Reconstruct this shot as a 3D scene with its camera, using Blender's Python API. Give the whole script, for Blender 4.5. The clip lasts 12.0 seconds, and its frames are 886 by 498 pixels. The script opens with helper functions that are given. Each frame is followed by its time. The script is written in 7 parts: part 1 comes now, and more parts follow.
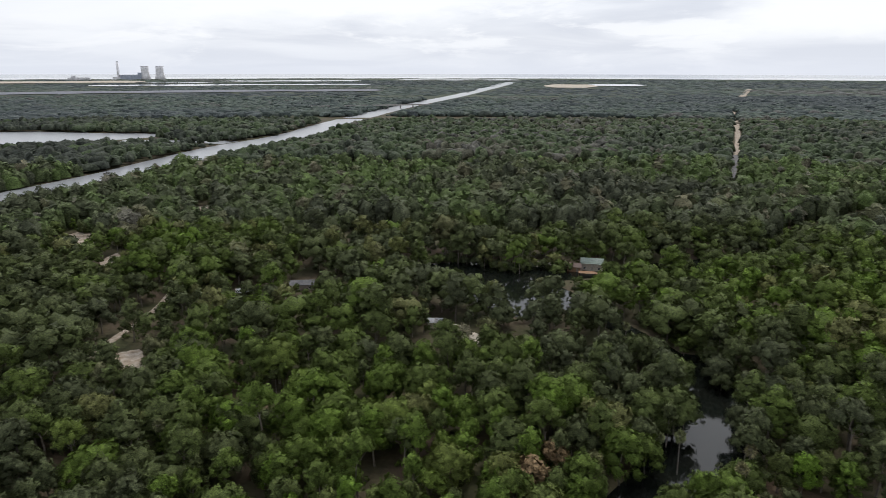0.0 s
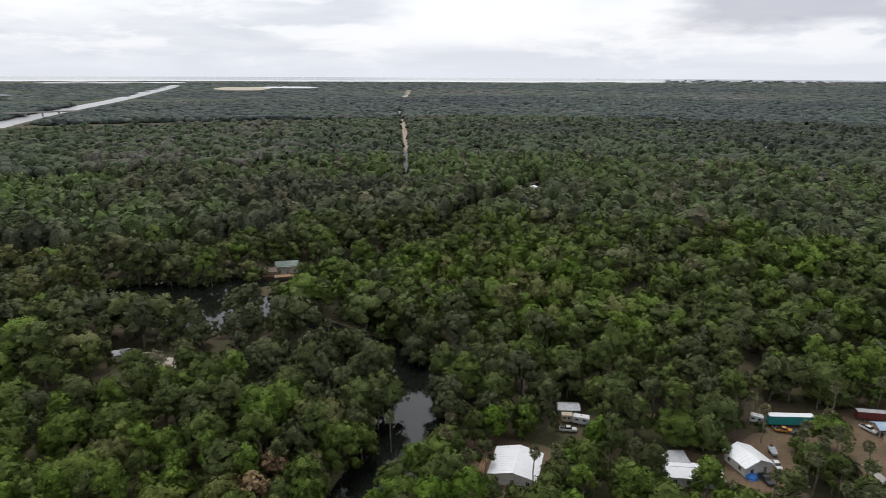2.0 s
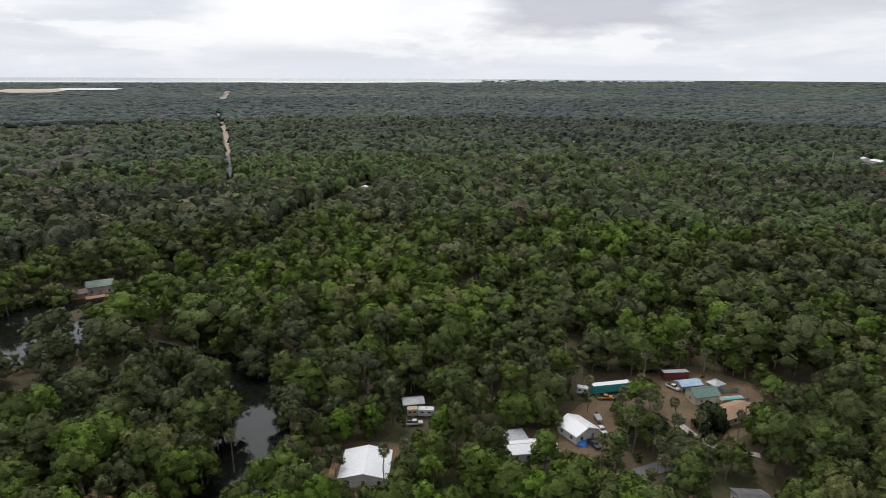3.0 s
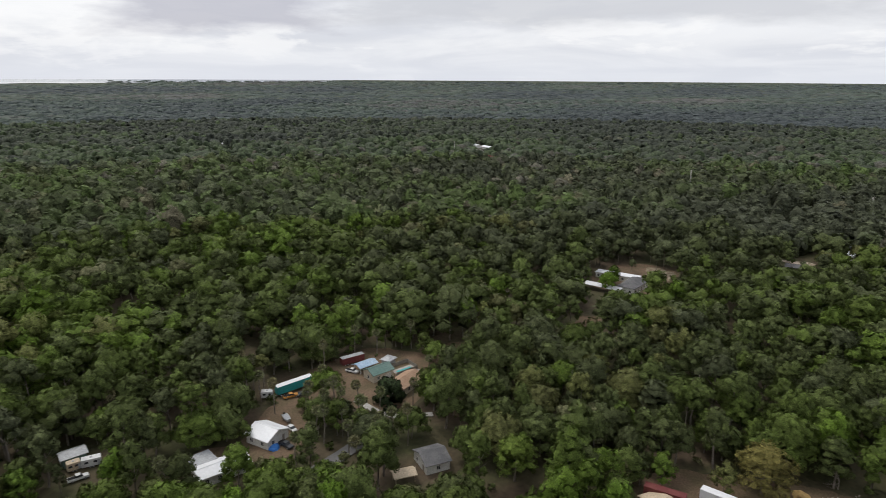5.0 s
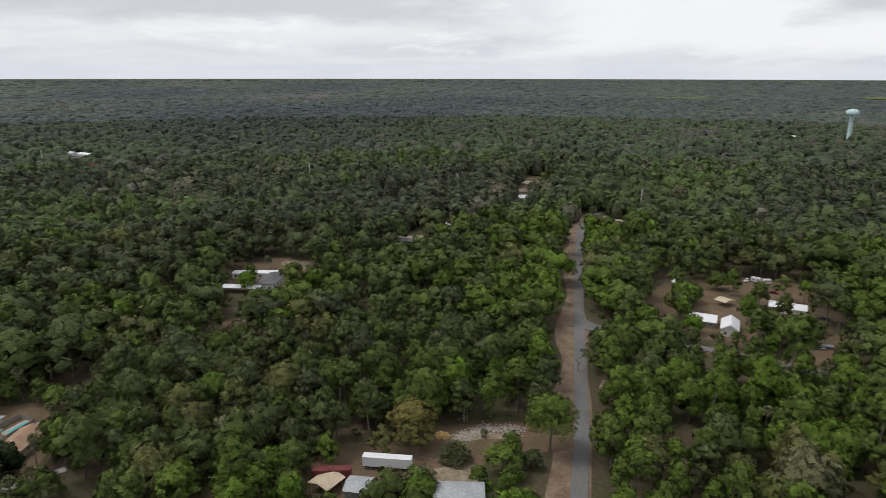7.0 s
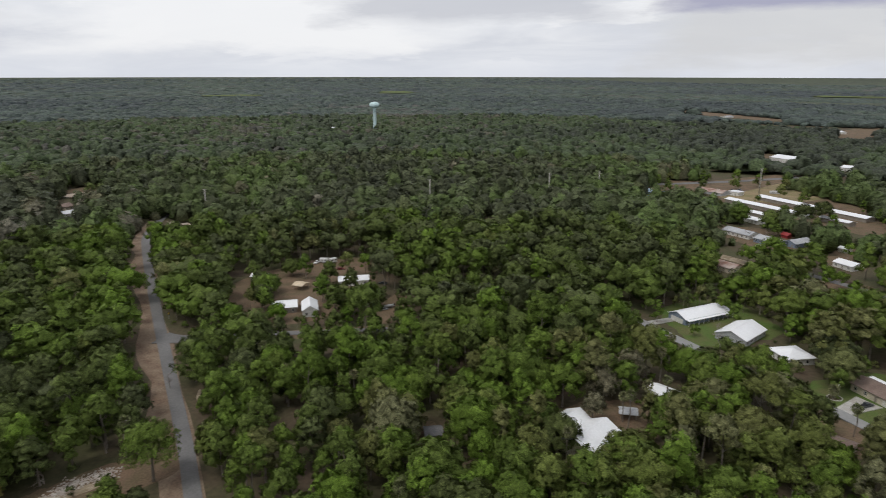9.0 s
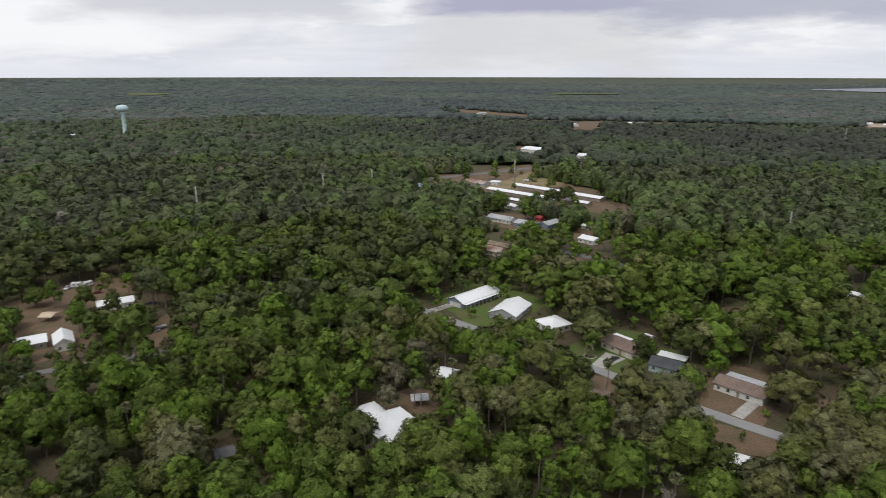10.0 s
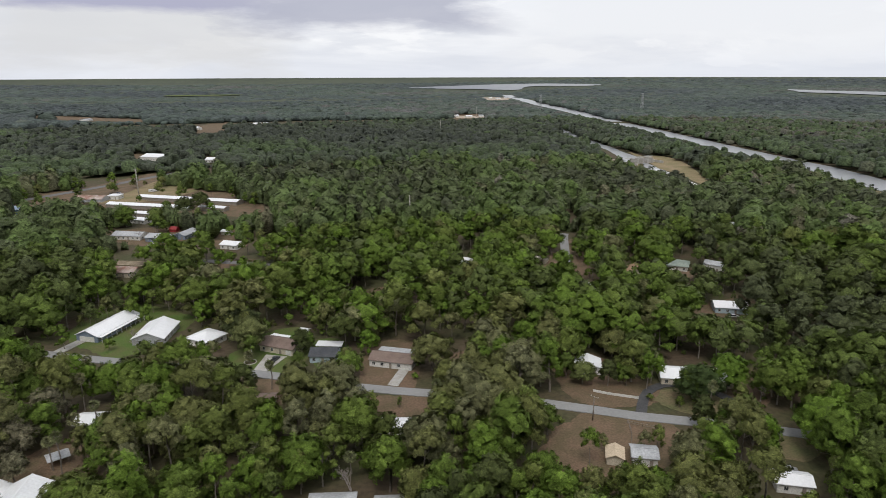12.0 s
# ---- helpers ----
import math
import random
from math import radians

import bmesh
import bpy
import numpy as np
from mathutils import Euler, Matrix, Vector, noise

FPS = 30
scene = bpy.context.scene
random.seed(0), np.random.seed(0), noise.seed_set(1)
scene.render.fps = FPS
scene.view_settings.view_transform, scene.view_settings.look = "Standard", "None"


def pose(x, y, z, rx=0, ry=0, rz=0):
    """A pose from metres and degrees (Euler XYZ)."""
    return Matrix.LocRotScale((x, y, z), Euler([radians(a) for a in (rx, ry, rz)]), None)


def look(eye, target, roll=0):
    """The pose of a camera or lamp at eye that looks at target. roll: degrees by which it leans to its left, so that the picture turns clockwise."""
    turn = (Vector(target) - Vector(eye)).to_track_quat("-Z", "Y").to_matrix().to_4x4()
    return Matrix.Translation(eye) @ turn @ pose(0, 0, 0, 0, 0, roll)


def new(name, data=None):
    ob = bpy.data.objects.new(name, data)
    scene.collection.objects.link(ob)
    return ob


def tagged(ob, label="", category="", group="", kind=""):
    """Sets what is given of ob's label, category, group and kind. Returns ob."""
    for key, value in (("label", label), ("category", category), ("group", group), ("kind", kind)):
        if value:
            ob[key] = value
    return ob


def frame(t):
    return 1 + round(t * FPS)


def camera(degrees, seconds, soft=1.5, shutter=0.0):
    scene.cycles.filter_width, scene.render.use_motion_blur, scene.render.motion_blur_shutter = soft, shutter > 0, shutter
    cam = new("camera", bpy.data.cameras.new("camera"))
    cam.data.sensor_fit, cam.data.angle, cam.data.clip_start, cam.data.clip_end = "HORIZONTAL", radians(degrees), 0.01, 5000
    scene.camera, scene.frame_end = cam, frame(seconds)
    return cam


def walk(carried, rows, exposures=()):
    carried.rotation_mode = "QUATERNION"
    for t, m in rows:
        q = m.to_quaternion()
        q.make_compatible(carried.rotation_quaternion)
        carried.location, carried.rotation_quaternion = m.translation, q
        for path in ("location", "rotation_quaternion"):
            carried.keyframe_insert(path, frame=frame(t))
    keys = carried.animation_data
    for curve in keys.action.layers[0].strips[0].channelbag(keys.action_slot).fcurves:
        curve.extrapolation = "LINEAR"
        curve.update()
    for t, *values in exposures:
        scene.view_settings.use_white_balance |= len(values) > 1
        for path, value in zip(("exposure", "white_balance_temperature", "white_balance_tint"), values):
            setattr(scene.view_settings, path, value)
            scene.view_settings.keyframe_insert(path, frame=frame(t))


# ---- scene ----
# The camera hovers 110 m up and turns on the spot.
EYE = 110.0
cam = camera(68.74, 12.0, soft=0.72, shutter=0.2)
PATH = (
    (0.0, 0.0, -15.48, 0.07), (0.5, -6.68, -15.4, 0.12), (1.0, -13.39, -15.31, 0.21), (1.5, -20.29, -15.27, 0.2),
    (2.0, -27.61, -15.19, 0.3), (2.5, -35.09, -15.15, 0.34), (3.0, -42.63, -15.09, 0.32), (5.0, -72.62, -14.95, 0.33),
    (5.5, -80.23, -14.95, 0.3), (6.0, -88.18, -14.96, 0.2), (6.5, -96.58, -15.02, 0.13), (8.5, -133.09, -15.25, 0.02),
    (9.0, -142.98, -15.24, 0.04), (9.5, -152.95, -15.23, 0.05), (10.0, -162.93, -15.23, 0.03), (10.5, -172.54, -15.22, -0.04),
    (11.0, -180.76, -15.19, -0.08), (11.5, -188.89, -15.19, -0.08), (12.0, -194.7, -15.21, -0.17))
walk(cam, [(t, pose(0, 0, EYE, 90 + pitch, 0, yaw) @ pose(0, 0, 0, 0, 0, roll)) for t, yaw, pitch, roll in PATH],
     [(0, 0.04, 6300, 10), (2.5, 0.04, 6420, 10), (6, -0.05, 6480, 10), (8.5, -0.12, 6440, 10), (9.5, -0.1, 6440, 10), (10.5, 0.01, 6480, 10), (12, 0.03, 6460, 10)])

# ---- world and sun: a bright, closed cloud cover ----
SUN_ELEVATION, SUN_AZIMUTH = 60, 25
world = bpy.data.worlds.new("world")
scene.world = world
world.use_nodes = True


def build_sky():
    tree = world.node_tree
    tree.nodes.clear()
    add, link = tree.nodes.new, tree.links.new

    def math_node(op, a, b=None, clamp=False):
        n = add("ShaderNodeMath")
        n.operation, n.use_clamp = op, clamp
        for i, v in enumerate((a, b)):
            if v is None:
                continue
            if isinstance(v, (int, float)):
                n.inputs[i].default_value = v
            else:
                link(v, n.inputs[i])
        return n.outputs[0]

    def turn_to(angle, middle):
        n = add("ShaderNodeMath")
        n.operation = "WRAP"
        link(math_node("SUBTRACT", angle, middle), n.inputs[0])
        n.inputs[1].default_value, n.inputs[2].default_value = 180.0, -180.0
        return n.outputs[0]

    coord = add("ShaderNodeTexCoord")
    split = add("ShaderNodeSeparateXYZ")
    link(coord.outputs["Generated"], split.inputs[0])
    up = math_node("MAXIMUM", split.outputs[2], 0.0)
    # cloud decks lie flat, so that they draw together towards the horizon
    drop = math_node("ADD", up, 0.11)
    flat = add("ShaderNodeCombineXYZ")
    link(math_node("DIVIDE", split.outputs[0], drop), flat.inputs[0])
    link(math_node("DIVIDE", split.outputs[1], drop), flat.inputs[1])
    side = add("ShaderNodeMapping")
    side.inputs["Scale"].default_value = (3.0, 3.0, 13.0)
    link(coord.outputs["Generated"], side.inputs[0])

    def cloud(vector, scale, detail, rough, low, high, distort=0.0):
        n = add("ShaderNodeTexNoise")
        n.inputs["Scale"].default_value, n.inputs["Detail"].default_value = scale, detail
        n.inputs["Roughness"].default_value, n.inputs["Distortion"].default_value = rough, distort
        link(vector, n.inputs["Vector"])
        r = add("ShaderNodeMapRange")
        r.interpolation_type = "SMOOTHSTEP"
        r.inputs[1].default_value, r.inputs[2].default_value = low, high
        link(n.outputs[0], r.inputs[0])
        return r.outputs[0]

    deck = cloud(flat.outputs[0], 0.55, 7, 0.55, 0.34, 0.66, 0.5)
    heap = cloud(side.outputs[0], 1.5, 9, 0.6, 0.52, 0.6, 0.25)

    def mix(fac, a, b):
        n = add("ShaderNodeMix")
        n.data_type = "RGBA"
        link(fac, n.inputs["Factor"])
        for i, v in ((6, a), (7, b)):
            if isinstance(v, tuple):
                n.inputs[i].default_value = (*v, 1)
            else:
                link(v, n.inputs[i])
        return n.outputs[2]

    grey, white, veil = (0.70, 0.72, 0.78), (0.97, 0.97, 0.98), (0.76, 0.79, 0.86)
    clouds = mix(math_node("MULTIPLY", heap, 0.7), mix(deck, grey, (0.88, 0.89, 0.92)), white)
    low_sky = math_node("SUBTRACT", 1.0, math_node("MULTIPLY", up, 22.0), True)
    clouds = mix(math_node("MULTIPLY", low_sky, 0.75), clouds, veil)
    # the larger clouds that stand about the horizon: bearing, half width (degrees), lower and upper edge (height over the horizon), colour, strength
    bearing = math_node("DEGREES", math_node("ARCTAN2", split.outputs[0], split.outputs[1]))
    edge = add("ShaderNodeTexNoise")
    edge.inputs["Scale"].default_value, edge.inputs["Detail"].default_value, edge.inputs["Roughness"].default_value = 2.2, 9, 0.62
    link(side.outputs[0], edge.inputs["Vector"])
    ragged = math_node("MULTIPLY", math_node("SUBTRACT", edge.outputs[0], 0.5), 2.6)
    for middle, half, low, high, colour, strength in (
            (-10, 15, 0.062, 0.085, white, 1.0), (-27, 9, 0.04, 0.07, white, 0.7), (31, 10, 0.045, 0.06, white, 1.0), (40, 10, 0.045, 0.075, white, 0.7),
            (55, 9.5, 0.058, 0.078, (0.50, 0.50, 0.57), 0.8), (86, 26, 0.07, 0.09, (0.62, 0.63, 0.67), 0.8), (128, 17, 0.028, 0.045, white, 0.9),
            (146, 14, 0.07, 0.09, (0.6, 0.61, 0.66), 0.8), (170, 12, 0.0, 0.05, (0.69, 0.69, 0.7), 0.8), (172, 13, 0.078, 0.092, (0.40, 0.40, 0.54), 0.9),
            (188, 13, 0.06, 0.085, (0.46, 0.47, 0.56), 0.9), (-145, 16, 0.02, 0.07, (0.84, 0.85, 0.88), 1.0)):
        off = math_node("ABSOLUTE", turn_to(bearing, float(middle)))
        across = math_node("SUBTRACT", 1.0, math_node("DIVIDE", off, float(half)))
        climb = math_node("DIVIDE", math_node("SUBTRACT", up, low), high - low)
        body = math_node("MINIMUM", math_node("MULTIPLY", across, 2.5), math_node("ADD", climb, 0.3))
        shape = math_node("ADD", body, ragged, True)
        clouds = mix(math_node("MULTIPLY", shape, strength), clouds, colour)
    # a closed deck is brightest overhead
    lift = add("ShaderNodeMix")
    lift.data_type, lift.blend_type = "RGBA", "MULTIPLY"
    lift.inputs["Factor"].default_value = 1
    link(clouds, lift.inputs[6])
    link(math_node("ADD", 1.0, math_node("MULTIPLY", up, 0.1)), lift.inputs[7])
    clouds = lift.outputs[2]
    sky = add("ShaderNodeTexSky")
    sky.sky_type, sky.sun_disc = "NISHITA", False
    sky.sun_elevation, sky.sun_rotation = radians(SUN_ELEVATION), radians(SUN_AZIMUTH)
    blue = add("ShaderNodeBackground")
    blue.inputs["Strength"].default_value = 0.05
    link(sky.outputs[0], blue.inputs[0])
    cover = add("ShaderNodeBackground")
    link(clouds, cover.inputs[0])
    cover.inputs["Strength"].default_value = 1.08
    both = add("ShaderNodeMixShader")
    both.inputs[0].default_value = 0.9
    link(blue.outputs[0], both.inputs[1])
    link(cover.outputs[0], both.inputs[2])
    end = add("ShaderNodeOutputWorld")
    link(both.outputs[0], end.inputs[0])


build_sky()
sun = new("sun", bpy.data.lights.new("sun", "SUN"))
sun.data.energy, sun.data.angle, sun.data.color = 1.5, radians(20), (1.0, 0.96, 0.9)
sun.matrix_world = look((0, 0, 300), (300 * math.sin(radians(-SUN_AZIMUTH)), -300 * math.cos(radians(SUN_AZIMUTH)),
                                      300 - 300 * math.tan(radians(SUN_ELEVATION))))

# ---- materials ----
def material(name, colour, other=None, scale=1.0, rough=0.8, metal=0.0, bump=0.0, fine=None, spec=0.3, stretch=(1, 1, 1), grit=(0.75, 1.2)):
    """A surface of two colours that mix in patches, with a second, finer grain and relief. scale: patches to the metre."""
    m = bpy.data.materials.new(name)
    m.use_nodes = True
    t = m.node_tree
    add, link = t.nodes.new, t.links.new
    shader = t.nodes["Principled BSDF"]
    shader.inputs["Roughness"].default_value, shader.inputs["Metallic"].default_value = rough, metal
    shader.inputs["Specular IOR Level"].default_value = spec
    other = other or tuple(c * 0.75 for c in colour)
    place = add("ShaderNodeTexCoord")
    size = add("ShaderNodeMapping")
    size.inputs["Scale"].default_value = stretch
    link(place.outputs["Object"], size.inputs[0])
    big, small = add("ShaderNodeTexNoise"), add("ShaderNodeTexNoise")
    for n, s, d in ((big, scale, 4), (small, fine or scale * 9, 3)):
        n.inputs["Scale"].default_value, n.inputs["Detail"].default_value = s, d
        link(size.outputs[0], n.inputs["Vector"])
    spread = add("ShaderNodeMapRange")
    spread.inputs[1].default_value, spread.inputs[2].default_value = 0.36, 0.64
    link(big.outputs[0], spread.inputs[0])
    mixed = add("ShaderNodeMix")
    mixed.data_type = "RGBA"
    mixed.inputs[6].default_value, mixed.inputs[7].default_value = (*colour, 1), (*other, 1)
    link(spread.outputs[0], mixed.inputs["Factor"])
    grain = add("ShaderNodeMapRange")
    grain.inputs[1].default_value, grain.inputs[2].default_value = 0.3, 0.7
    grain.inputs[3].default_value, grain.inputs[4].default_value = grit
    link(small.outputs[0], grain.inputs[0])
    worn = add("ShaderNodeMix")
    worn.data_type, worn.blend_type = "RGBA", "MULTIPLY"
    worn.inputs["Factor"].default_value = 1.0
    link(mixed.outputs[2], worn.inputs[6])
    link(grain.outputs[0], worn.inputs[7])
    link(worn.outputs[2], shader.inputs["Base Color"])
    if bump:
        b = add("ShaderNodeBump")
        b.inputs["Strength"].default_value, b.inputs["Distance"].default_value = bump, 0.3
        link(small.outputs[0], b.inputs["Height"])
        link(b.outputs[0], shader.inputs["Normal"])
    return m


def leaves(name, stops, single, cut=0.0, spread=(0.6, 1.5), flecks=(0.42, 1.58), grain=2.0, relief=0.7, tear=4.2):
    """Foliage. Each tree has a tone of its own (single: by the object, else by the attribute "tone"), each leaf clump a little more. cut: how open the sprays are; tear: how fine."""
    m = bpy.data.materials.new(name)
    m.use_nodes = True
    t = m.node_tree
    add, link = t.nodes.new, t.links.new
    shader = t.nodes["Principled BSDF"]
    shader.inputs["Roughness"].default_value, shader.inputs["Specular IOR Level"].default_value = 0.7, 0.1
    if single:
        tone = add("ShaderNodeObjectInfo").outputs["Random"]
    else:
        a = add("ShaderNodeAttribute")
        a.attribute_name = "tone"
        tone = a.outputs["Fac"]
    ramp = add("ShaderNodeValToRGB")
    ramp.color_ramp.interpolation = "LINEAR"
    while len(ramp.color_ramp.elements) < len(stops):
        ramp.color_ramp.elements.new(0.5)
    for e, (pos, c) in zip(ramp.color_ramp.elements, stops):
        e.position, e.color = pos, (*c, 1)
    link(tone, ramp.inputs[0])
    island = add("ShaderNodeNewGeometry").outputs["Random Per Island"]
    vary = add("ShaderNodeMapRange")
    vary.inputs[3].default_value, vary.inputs[4].default_value = spread
    link(island, vary.inputs[0])
    place = add("ShaderNodeNewGeometry")
    speck = add("ShaderNodeTexNoise")
    speck.inputs["Scale"].default_value, speck.inputs["Detail"].default_value = grain, 4
    link(place.outputs["Position"], speck.inputs["Vector"])
    fleck = add("ShaderNodeMapRange")
    fleck.inputs[1].default_value, fleck.inputs[2].default_value = 0.32, 0.68
    fleck.inputs[3].default_value, fleck.inputs[4].default_value = flecks
    link(speck.outputs[0], fleck.inputs[0])
    both = add("ShaderNodeMath")
    both.operation = "MULTIPLY"
    link(vary.outputs[0], both.inputs[0])
    link(fleck.outputs[0], both.inputs[1])
    out = add("ShaderNodeMix")
    out.data_type, out.blend_type = "RGBA", "MULTIPLY"
    out.inputs["Factor"].default_value = 1
    link(ramp.outputs[0], out.inputs[6])
    link(both.outputs[0], out.inputs[7])
    link(out.outputs[2], shader.inputs["Base Color"])
    back, both_sides, end = add("ShaderNodeBsdfTranslucent"), add("ShaderNodeMixShader"), t.nodes["Material Output"]
    both_sides.inputs[0].default_value = 0.1
    link(out.outputs[2], back.inputs["Color"])
    link(shader.outputs[0], both_sides.inputs[1])
    link(back.outputs[0], both_sides.inputs[2])
    if relief:
        clump = add("ShaderNodeTexNoise")
        clump.inputs["Scale"].default_value, clump.inputs["Detail"].default_value = grain * 0.45, 4
        link(place.outputs["Position"], clump.inputs["Vector"])
        lumps = add("ShaderNodeBump")
        lumps.inputs["Strength"].default_value, lumps.inputs["Distance"].default_value = 1.0, relief
        link(clump.outputs[0], lumps.inputs["Height"])
        link(lumps.outputs[0], shader.inputs["Normal"])
    link(both_sides.outputs[0], end.inputs["Surface"])
    if cut:
        holes = add("ShaderNodeTexNoise")
        holes.inputs["Scale"].default_value, holes.inputs["Detail"].default_value = tear, 3
        link(place.outputs["Position"], holes.inputs["Vector"])
        full = add("ShaderNodeMath")
        full.operation = "GREATER_THAN"
        full.inputs[1].default_value = cut
        link(holes.outputs[0], full.inputs[0])
        clear, sprays = add("ShaderNodeBsdfTransparent"), add("ShaderNodeMixShader")
        link(full.outputs[0], sprays.inputs[0])
        link(clear.outputs[0], sprays.inputs[1])
        link(both_sides.outputs[0], sprays.inputs[2])
        link(sprays.outputs[0], end.inputs["Surface"])
    return m


WOODS = ((0.0, (0.069, 0.080, 0.040)), (0.22, (0.077, 0.093, 0.036)), (0.45, (0.083, 0.114, 0.026)),
         (0.66, (0.097, 0.154, 0.022)), (0.8, (0.114, 0.124, 0.040)), (0.9, (0.118, 0.123, 0.048)), (1.0, (0.130, 0.133, 0.068)))
# bluish grey of distance haze is mixed into the farther and midway leaf colours
FARTHER_HAZE = ((0.0, (0.064, 0.076, 0.078)), (0.22, (0.073, 0.087, 0.084)), (0.45, (0.078, 0.098, 0.086)),
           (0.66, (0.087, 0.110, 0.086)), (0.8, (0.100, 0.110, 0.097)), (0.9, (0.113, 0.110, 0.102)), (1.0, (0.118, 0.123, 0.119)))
MIDWAY_HAZE = ((0.0, (0.062, 0.070, 0.044)), (0.22, (0.074, 0.085, 0.046)), (0.45, (0.081, 0.106, 0.043)),
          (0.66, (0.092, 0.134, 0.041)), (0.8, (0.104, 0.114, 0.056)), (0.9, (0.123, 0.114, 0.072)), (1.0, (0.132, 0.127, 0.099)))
NEAR = ((0.0, (0.056, 0.068, 0.026)), (0.3, (0.072, 0.090, 0.025)), (0.6, (0.080, 0.126, 0.021)), (0.86, (0.098, 0.165, 0.020)), (1.0, (0.124, 0.130, 0.055)))
SOFT = dict(spread=(0.62, 1.45), flecks=(0.42, 1.58), grain=3.2, relief=0.25)
M_CORE, M_CORE_OWN = leaves("inner_leaves", WOODS, False, **SOFT), leaves("inner_leaves_single", NEAR, True, **SOFT)
M_LEAF, M_LEAF_OWN = leaves("leaves", WOODS, False, 0.48, tear=3.4, **SOFT), leaves("leaves_single", NEAR, True, 0.48, tear=3.4, **SOFT)
M_CORE_MID = leaves("inner_leaves_farther", WOODS, False, 0.0, (0.8, 1.2), (0.5, 1.5), 1.6, 0.4)
M_LEAF_FARTHER = leaves("leaves_farther", WOODS, False, 0.46, (0.68, 1.38), (0.45, 1.55), 1.8, 0.35, 2.1)
HALFWAY_HAZE = tuple((p, tuple(a * 0.48 + b * 0.29 for a, b in zip(c, d))) for (p, c), (_, d) in zip(MIDWAY_HAZE, FARTHER_HAZE))
M_LEAF_MID = leaves("hazed_midway_leaves", MIDWAY_HAZE, False, 0.0, (0.8, 1.22), (0.36, 1.64), 1.1, 1.0)
M_SPRAY_MID = leaves("hazed_midway_sprays", MIDWAY_HAZE, False, 0.46, (0.68, 1.4), (0.5, 1.5), 1.2, 0.4, 1.2)
M_LEAF_BEYOND = leaves("hazed_leaves_beyond", HALFWAY_HAZE, False, 0.0, (0.85, 1.15), (0.4, 1.6), 0.55, 0.9)
M_LEAF_FAR = leaves("hazed_far_leaves", FARTHER_HAZE, False, 0.0, (0.9, 1.1), (0.55, 1.45), 0.3, 1.2)
PALMS = ((0.0, (0.105, 0.118, 0.052)), (0.6, (0.13, 0.138, 0.066)), (1.0, (0.165, 0.15, 0.078)))
M_PALM = leaves("palm_fronds", PALMS, True, relief=0)
M_BARK = material("bark", (0.16, 0.135, 0.11), (0.24, 0.21, 0.18), 0.8, 0.9, bump=0.4)
M_DEAD = material("bare_twigs", (0.27, 0.24, 0.22), (0.2, 0.17, 0.15), 0.8, 0.9)
M_GROUND = material("forest_floor", (0.085, 0.062, 0.04), (0.06, 0.062, 0.026), 0.05, 0.95, bump=0.6, fine=0.6)
# ground beyond 2300 m: leaf colour with some haze blue mixed in
M_FAR = material("distant_canopy", (0.054, 0.064, 0.042), (0.066, 0.078, 0.047), 0.006, 0.95, fine=0.035)
M_LAWN = material("lawn", (0.07, 0.12, 0.022), (0.105, 0.105, 0.04), 0.1, 0.95, bump=0.4, fine=2.0)
M_DRYGRASS = material("dry_mown_grass", (0.25, 0.19, 0.11), (0.17, 0.15, 0.07), 0.06, 0.95, bump=0.3, fine=1.0)
M_PATCHY = material("patchy_grass", (0.11, 0.115, 0.05), (0.16, 0.125, 0.07), 0.12, 0.95, bump=0.3, fine=1.5)
M_DIRT = material("bare_dirt", (0.155, 0.103, 0.067), (0.108, 0.084, 0.047), 0.13, 0.95, bump=0.4, fine=1.5)
M_SAND = material("pale_sand", (0.3, 0.25, 0.18), (0.17, 0.13, 0.08), 0.35, 0.95, bump=0.3, fine=2.0)
M_PALE = material("pale_dry_sand", (0.46, 0.4, 0.33), (0.27, 0.21, 0.15), 0.3, 0.95, bump=0.3, fine=1.5)
M_VERGE = material("reddish_bare_soil", (0.15, 0.1, 0.068), (0.22, 0.165, 0.115), 0.16, 0.95, bump=0.4, fine=1.2)
M_RUBBLE = material("broken_concrete", (0.42, 0.385, 0.345), (0.32, 0.28, 0.24), 0.6, 0.9)
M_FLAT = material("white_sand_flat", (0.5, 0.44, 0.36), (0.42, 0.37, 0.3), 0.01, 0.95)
M_ASPHALT = material("worn_asphalt", (0.17, 0.166, 0.162), (0.14, 0.137, 0.134), 0.06, 0.9, fine=1.6, spec=0.08, grit=(0.88, 1.1))
M_STREET = material("pale_worn_asphalt", (0.26, 0.26, 0.255), (0.225, 0.225, 0.22), 0.09, 0.85, fine=1.2, grit=(0.92, 1.07))
M_BLACKTOP = material("fresh_blacktop", (0.055, 0.055, 0.058), (0.075, 0.075, 0.075), 0.3, 0.85)
M_CONCRETE = material("concrete", (0.42, 0.41, 0.38), (0.33, 0.31, 0.28), 0.3, 0.85)
M_RIVER = material("dark_river_water", (0.006, 0.008, 0.007), (0.009, 0.01, 0.008), 0.1, 0.06, bump=0.02, fine=0.8, spec=0.5)
# canal: the pale base colour stands in for sky reflected by ripples
M_WATER = material("sky_pale_canal_water", (0.27, 0.28, 0.29), (0.3, 0.31, 0.325), 0.02, 0.3, bump=0.02, fine=0.5, spec=0.5)
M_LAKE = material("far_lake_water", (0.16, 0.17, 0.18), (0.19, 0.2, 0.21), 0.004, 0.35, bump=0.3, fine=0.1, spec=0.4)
M_FOAM = material("white_water", (0.72, 0.73, 0.73), (0.36, 0.38, 0.38), 0.25, 0.6, bump=0.4, fine=1.5)
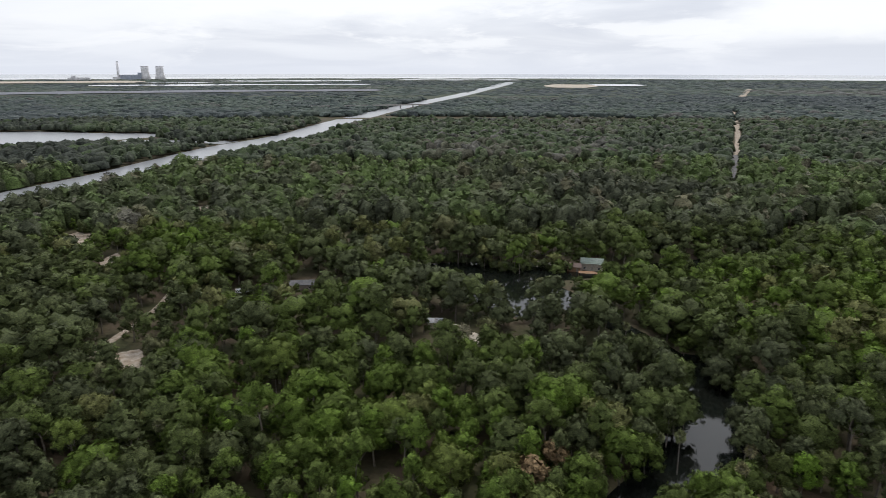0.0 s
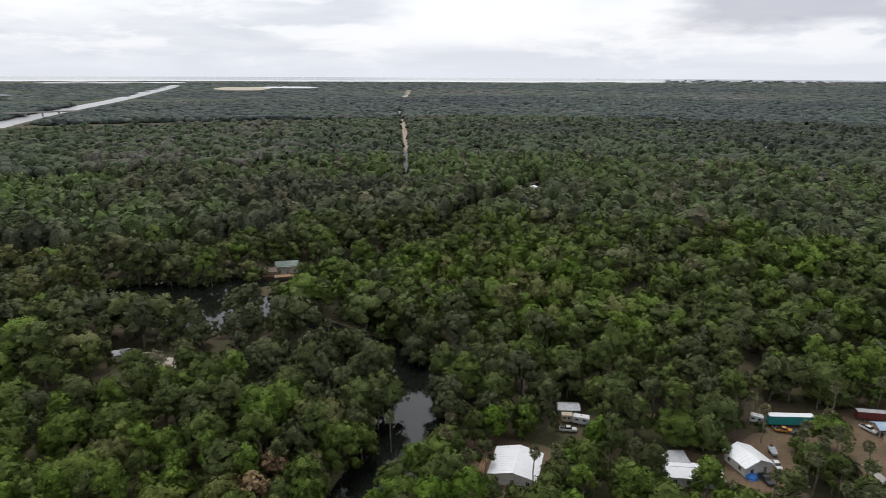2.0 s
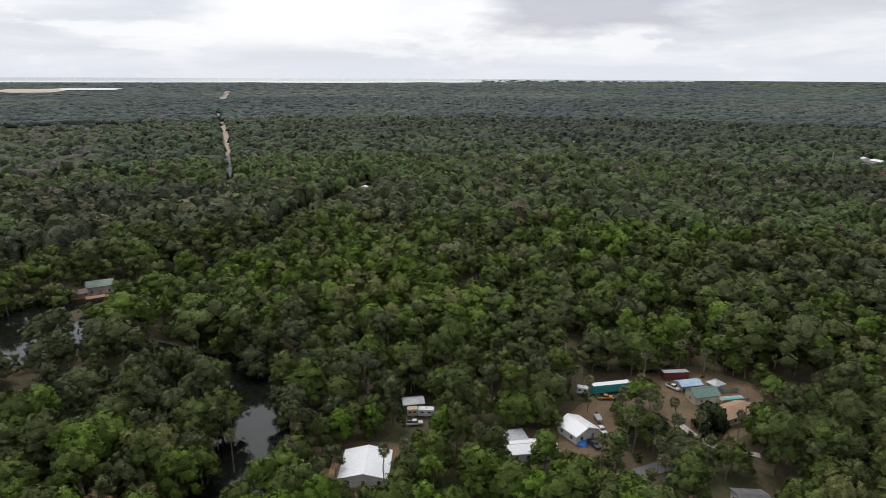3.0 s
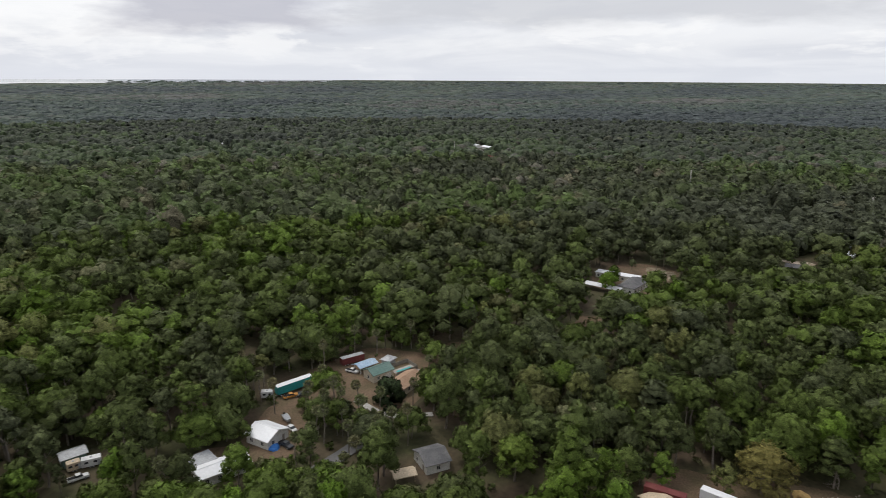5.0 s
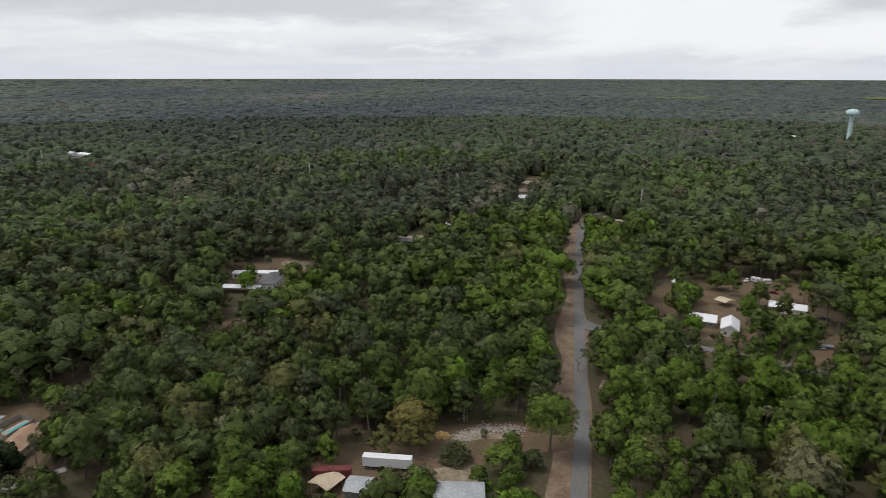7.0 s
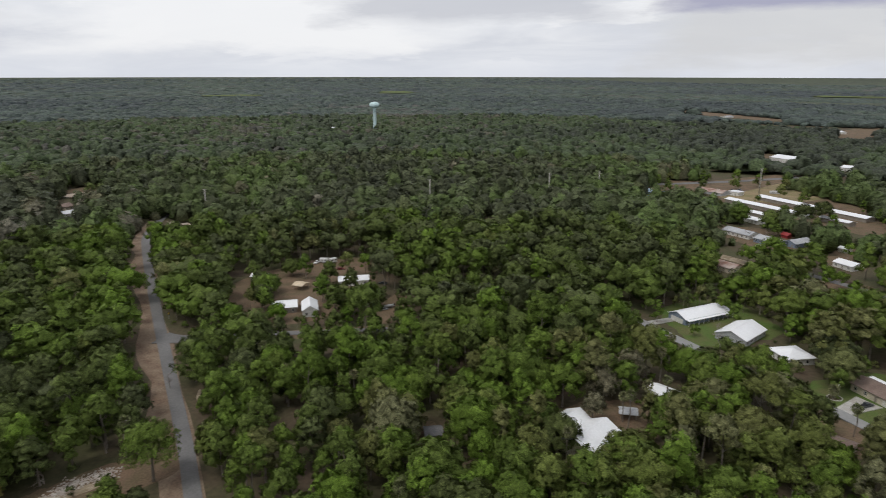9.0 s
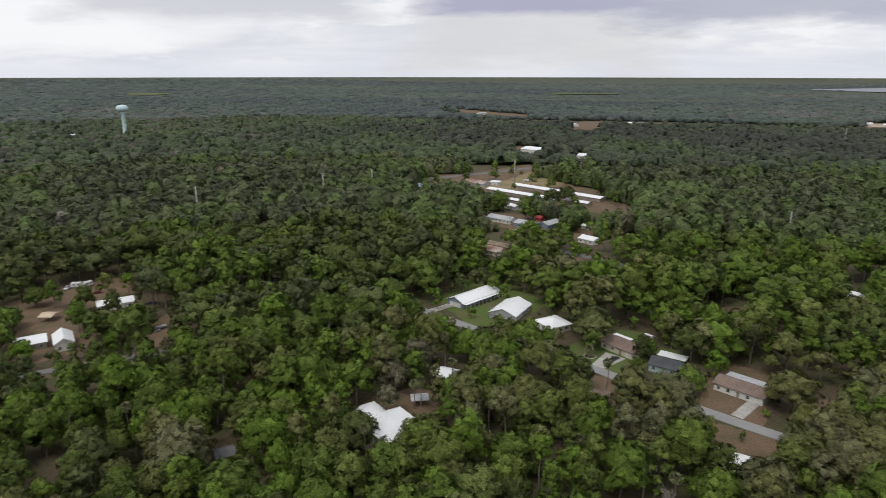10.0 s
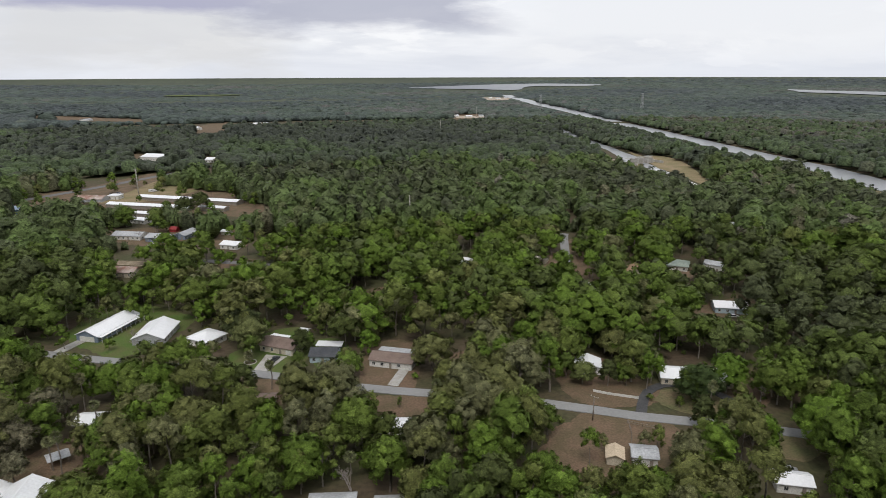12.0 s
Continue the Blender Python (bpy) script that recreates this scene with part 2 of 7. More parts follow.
M_GLASS = material("window_glass", (0.03, 0.035, 0.04), (0.05, 0.055, 0.06), 0.5, 0.08, spec=0.6)
M_WHITE_METAL = material("white_metal_roof", (0.76, 0.77, 0.78), (0.7, 0.71, 0.72), 0.12, 0.42, fine=1.6, grit=(0.94, 1.05))
M_GREY_METAL = material("grey_metal", (0.42, 0.43, 0.44), (0.33, 0.34, 0.35), 0.2, 0.45)
M_GREEN_METAL = material("green_metal_roof", (0.11, 0.19, 0.165), (0.14, 0.21, 0.185), 0.2, 0.45)
M_BLUE_METAL = material("pale_blue_metal_roof", (0.3, 0.42, 0.55), (0.4, 0.5, 0.6), 0.2, 0.45)
M_BLUE = material("bright_blue_sheet", (0.05, 0.2, 0.55), (0.03, 0.13, 0.42), 0.8, 0.5)
M_RUST = material("rusty_metal_roof", (0.22, 0.1, 0.065), (0.4, 0.34, 0.3), 0.15, 0.7)
M_BROWN_ROOF = material("brown_shingles", (0.165, 0.12, 0.1), (0.2, 0.15, 0.125), 0.3, 0.9, bump=0.3, fine=3)
M_TAN_ROOF = material("tan_shingles", (0.31, 0.2, 0.13), (0.36, 0.25, 0.17), 0.3, 0.9, bump=0.3, fine=3)
M_GREY_ROOF = material("grey_shingles", (0.105, 0.105, 0.108), (0.16, 0.155, 0.155), 0.3, 0.9, bump=0.3, fine=3)
M_DARK_ROOF = material("dark_shingles", (0.055, 0.058, 0.065), (0.075, 0.08, 0.085), 0.3, 0.9, bump=0.3, fine=3)
M_SAGE_ROOF = material("sage_metal_roof", (0.2, 0.24, 0.21), (0.26, 0.3, 0.26), 0.2, 0.8, spec=0.1)
M_WALL = material("white_siding", (0.68, 0.67, 0.64), (0.58, 0.57, 0.53), 0.4, 0.75)
M_CREAM = material("cream_siding", (0.56, 0.5, 0.4), (0.48, 0.43, 0.34), 0.4, 0.75)
M_BLUEGREY = material("blue_grey_siding", (0.17, 0.21, 0.27), (0.2, 0.24, 0.3), 0.4, 0.75)
M_PALEBLUE = material("pale_blue_siding", (0.36, 0.45, 0.5), (0.42, 0.5, 0.54), 0.4, 0.75)
M_WOOD = material("weathered_planks", (0.3, 0.17, 0.09), (0.24, 0.16, 0.1), 0.5, 0.85)
M_GREYWOOD = material("grey_wood", (0.28, 0.25, 0.21), (0.21, 0.18, 0.15), 0.5, 0.85)
M_TEAL = material("teal_trailer_paint", (0.03, 0.3, 0.29), (0.04, 0.25, 0.25), 0.3, 0.5)
M_MAROON = material("maroon_paint", (0.13, 0.03, 0.03), (0.17, 0.05, 0.045), 0.3, 0.6)
M_TAN = material("tan_metal", (0.55, 0.45, 0.32), (0.47, 0.38, 0.27), 0.3, 0.6)
M_POOL = material("pool_water", (0.1, 0.42, 0.42), (0.12, 0.46, 0.45), 0.3, 0.05, spec=0.5)
M_TYRE = material("tyre_rubber", (0.02, 0.02, 0.02), None, 2, 0.9)
M_RED = material("red_paint", (0.3, 0.04, 0.04), None, 1, 0.45)
M_CAR_WHITE = material("white_car_paint", (0.72, 0.72, 0.71), None, 0.5, 0.3, fine=0.3)
M_CAR_DARK = material("dark_car_paint", (0.05, 0.055, 0.06), None, 0.5, 0.3, fine=0.3)
M_CAR_SILVER = material("silver_car_paint", (0.45, 0.46, 0.47), None, 0.5, 0.3, metal=0.5, fine=0.3)
M_CAR_RED = material("dark_red_car_paint", (0.17, 0.02, 0.02), None, 0.5, 0.3, fine=0.3)
M_ORANGE = material("orange_paint", (0.55, 0.25, 0.06), None, 0.5, 0.5)
M_YELLOW = material("yellow_paint", (0.75, 0.5, 0.02), None, 0.5, 0.5)
M_TOWER = material("pale_aqua_paint", (0.5, 0.63, 0.64), (0.45, 0.58, 0.6), 0.05, 0.5)
M_STEEL = material("galvanised_steel", (0.42, 0.43, 0.43), None, 0.2, 0.5, metal=0.4)
M_POLE = material("concrete_pole", (0.42, 0.4, 0.37), (0.34, 0.32, 0.3), 0.4, 0.85)
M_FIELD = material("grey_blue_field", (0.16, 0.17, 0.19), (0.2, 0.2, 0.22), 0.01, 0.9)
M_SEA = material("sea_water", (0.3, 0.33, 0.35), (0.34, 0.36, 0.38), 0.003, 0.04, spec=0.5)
# power station: distance haze is put into both colours as a lighter tone
M_FARHALL = material("hazed_blue_cladding", (0.4, 0.43, 0.5), (0.36, 0.4, 0.46), 0.01, 0.9)
M_HAZY = material("hazed_far_concrete", (0.76, 0.75, 0.75), (0.7, 0.69, 0.69), 0.01, 0.9)

# ---- building blocks ----
def rise(r):
    """Height of the land at r metres from the hovering point: flat, then lifted towards the far rim to fit the horizon
    in the camera's view.
    """
    r = np.minimum(np.asarray(r, float), 4895.0)
    far = np.maximum(r, 2000.0)
    true = 2000.0 - 2900.0 * np.log(1.0 - (far - 2000.0) / 2900.0)
    s = np.clip((r - 1500.0) / 1000.0, 0, 1)
    return 0.84 * EYE * (1 - far / true) + 10 * s * s * (3 - 2 * s)


def land(x, y):
    return float(rise(math.hypot(x, y)))


def mesh_of(name, verts, tris, mats, index=None, tone=None, smooth=False, normals=None):
    """A mesh from arrays of corners and triangles. normals: soft ones, for foliage."""
    verts, tris = np.asarray(verts, np.float32), np.asarray(tris, np.int32)
    me = bpy.data.meshes.new(name)
    me.vertices.add(len(verts))
    me.vertices.foreach_set("co", verts.ravel())
    me.loops.add(tris.size)
    me.loops.foreach_set("vertex_index", tris.ravel())
    me.polygons.add(len(tris))
    me.polygons.foreach_set("loop_start", np.arange(0, tris.size, 3, dtype=np.int32))
    me.polygons.foreach_set("loop_total", np.full(len(tris), 3, np.int32))
    for m in mats:
        me.materials.append(m)
    if index is not None:
        me.polygons.foreach_set("material_index", np.asarray(index, np.int32))
    if tone is not None:
        a = me.attributes.new("tone", "FLOAT", "POINT")
        a.data.foreach_set("value", np.asarray(tone, np.float32))
    me.polygons.foreach_set("use_smooth", np.full(len(tris), smooth))
    me.update()
    me.validate()
    if normals is not None:
        me.normals_split_custom_set_from_vertices(np.asarray(normals, np.float32))
    return me


def part(name, bm, mat, parent, label=""):
    """Links a bmesh as one mesh object under a thing or a part."""
    me = bpy.data.meshes.new(name)
    bm.to_mesh(me)
    bm.free()
    me.materials.append(mat)
    ob = new(name, me)
    ob.parent = parent
    return tagged(ob, label)


def thing(name, x, y, yaw, label, category, group="", kind="", z=None):
    ob = new(name)
    ob.empty_display_size = 0.5
    ob.matrix_world = pose(x, y, land(x, y) if z is None else z, 0, 0, yaw)
    return tagged(ob, label, category, group, kind)


def solid(*blocks):
    """One bmesh of boxes (x0, y0, z0, x1, y1, z1)."""
    bm = bmesh.new()
    for x0, y0, z0, x1, y1, z1 in blocks:
        v = [bm.verts.new((x, y, z)) for z in (z0, z1) for y in (y0, y1) for x in (x0, x1)]
        for f in ((0, 2, 3, 1), (4, 5, 7, 6), (0, 1, 5, 4), (2, 6, 7, 3), (0, 4, 6, 2), (1, 3, 7, 5)):
            bm.faces.new([v[i] for i in f])
    return bm


def bevelled(bm, width):
    bmesh.ops.bevel(bm, geom=list(bm.edges), offset=width, segments=2, affect="EDGES", profile=0.6)
    return bm


def prism(outline, y0, y1):
    """Extrudes an outline of (x, z) from y0 to y1."""
    bm = bmesh.new()
    a = [bm.verts.new((x, y0, z)) for x, z in outline]
    b = [bm.verts.new((x, y1, z)) for x, z in outline]
    bm.faces.new(a)
    bm.faces.new(b[::-1])
    for i in range(len(a)):
        j = (i + 1) % len(a)
        bm.faces.new((a[i], b[i], b[j], a[j]))
    bmesh.ops.recalc_face_normals(bm, faces=bm.faces)
    return bm


def lathe(rings, sides=16):
    """Turns a profile of (radius, z) about the upright axis."""
    bm = bmesh.new()
    rows = []
    for r, z in rings:
        rows.append([bm.verts.new((r * math.cos(2 * math.pi * i / sides), r * math.sin(2 * math.pi * i / sides), z)) for i in range(sides)])
    for a, b in zip(rows, rows[1:]):
        for i in range(sides):
            j = (i + 1) % sides
            bm.faces.new((a[i], a[j], b[j], b[i]))
    bm.faces.new(rows[0][::-1])
    bm.faces.new(rows[-1])
    for f in bm.faces:
        f.smooth = True
    return bm


def rods(bm, *ends, r=0.06, sides=4):
    """Adds straight rods between pairs of points."""
    for a, b in ends:
        a, b = Vector(a), Vector(b)
        q = (b - a).to_track_quat("Z", "Y")
        rows = [[bm.verts.new(p + q @ Vector((r * math.cos(k * 2 * math.pi / sides), r * math.sin(k * 2 * math.pi / sides), 0))) for k in range(sides)] for p in (a, b)]
        for k in range(sides):
            j = (k + 1) % sides
            bm.faces.new((rows[0][k], rows[0][j], rows[1][j], rows[1][k]))
        bm.faces.new(rows[0][::-1])
        bm.faces.new(rows[1])
    return bm


# ---- the land: one sheet out to the horizon ----
def build_ground():
    radii = np.concatenate([[0.01], np.arange(40, 400, 40), np.arange(400, 2000, 100), np.linspace(2000, 4890, 60)])
    sides = 240
    ang = np.arange(sides) * 2 * np.pi / sides
    v = np.array([(r * math.sin(a), r * math.cos(a), z) for r, z in zip(radii, rise(radii)) for a in ang])
    t, k = [], []
    for i in range(len(radii) - 1):
        for j in range(sides):
            a, b = i * sides + j, i * sides + (j + 1) % sides
            t += [(a, a + sides, b), (b, a + sides, b + sides)]
            k += [int(radii[i] > 2300)] * 2
    t = np.array(t)[:, ::-1]
    tagged(new("ground", mesh_of("ground", v, t, (M_GROUND, M_FAR), k, smooth=True)),
           "flat brown forest floor of leaf litter and dry grass", "ground", kind="structure")


build_ground()

OPEN, GAPS = [], []      # open ground and open lanes, which the woods leave in the camera's view


def open_ground(*corners):
    OPEN.append(np.array(corners, float))


def smooth_line(points, step):
    """A rounded line through the points (Catmull-Rom)."""
    p = [Vector((*a, 0)) for a in points]
    p = [2 * p[0] - p[1], *p, 2 * p[-1] - p[-2]]
    out = []
    for i in range(1, len(p) - 2):
        a, b, c, d = p[i - 1:i + 3]
        n = max(2, int((c - b).length / step))
        for k in range(n):
            t = k / n
            out.append(0.5 * ((2 * b) + (c - a) * t + (2 * a - 5 * b + 4 * c - d) * t * t + (3 * b - a - 3 * c + d) * t ** 3))
    return [(v.x, v.y) for v in out + [p[-2]]]


def gap(points, half, wide=True):
    """A lane of open ground. wide: no tree hides it from the camera either."""
    GAPS.append((np.array(points, float), half, wide))


def ribbon(name, points, width, mat, label, category, lift=0.05, thick=0.04, step=12, wobble=0.0, kind="structure"):
    """A strip along a line, with a real edge. width: metres, or one for each point."""
    line = smooth_line(points, step)
    n = len(line)
    widths = np.interp(np.linspace(0, 1, n), np.linspace(0, 1, len(points)), width) if isinstance(width, (list, tuple)) else np.full(n, width)
    bm = bmesh.new()
    rows = []
    for i, (x, y) in enumerate(line):
        a, b = Vector(line[max(i - 1, 0)]), Vector(line[min(i + 1, n - 1)])
        d = (b - a).normalized()
        row = []
        for s in (-1, 1):
            w = widths[i] / 2 * (1 + wobble * noise.noise((x * 0.03, y * 0.03, s * 7.0)) * 2)
            px, py = x - s * d.y * w, y + s * d.x * w
            z = land(px, py) + lift
            row += [bm.verts.new((px, py, z)), bm.verts.new((px, py, z - thick - lift))]
        rows.append(row)
    for a, b in zip(rows, rows[1:]):
        for i, j in ((0, 2), (1, 0), (2, 3)):
            bm.faces.new((a[i], a[j], b[j], b[i]))
    bmesh.ops.recalc_face_normals(bm, faces=bm.faces)
    me = bpy.data.meshes.new(name)
    bm.to_mesh(me)
    bm.free()
    me.materials.append(mat)
    return tagged(new(name, me), label, category, kind=kind)


PATCHES = []


def patch(name, corners, mat, label, category, lift=0.03, ragged=1.0, kind="structure", sub=5):
    """A flat area with a ragged rim."""
    PATCHES.append(name)
    lift += 0.002 * len(PATCHES)
    near = max(abs(c) for p in corners for c in p) < 700
    rim = smooth_line([*corners, corners[0]], 1.2 if near else 20.0)[:-1]
    cx, cy = sum(p[0] for p in rim) / len(rim), sum(p[1] for p in rim) / len(rim)
    bm = bmesh.new()
    top = []
    for x, y in rim:
        r = max(math.hypot(x - cx, y - cy), 0.1)
        bite = noise.noise((x * 0.12, y * 0.12, 3.0)) + 0.6 * noise.noise((x * 0.4, y * 0.4, 5.0)) if near else noise.noise((x * 0.01, y * 0.01, 3.0))
        k = 1 + ragged * min(0.3, 2.2 / r if near else 0.12) * bite
        x, y = cx + (x - cx) * k, cy + (y - cy) * k
        top.append(bm.verts.new((x, y, land(x, y) + lift)))
    f = bm.faces.new(top)
    if f.normal.z < 0:
        f.normal_flip()
    bm.normal_update()
    if f.normal.z < 0:
        f.normal_flip()
    bmesh.ops.triangulate(bm, faces=bm.faces)
    me = bpy.data.meshes.new(name)
    bm.to_mesh(me)
    bm.free()
    me.materials.append(mat)
    return tagged(new(name, me), label, category, kind=kind)


# ---- where the woods stand open: yards, lanes, banks ----
open_ground((-8, 353), (5, 361), (21, 352.6), (36, 340), (60, 346), (66, 342), (46, 333), (41, 312), (39, 290), (32, 287), (28, 314), (16.5, 318), (4, 333))
open_ground((61.5, 154.0), (72.0, 170.4), (81.3, 190.0), (89.7, 222.9), (96.1, 217.4), (92.8, 191.8), (80.8, 170.4), (70.3, 152.8))
gap([(95, 349), (140, 362), (204.6, 389.7), (272, 456), (361, 519), (400, 547)], 5)
open_ground((-139.4, 239.9), (-139.3, 251.1), (-135.4, 273.2), (-136.8, 307.3), (-139.0, 320.4), (-144.4, 322.2), (-140.5, 276.6), (-144.0, 254.1))
open_ground((-138.6, 242.8), (-123.3, 242.9), (-102.2, 204.2), (-119.4, 223.8))
open_ground((-90.6, 227.2), (-81.6, 232.2), (-71.6, 209.1), (-61.6, 209.1), (-47.9, 205.0), (-62.7, 191.4), (-70.5, 193.3))
open_ground((-269.5, 419.5), (-254.2, 448.6), (-221.5, 401.6), (-221.3, 393.1))
open_ground((-206.2, 367.8), (-206.9, 390.6), (-175.3, 347.0), (-180.1, 336.6))
open_ground((-212.1, 531.0), (-188.1, 531.0), (-177.6, 498.5), (-197.1, 503.5))
open_ground((-111.4, 319.6), (-96.7, 321.8), (-94.4, 308.7), (-106.0, 310.8))
open_ground((-90.4, 335.8), (-67.2, 344.5), (-62.2, 322.7), (-84.0, 320.3))
open_ground((-8, 272), (4, 272), (14, 256), (14, 250), (8, 250), (-6, 266))
open_ground((70, 360), (93, 362), (94, 348), (72, 346))
open_ground((50, 368), (64, 371), (66, 362), (53, 359))
open_ground((-31.0, 188.0), (-29.6, 191.5), (-26.6, 189.7), (-28.4, 186.9))
open_ground((-76.6, 302.9), (-62.4, 305.0), (-61.0, 290.1), (-71.2, 290.1))
gap([(277, 614), (334, 742), (474, 1050)], 5)
gap([(474, 1050), (651, 1462), (797, 1809)], 8)
gap([(1105, 2459), (1422, 3104)], 11)
open_ground((81.5, 147.8), (91.0, 158.1), (98.0, 154.1), (108.7, 140.1), (114.9, 134.0), (102.3, 121.8), (93.4, 127.9), (83.7, 134.6), (79.1, 137.8))
open_ground((126.5, 155.6), (135.8, 151.6), (126.0, 140.3), (119.1, 146.3))
open_ground((124.1, 123.9), (133.1, 123.3), (142.6, 122.7), (150.3, 113.5), (163.1, 114.9), (174.5, 115.8), (162.1, 101.5), (152.5, 93.8), (147.8, 97.1), (144.5, 104.5), (137.0, 104.5), (127.5, 111.0), (120.5, 114.2))
open_ground((182.2, 123.5), (191.2, 124.0), (203.3, 115.7), (209.8, 111.7), (226.4, 106.2), (230.5, 90.0), (227.6, 75.7), (211.4, 70.9), (198.8, 73.0), (180.6, 74.3), (180.3, 83.2), (185.0, 94.4), (182.9, 105.4), (177.6, 110.9))
open_ground((232, 84), (240, 74), (244, 66), (232, 66), (222.7, 74.3))
open_ground((160.8, 115.9), (169.6, 115.2), (169.9, 105.0), (156.1, 95.2), (149.7, 97.3), (148.2, 105.8))
open_ground((151.4, 84.1), (159.2, 82.9), (162.2, 76.8), (156.8, 75.4), (150.4, 77.4))
open_ground((167.1, 61.3), (173.2, 57.7), (166.1, 48.9), (157.9, 46.8), (157.6, 54.8))
open_ground((150.9, 63.6), (157.4, 59.5), (155.0, 54.0), (149.9, 57.1))
open_ground((186.4, 87.5), (182.1, 79.4), (180.8, 69.0), (186.3, 61.5), (189.4, 73.7))
open_ground((159.8, -4.8), (169.6, -8.4), (174.6, -23.1), (166.4, -36.9), (160.9, -35.1), (155.3, -24.1), (153.7, -13.9))
open_ground((175.5, -47.1), (178.8, -51.2), (176.4, -71.9), (169.0, -70.2), (167.0, -53.3))
open_ground((157.9, -40.0), (160.0, -46.7), (155.1, -51.7), (152.6, -49.5), (152.2, -40.3))
gap([(x + 1.4, y + 2.4) for x, y in ((112.7, -63.2), (135.6, -75.0), (160.8, -88.6), (187.9, -102.2), (229.5, -122.6), (298.4, -156.8), (385.7, -201.3), (430.2, -226.5), (464, -255))], 6.4)
open_ground((199.9, -95.5), (219.6, -109.0), (262.6, -134.9), (387.3, -199.7), (395, -205), (234.8, -124), (188, -102), (164.2, -90))
open_ground((196, -110), (189, -106), (186, -109), (194, -114))
open_ground((138.6, -71.7), (161.7, -83.0), (189.9, -100.1), (187.4, -104), (154.0, -88), (131.4, -76))
open_ground((243.2, -130.4), (258.6, -139.2), (250.1, -143.0), (235.8, -143.2), (235.3, -134.2))
open_ground((174.2, -50.5), (178.1, -61.0), (172.8, -71.1), (163.4, -81.1), (158.4, -82.1), (156.5, -75.5), (167.1, -68.4), (171.5, -53.5))
open_ground((458, -255), (437, -271), (421.2, -258.3), (434.5, -244.1))
open_ground((423, -283), (412, -289), (402.0, -278.9), (407.0, -273.5))
open_ground((343.4, 28.4), (383.0, 19.9), (396.7, -3.9), (385.0, -22.5), (349.1, -11.8), (341.0, 3.5))
open_ground((280.7, 27.9), (298.8, 21.6), (293.3, 13.0), (274.5, 16.2))
open_ground((253.3, -167.2), (288.2, -196.6), (289.3, -227.6), (280.4, -251.0), (270.2, -274.7), (252.8, -266.6), (232.7, -241.2), (239.7, -226.6), (218.0, -191.3), (239.5, -187.9), (233.4, -166.2))
open_ground((222.2, -162.7), (207.4, -178.6), (170.3, -213.3), (165.4, -207.2), (200.9, -172.9), (215.3, -157.5))
open_ground((206.1, -217.8), (207.8, -240.6), (186.5, -216.4), (190.6, -201.6))
open_ground((98.2, -131.9), (97.4, -138.8), (90.8, -133.9), (93.3, -129.4))
open_ground((112.5, -140.2), (116.2, -146.0), (112.9, -148.0), (109.2, -143.8))
open_ground((73.9, -166.0), (82.9, -179.1), (83.6, -186.9), (75.5, -189.5), (71.9, -195.9), (61.8, -199.3), (58.8, -207.4), (54.0, -193.8), (62.6, -178.2), (66.0, -160.4))
open_ground((68.4, -217.2), (61.3, -220.4), (59.1, -213.1), (62.9, -209.1))
open_ground((159.7, -112.3), (152.3, -125.7), (148.6, -122.6), (155.5, -111.5))
gap([(107.2, -282.8), (85.4, -271.2), (63.3, -259.7)], 3.4)
gap([(22.9, -241.0), (12.4, -235.7), (-25.4, -213.7), (-48.1, -203.1)], 4)
gap([(-84.1, -186.3), (-95.0, -178.1), (-111.2, -169.5), (-125.4, -162.4)], 4.5)
gap([(-134.9, -158.0), (-144.9, -153.2), (-156.5, -145.9)], 3.5)
open_ground((88.6, -283.6), (90.3, -308.4), (71.7, -330.3), (44.3, -306.9), (45.1, -292.6), (54.3, -275.6), (65.5, -265.8), (74.1, -272.1))
open_ground((41.5, -281.6), (32.8, -289.3), (26.3, -280.7), (29.0, -268.7), (38.3, -272.5))
open_ground((23.0, -242.1), (20.4, -254.7), (10.5, -260.7), (8.3, -275.8), (-6.3, -275.2), (-2.6, -243.0), (-7.7, -236.4), (-9.4, -246.7), (2.1, -228.1), (10.3, -232.2))
open_ground((-9.7, -252.3), (-12.6, -260.5), (-23.1, -257.7), (-20.3, -242.6), (-13.4, -240.1))
open_ground((-24.4, -221.9), (-34.2, -251.6), (-42.8, -252.4), (-51.9, -243.8), (-46.8, -225.8), (-41.0, -208.1), (-29.2, -211.3))
open_ground((-23.4, -210.7), (-49.8, -201.4), (-44.6, -188.6), (-38.2, -181.1), (-26.2, -186.1), (-22.5, -192.6))
open_ground((19.8, -220.1), (14.3, -231.4), (4.2, -228.6), (5.4, -209.9), (19.4, -211.7))
open_ground((-107.1, -212.1), (-117.1, -217.6), (-121.5, -213.6), (-117.1, -199.3), (-120.2, -184.6), (-115.8, -177.3), (-102.7, -180.8), (-96.0, -188.9))
open_ground((-119.6, -176.3), (-128.4, -186.8), (-137.6, -186.6), (-127.8, -172.1), (-120.1, -170.2))
open_ground((-134.5, -194.6), (-141.8, -200.2), (-143.1, -194.7), (-138.7, -190.1))
open_ground((-161.7, -189.7), (-172.0, -187.0), (-162.4, -175.4), (-147.4, -162.9), (-144.5, -167.6))
open_ground((-73.1, -158.5), (-86.1, -168.2), (-94.9, -173.9), (-106.8, -169.2), (-117.7, -163.3), (-114.4, -152.2), (-98.7, -142.7), (-93.9, -146.9), (-84.3, -141.0), (-76.3, -140.5), (-72.6, -136.4), (-71.1, -136.8), (-76.7, -148.6))
open_ground((-129.2, -129.0), (-136.7, -135.4), (-144.2, -134.9), (-139.8, -126.1), (-130.3, -123.9))
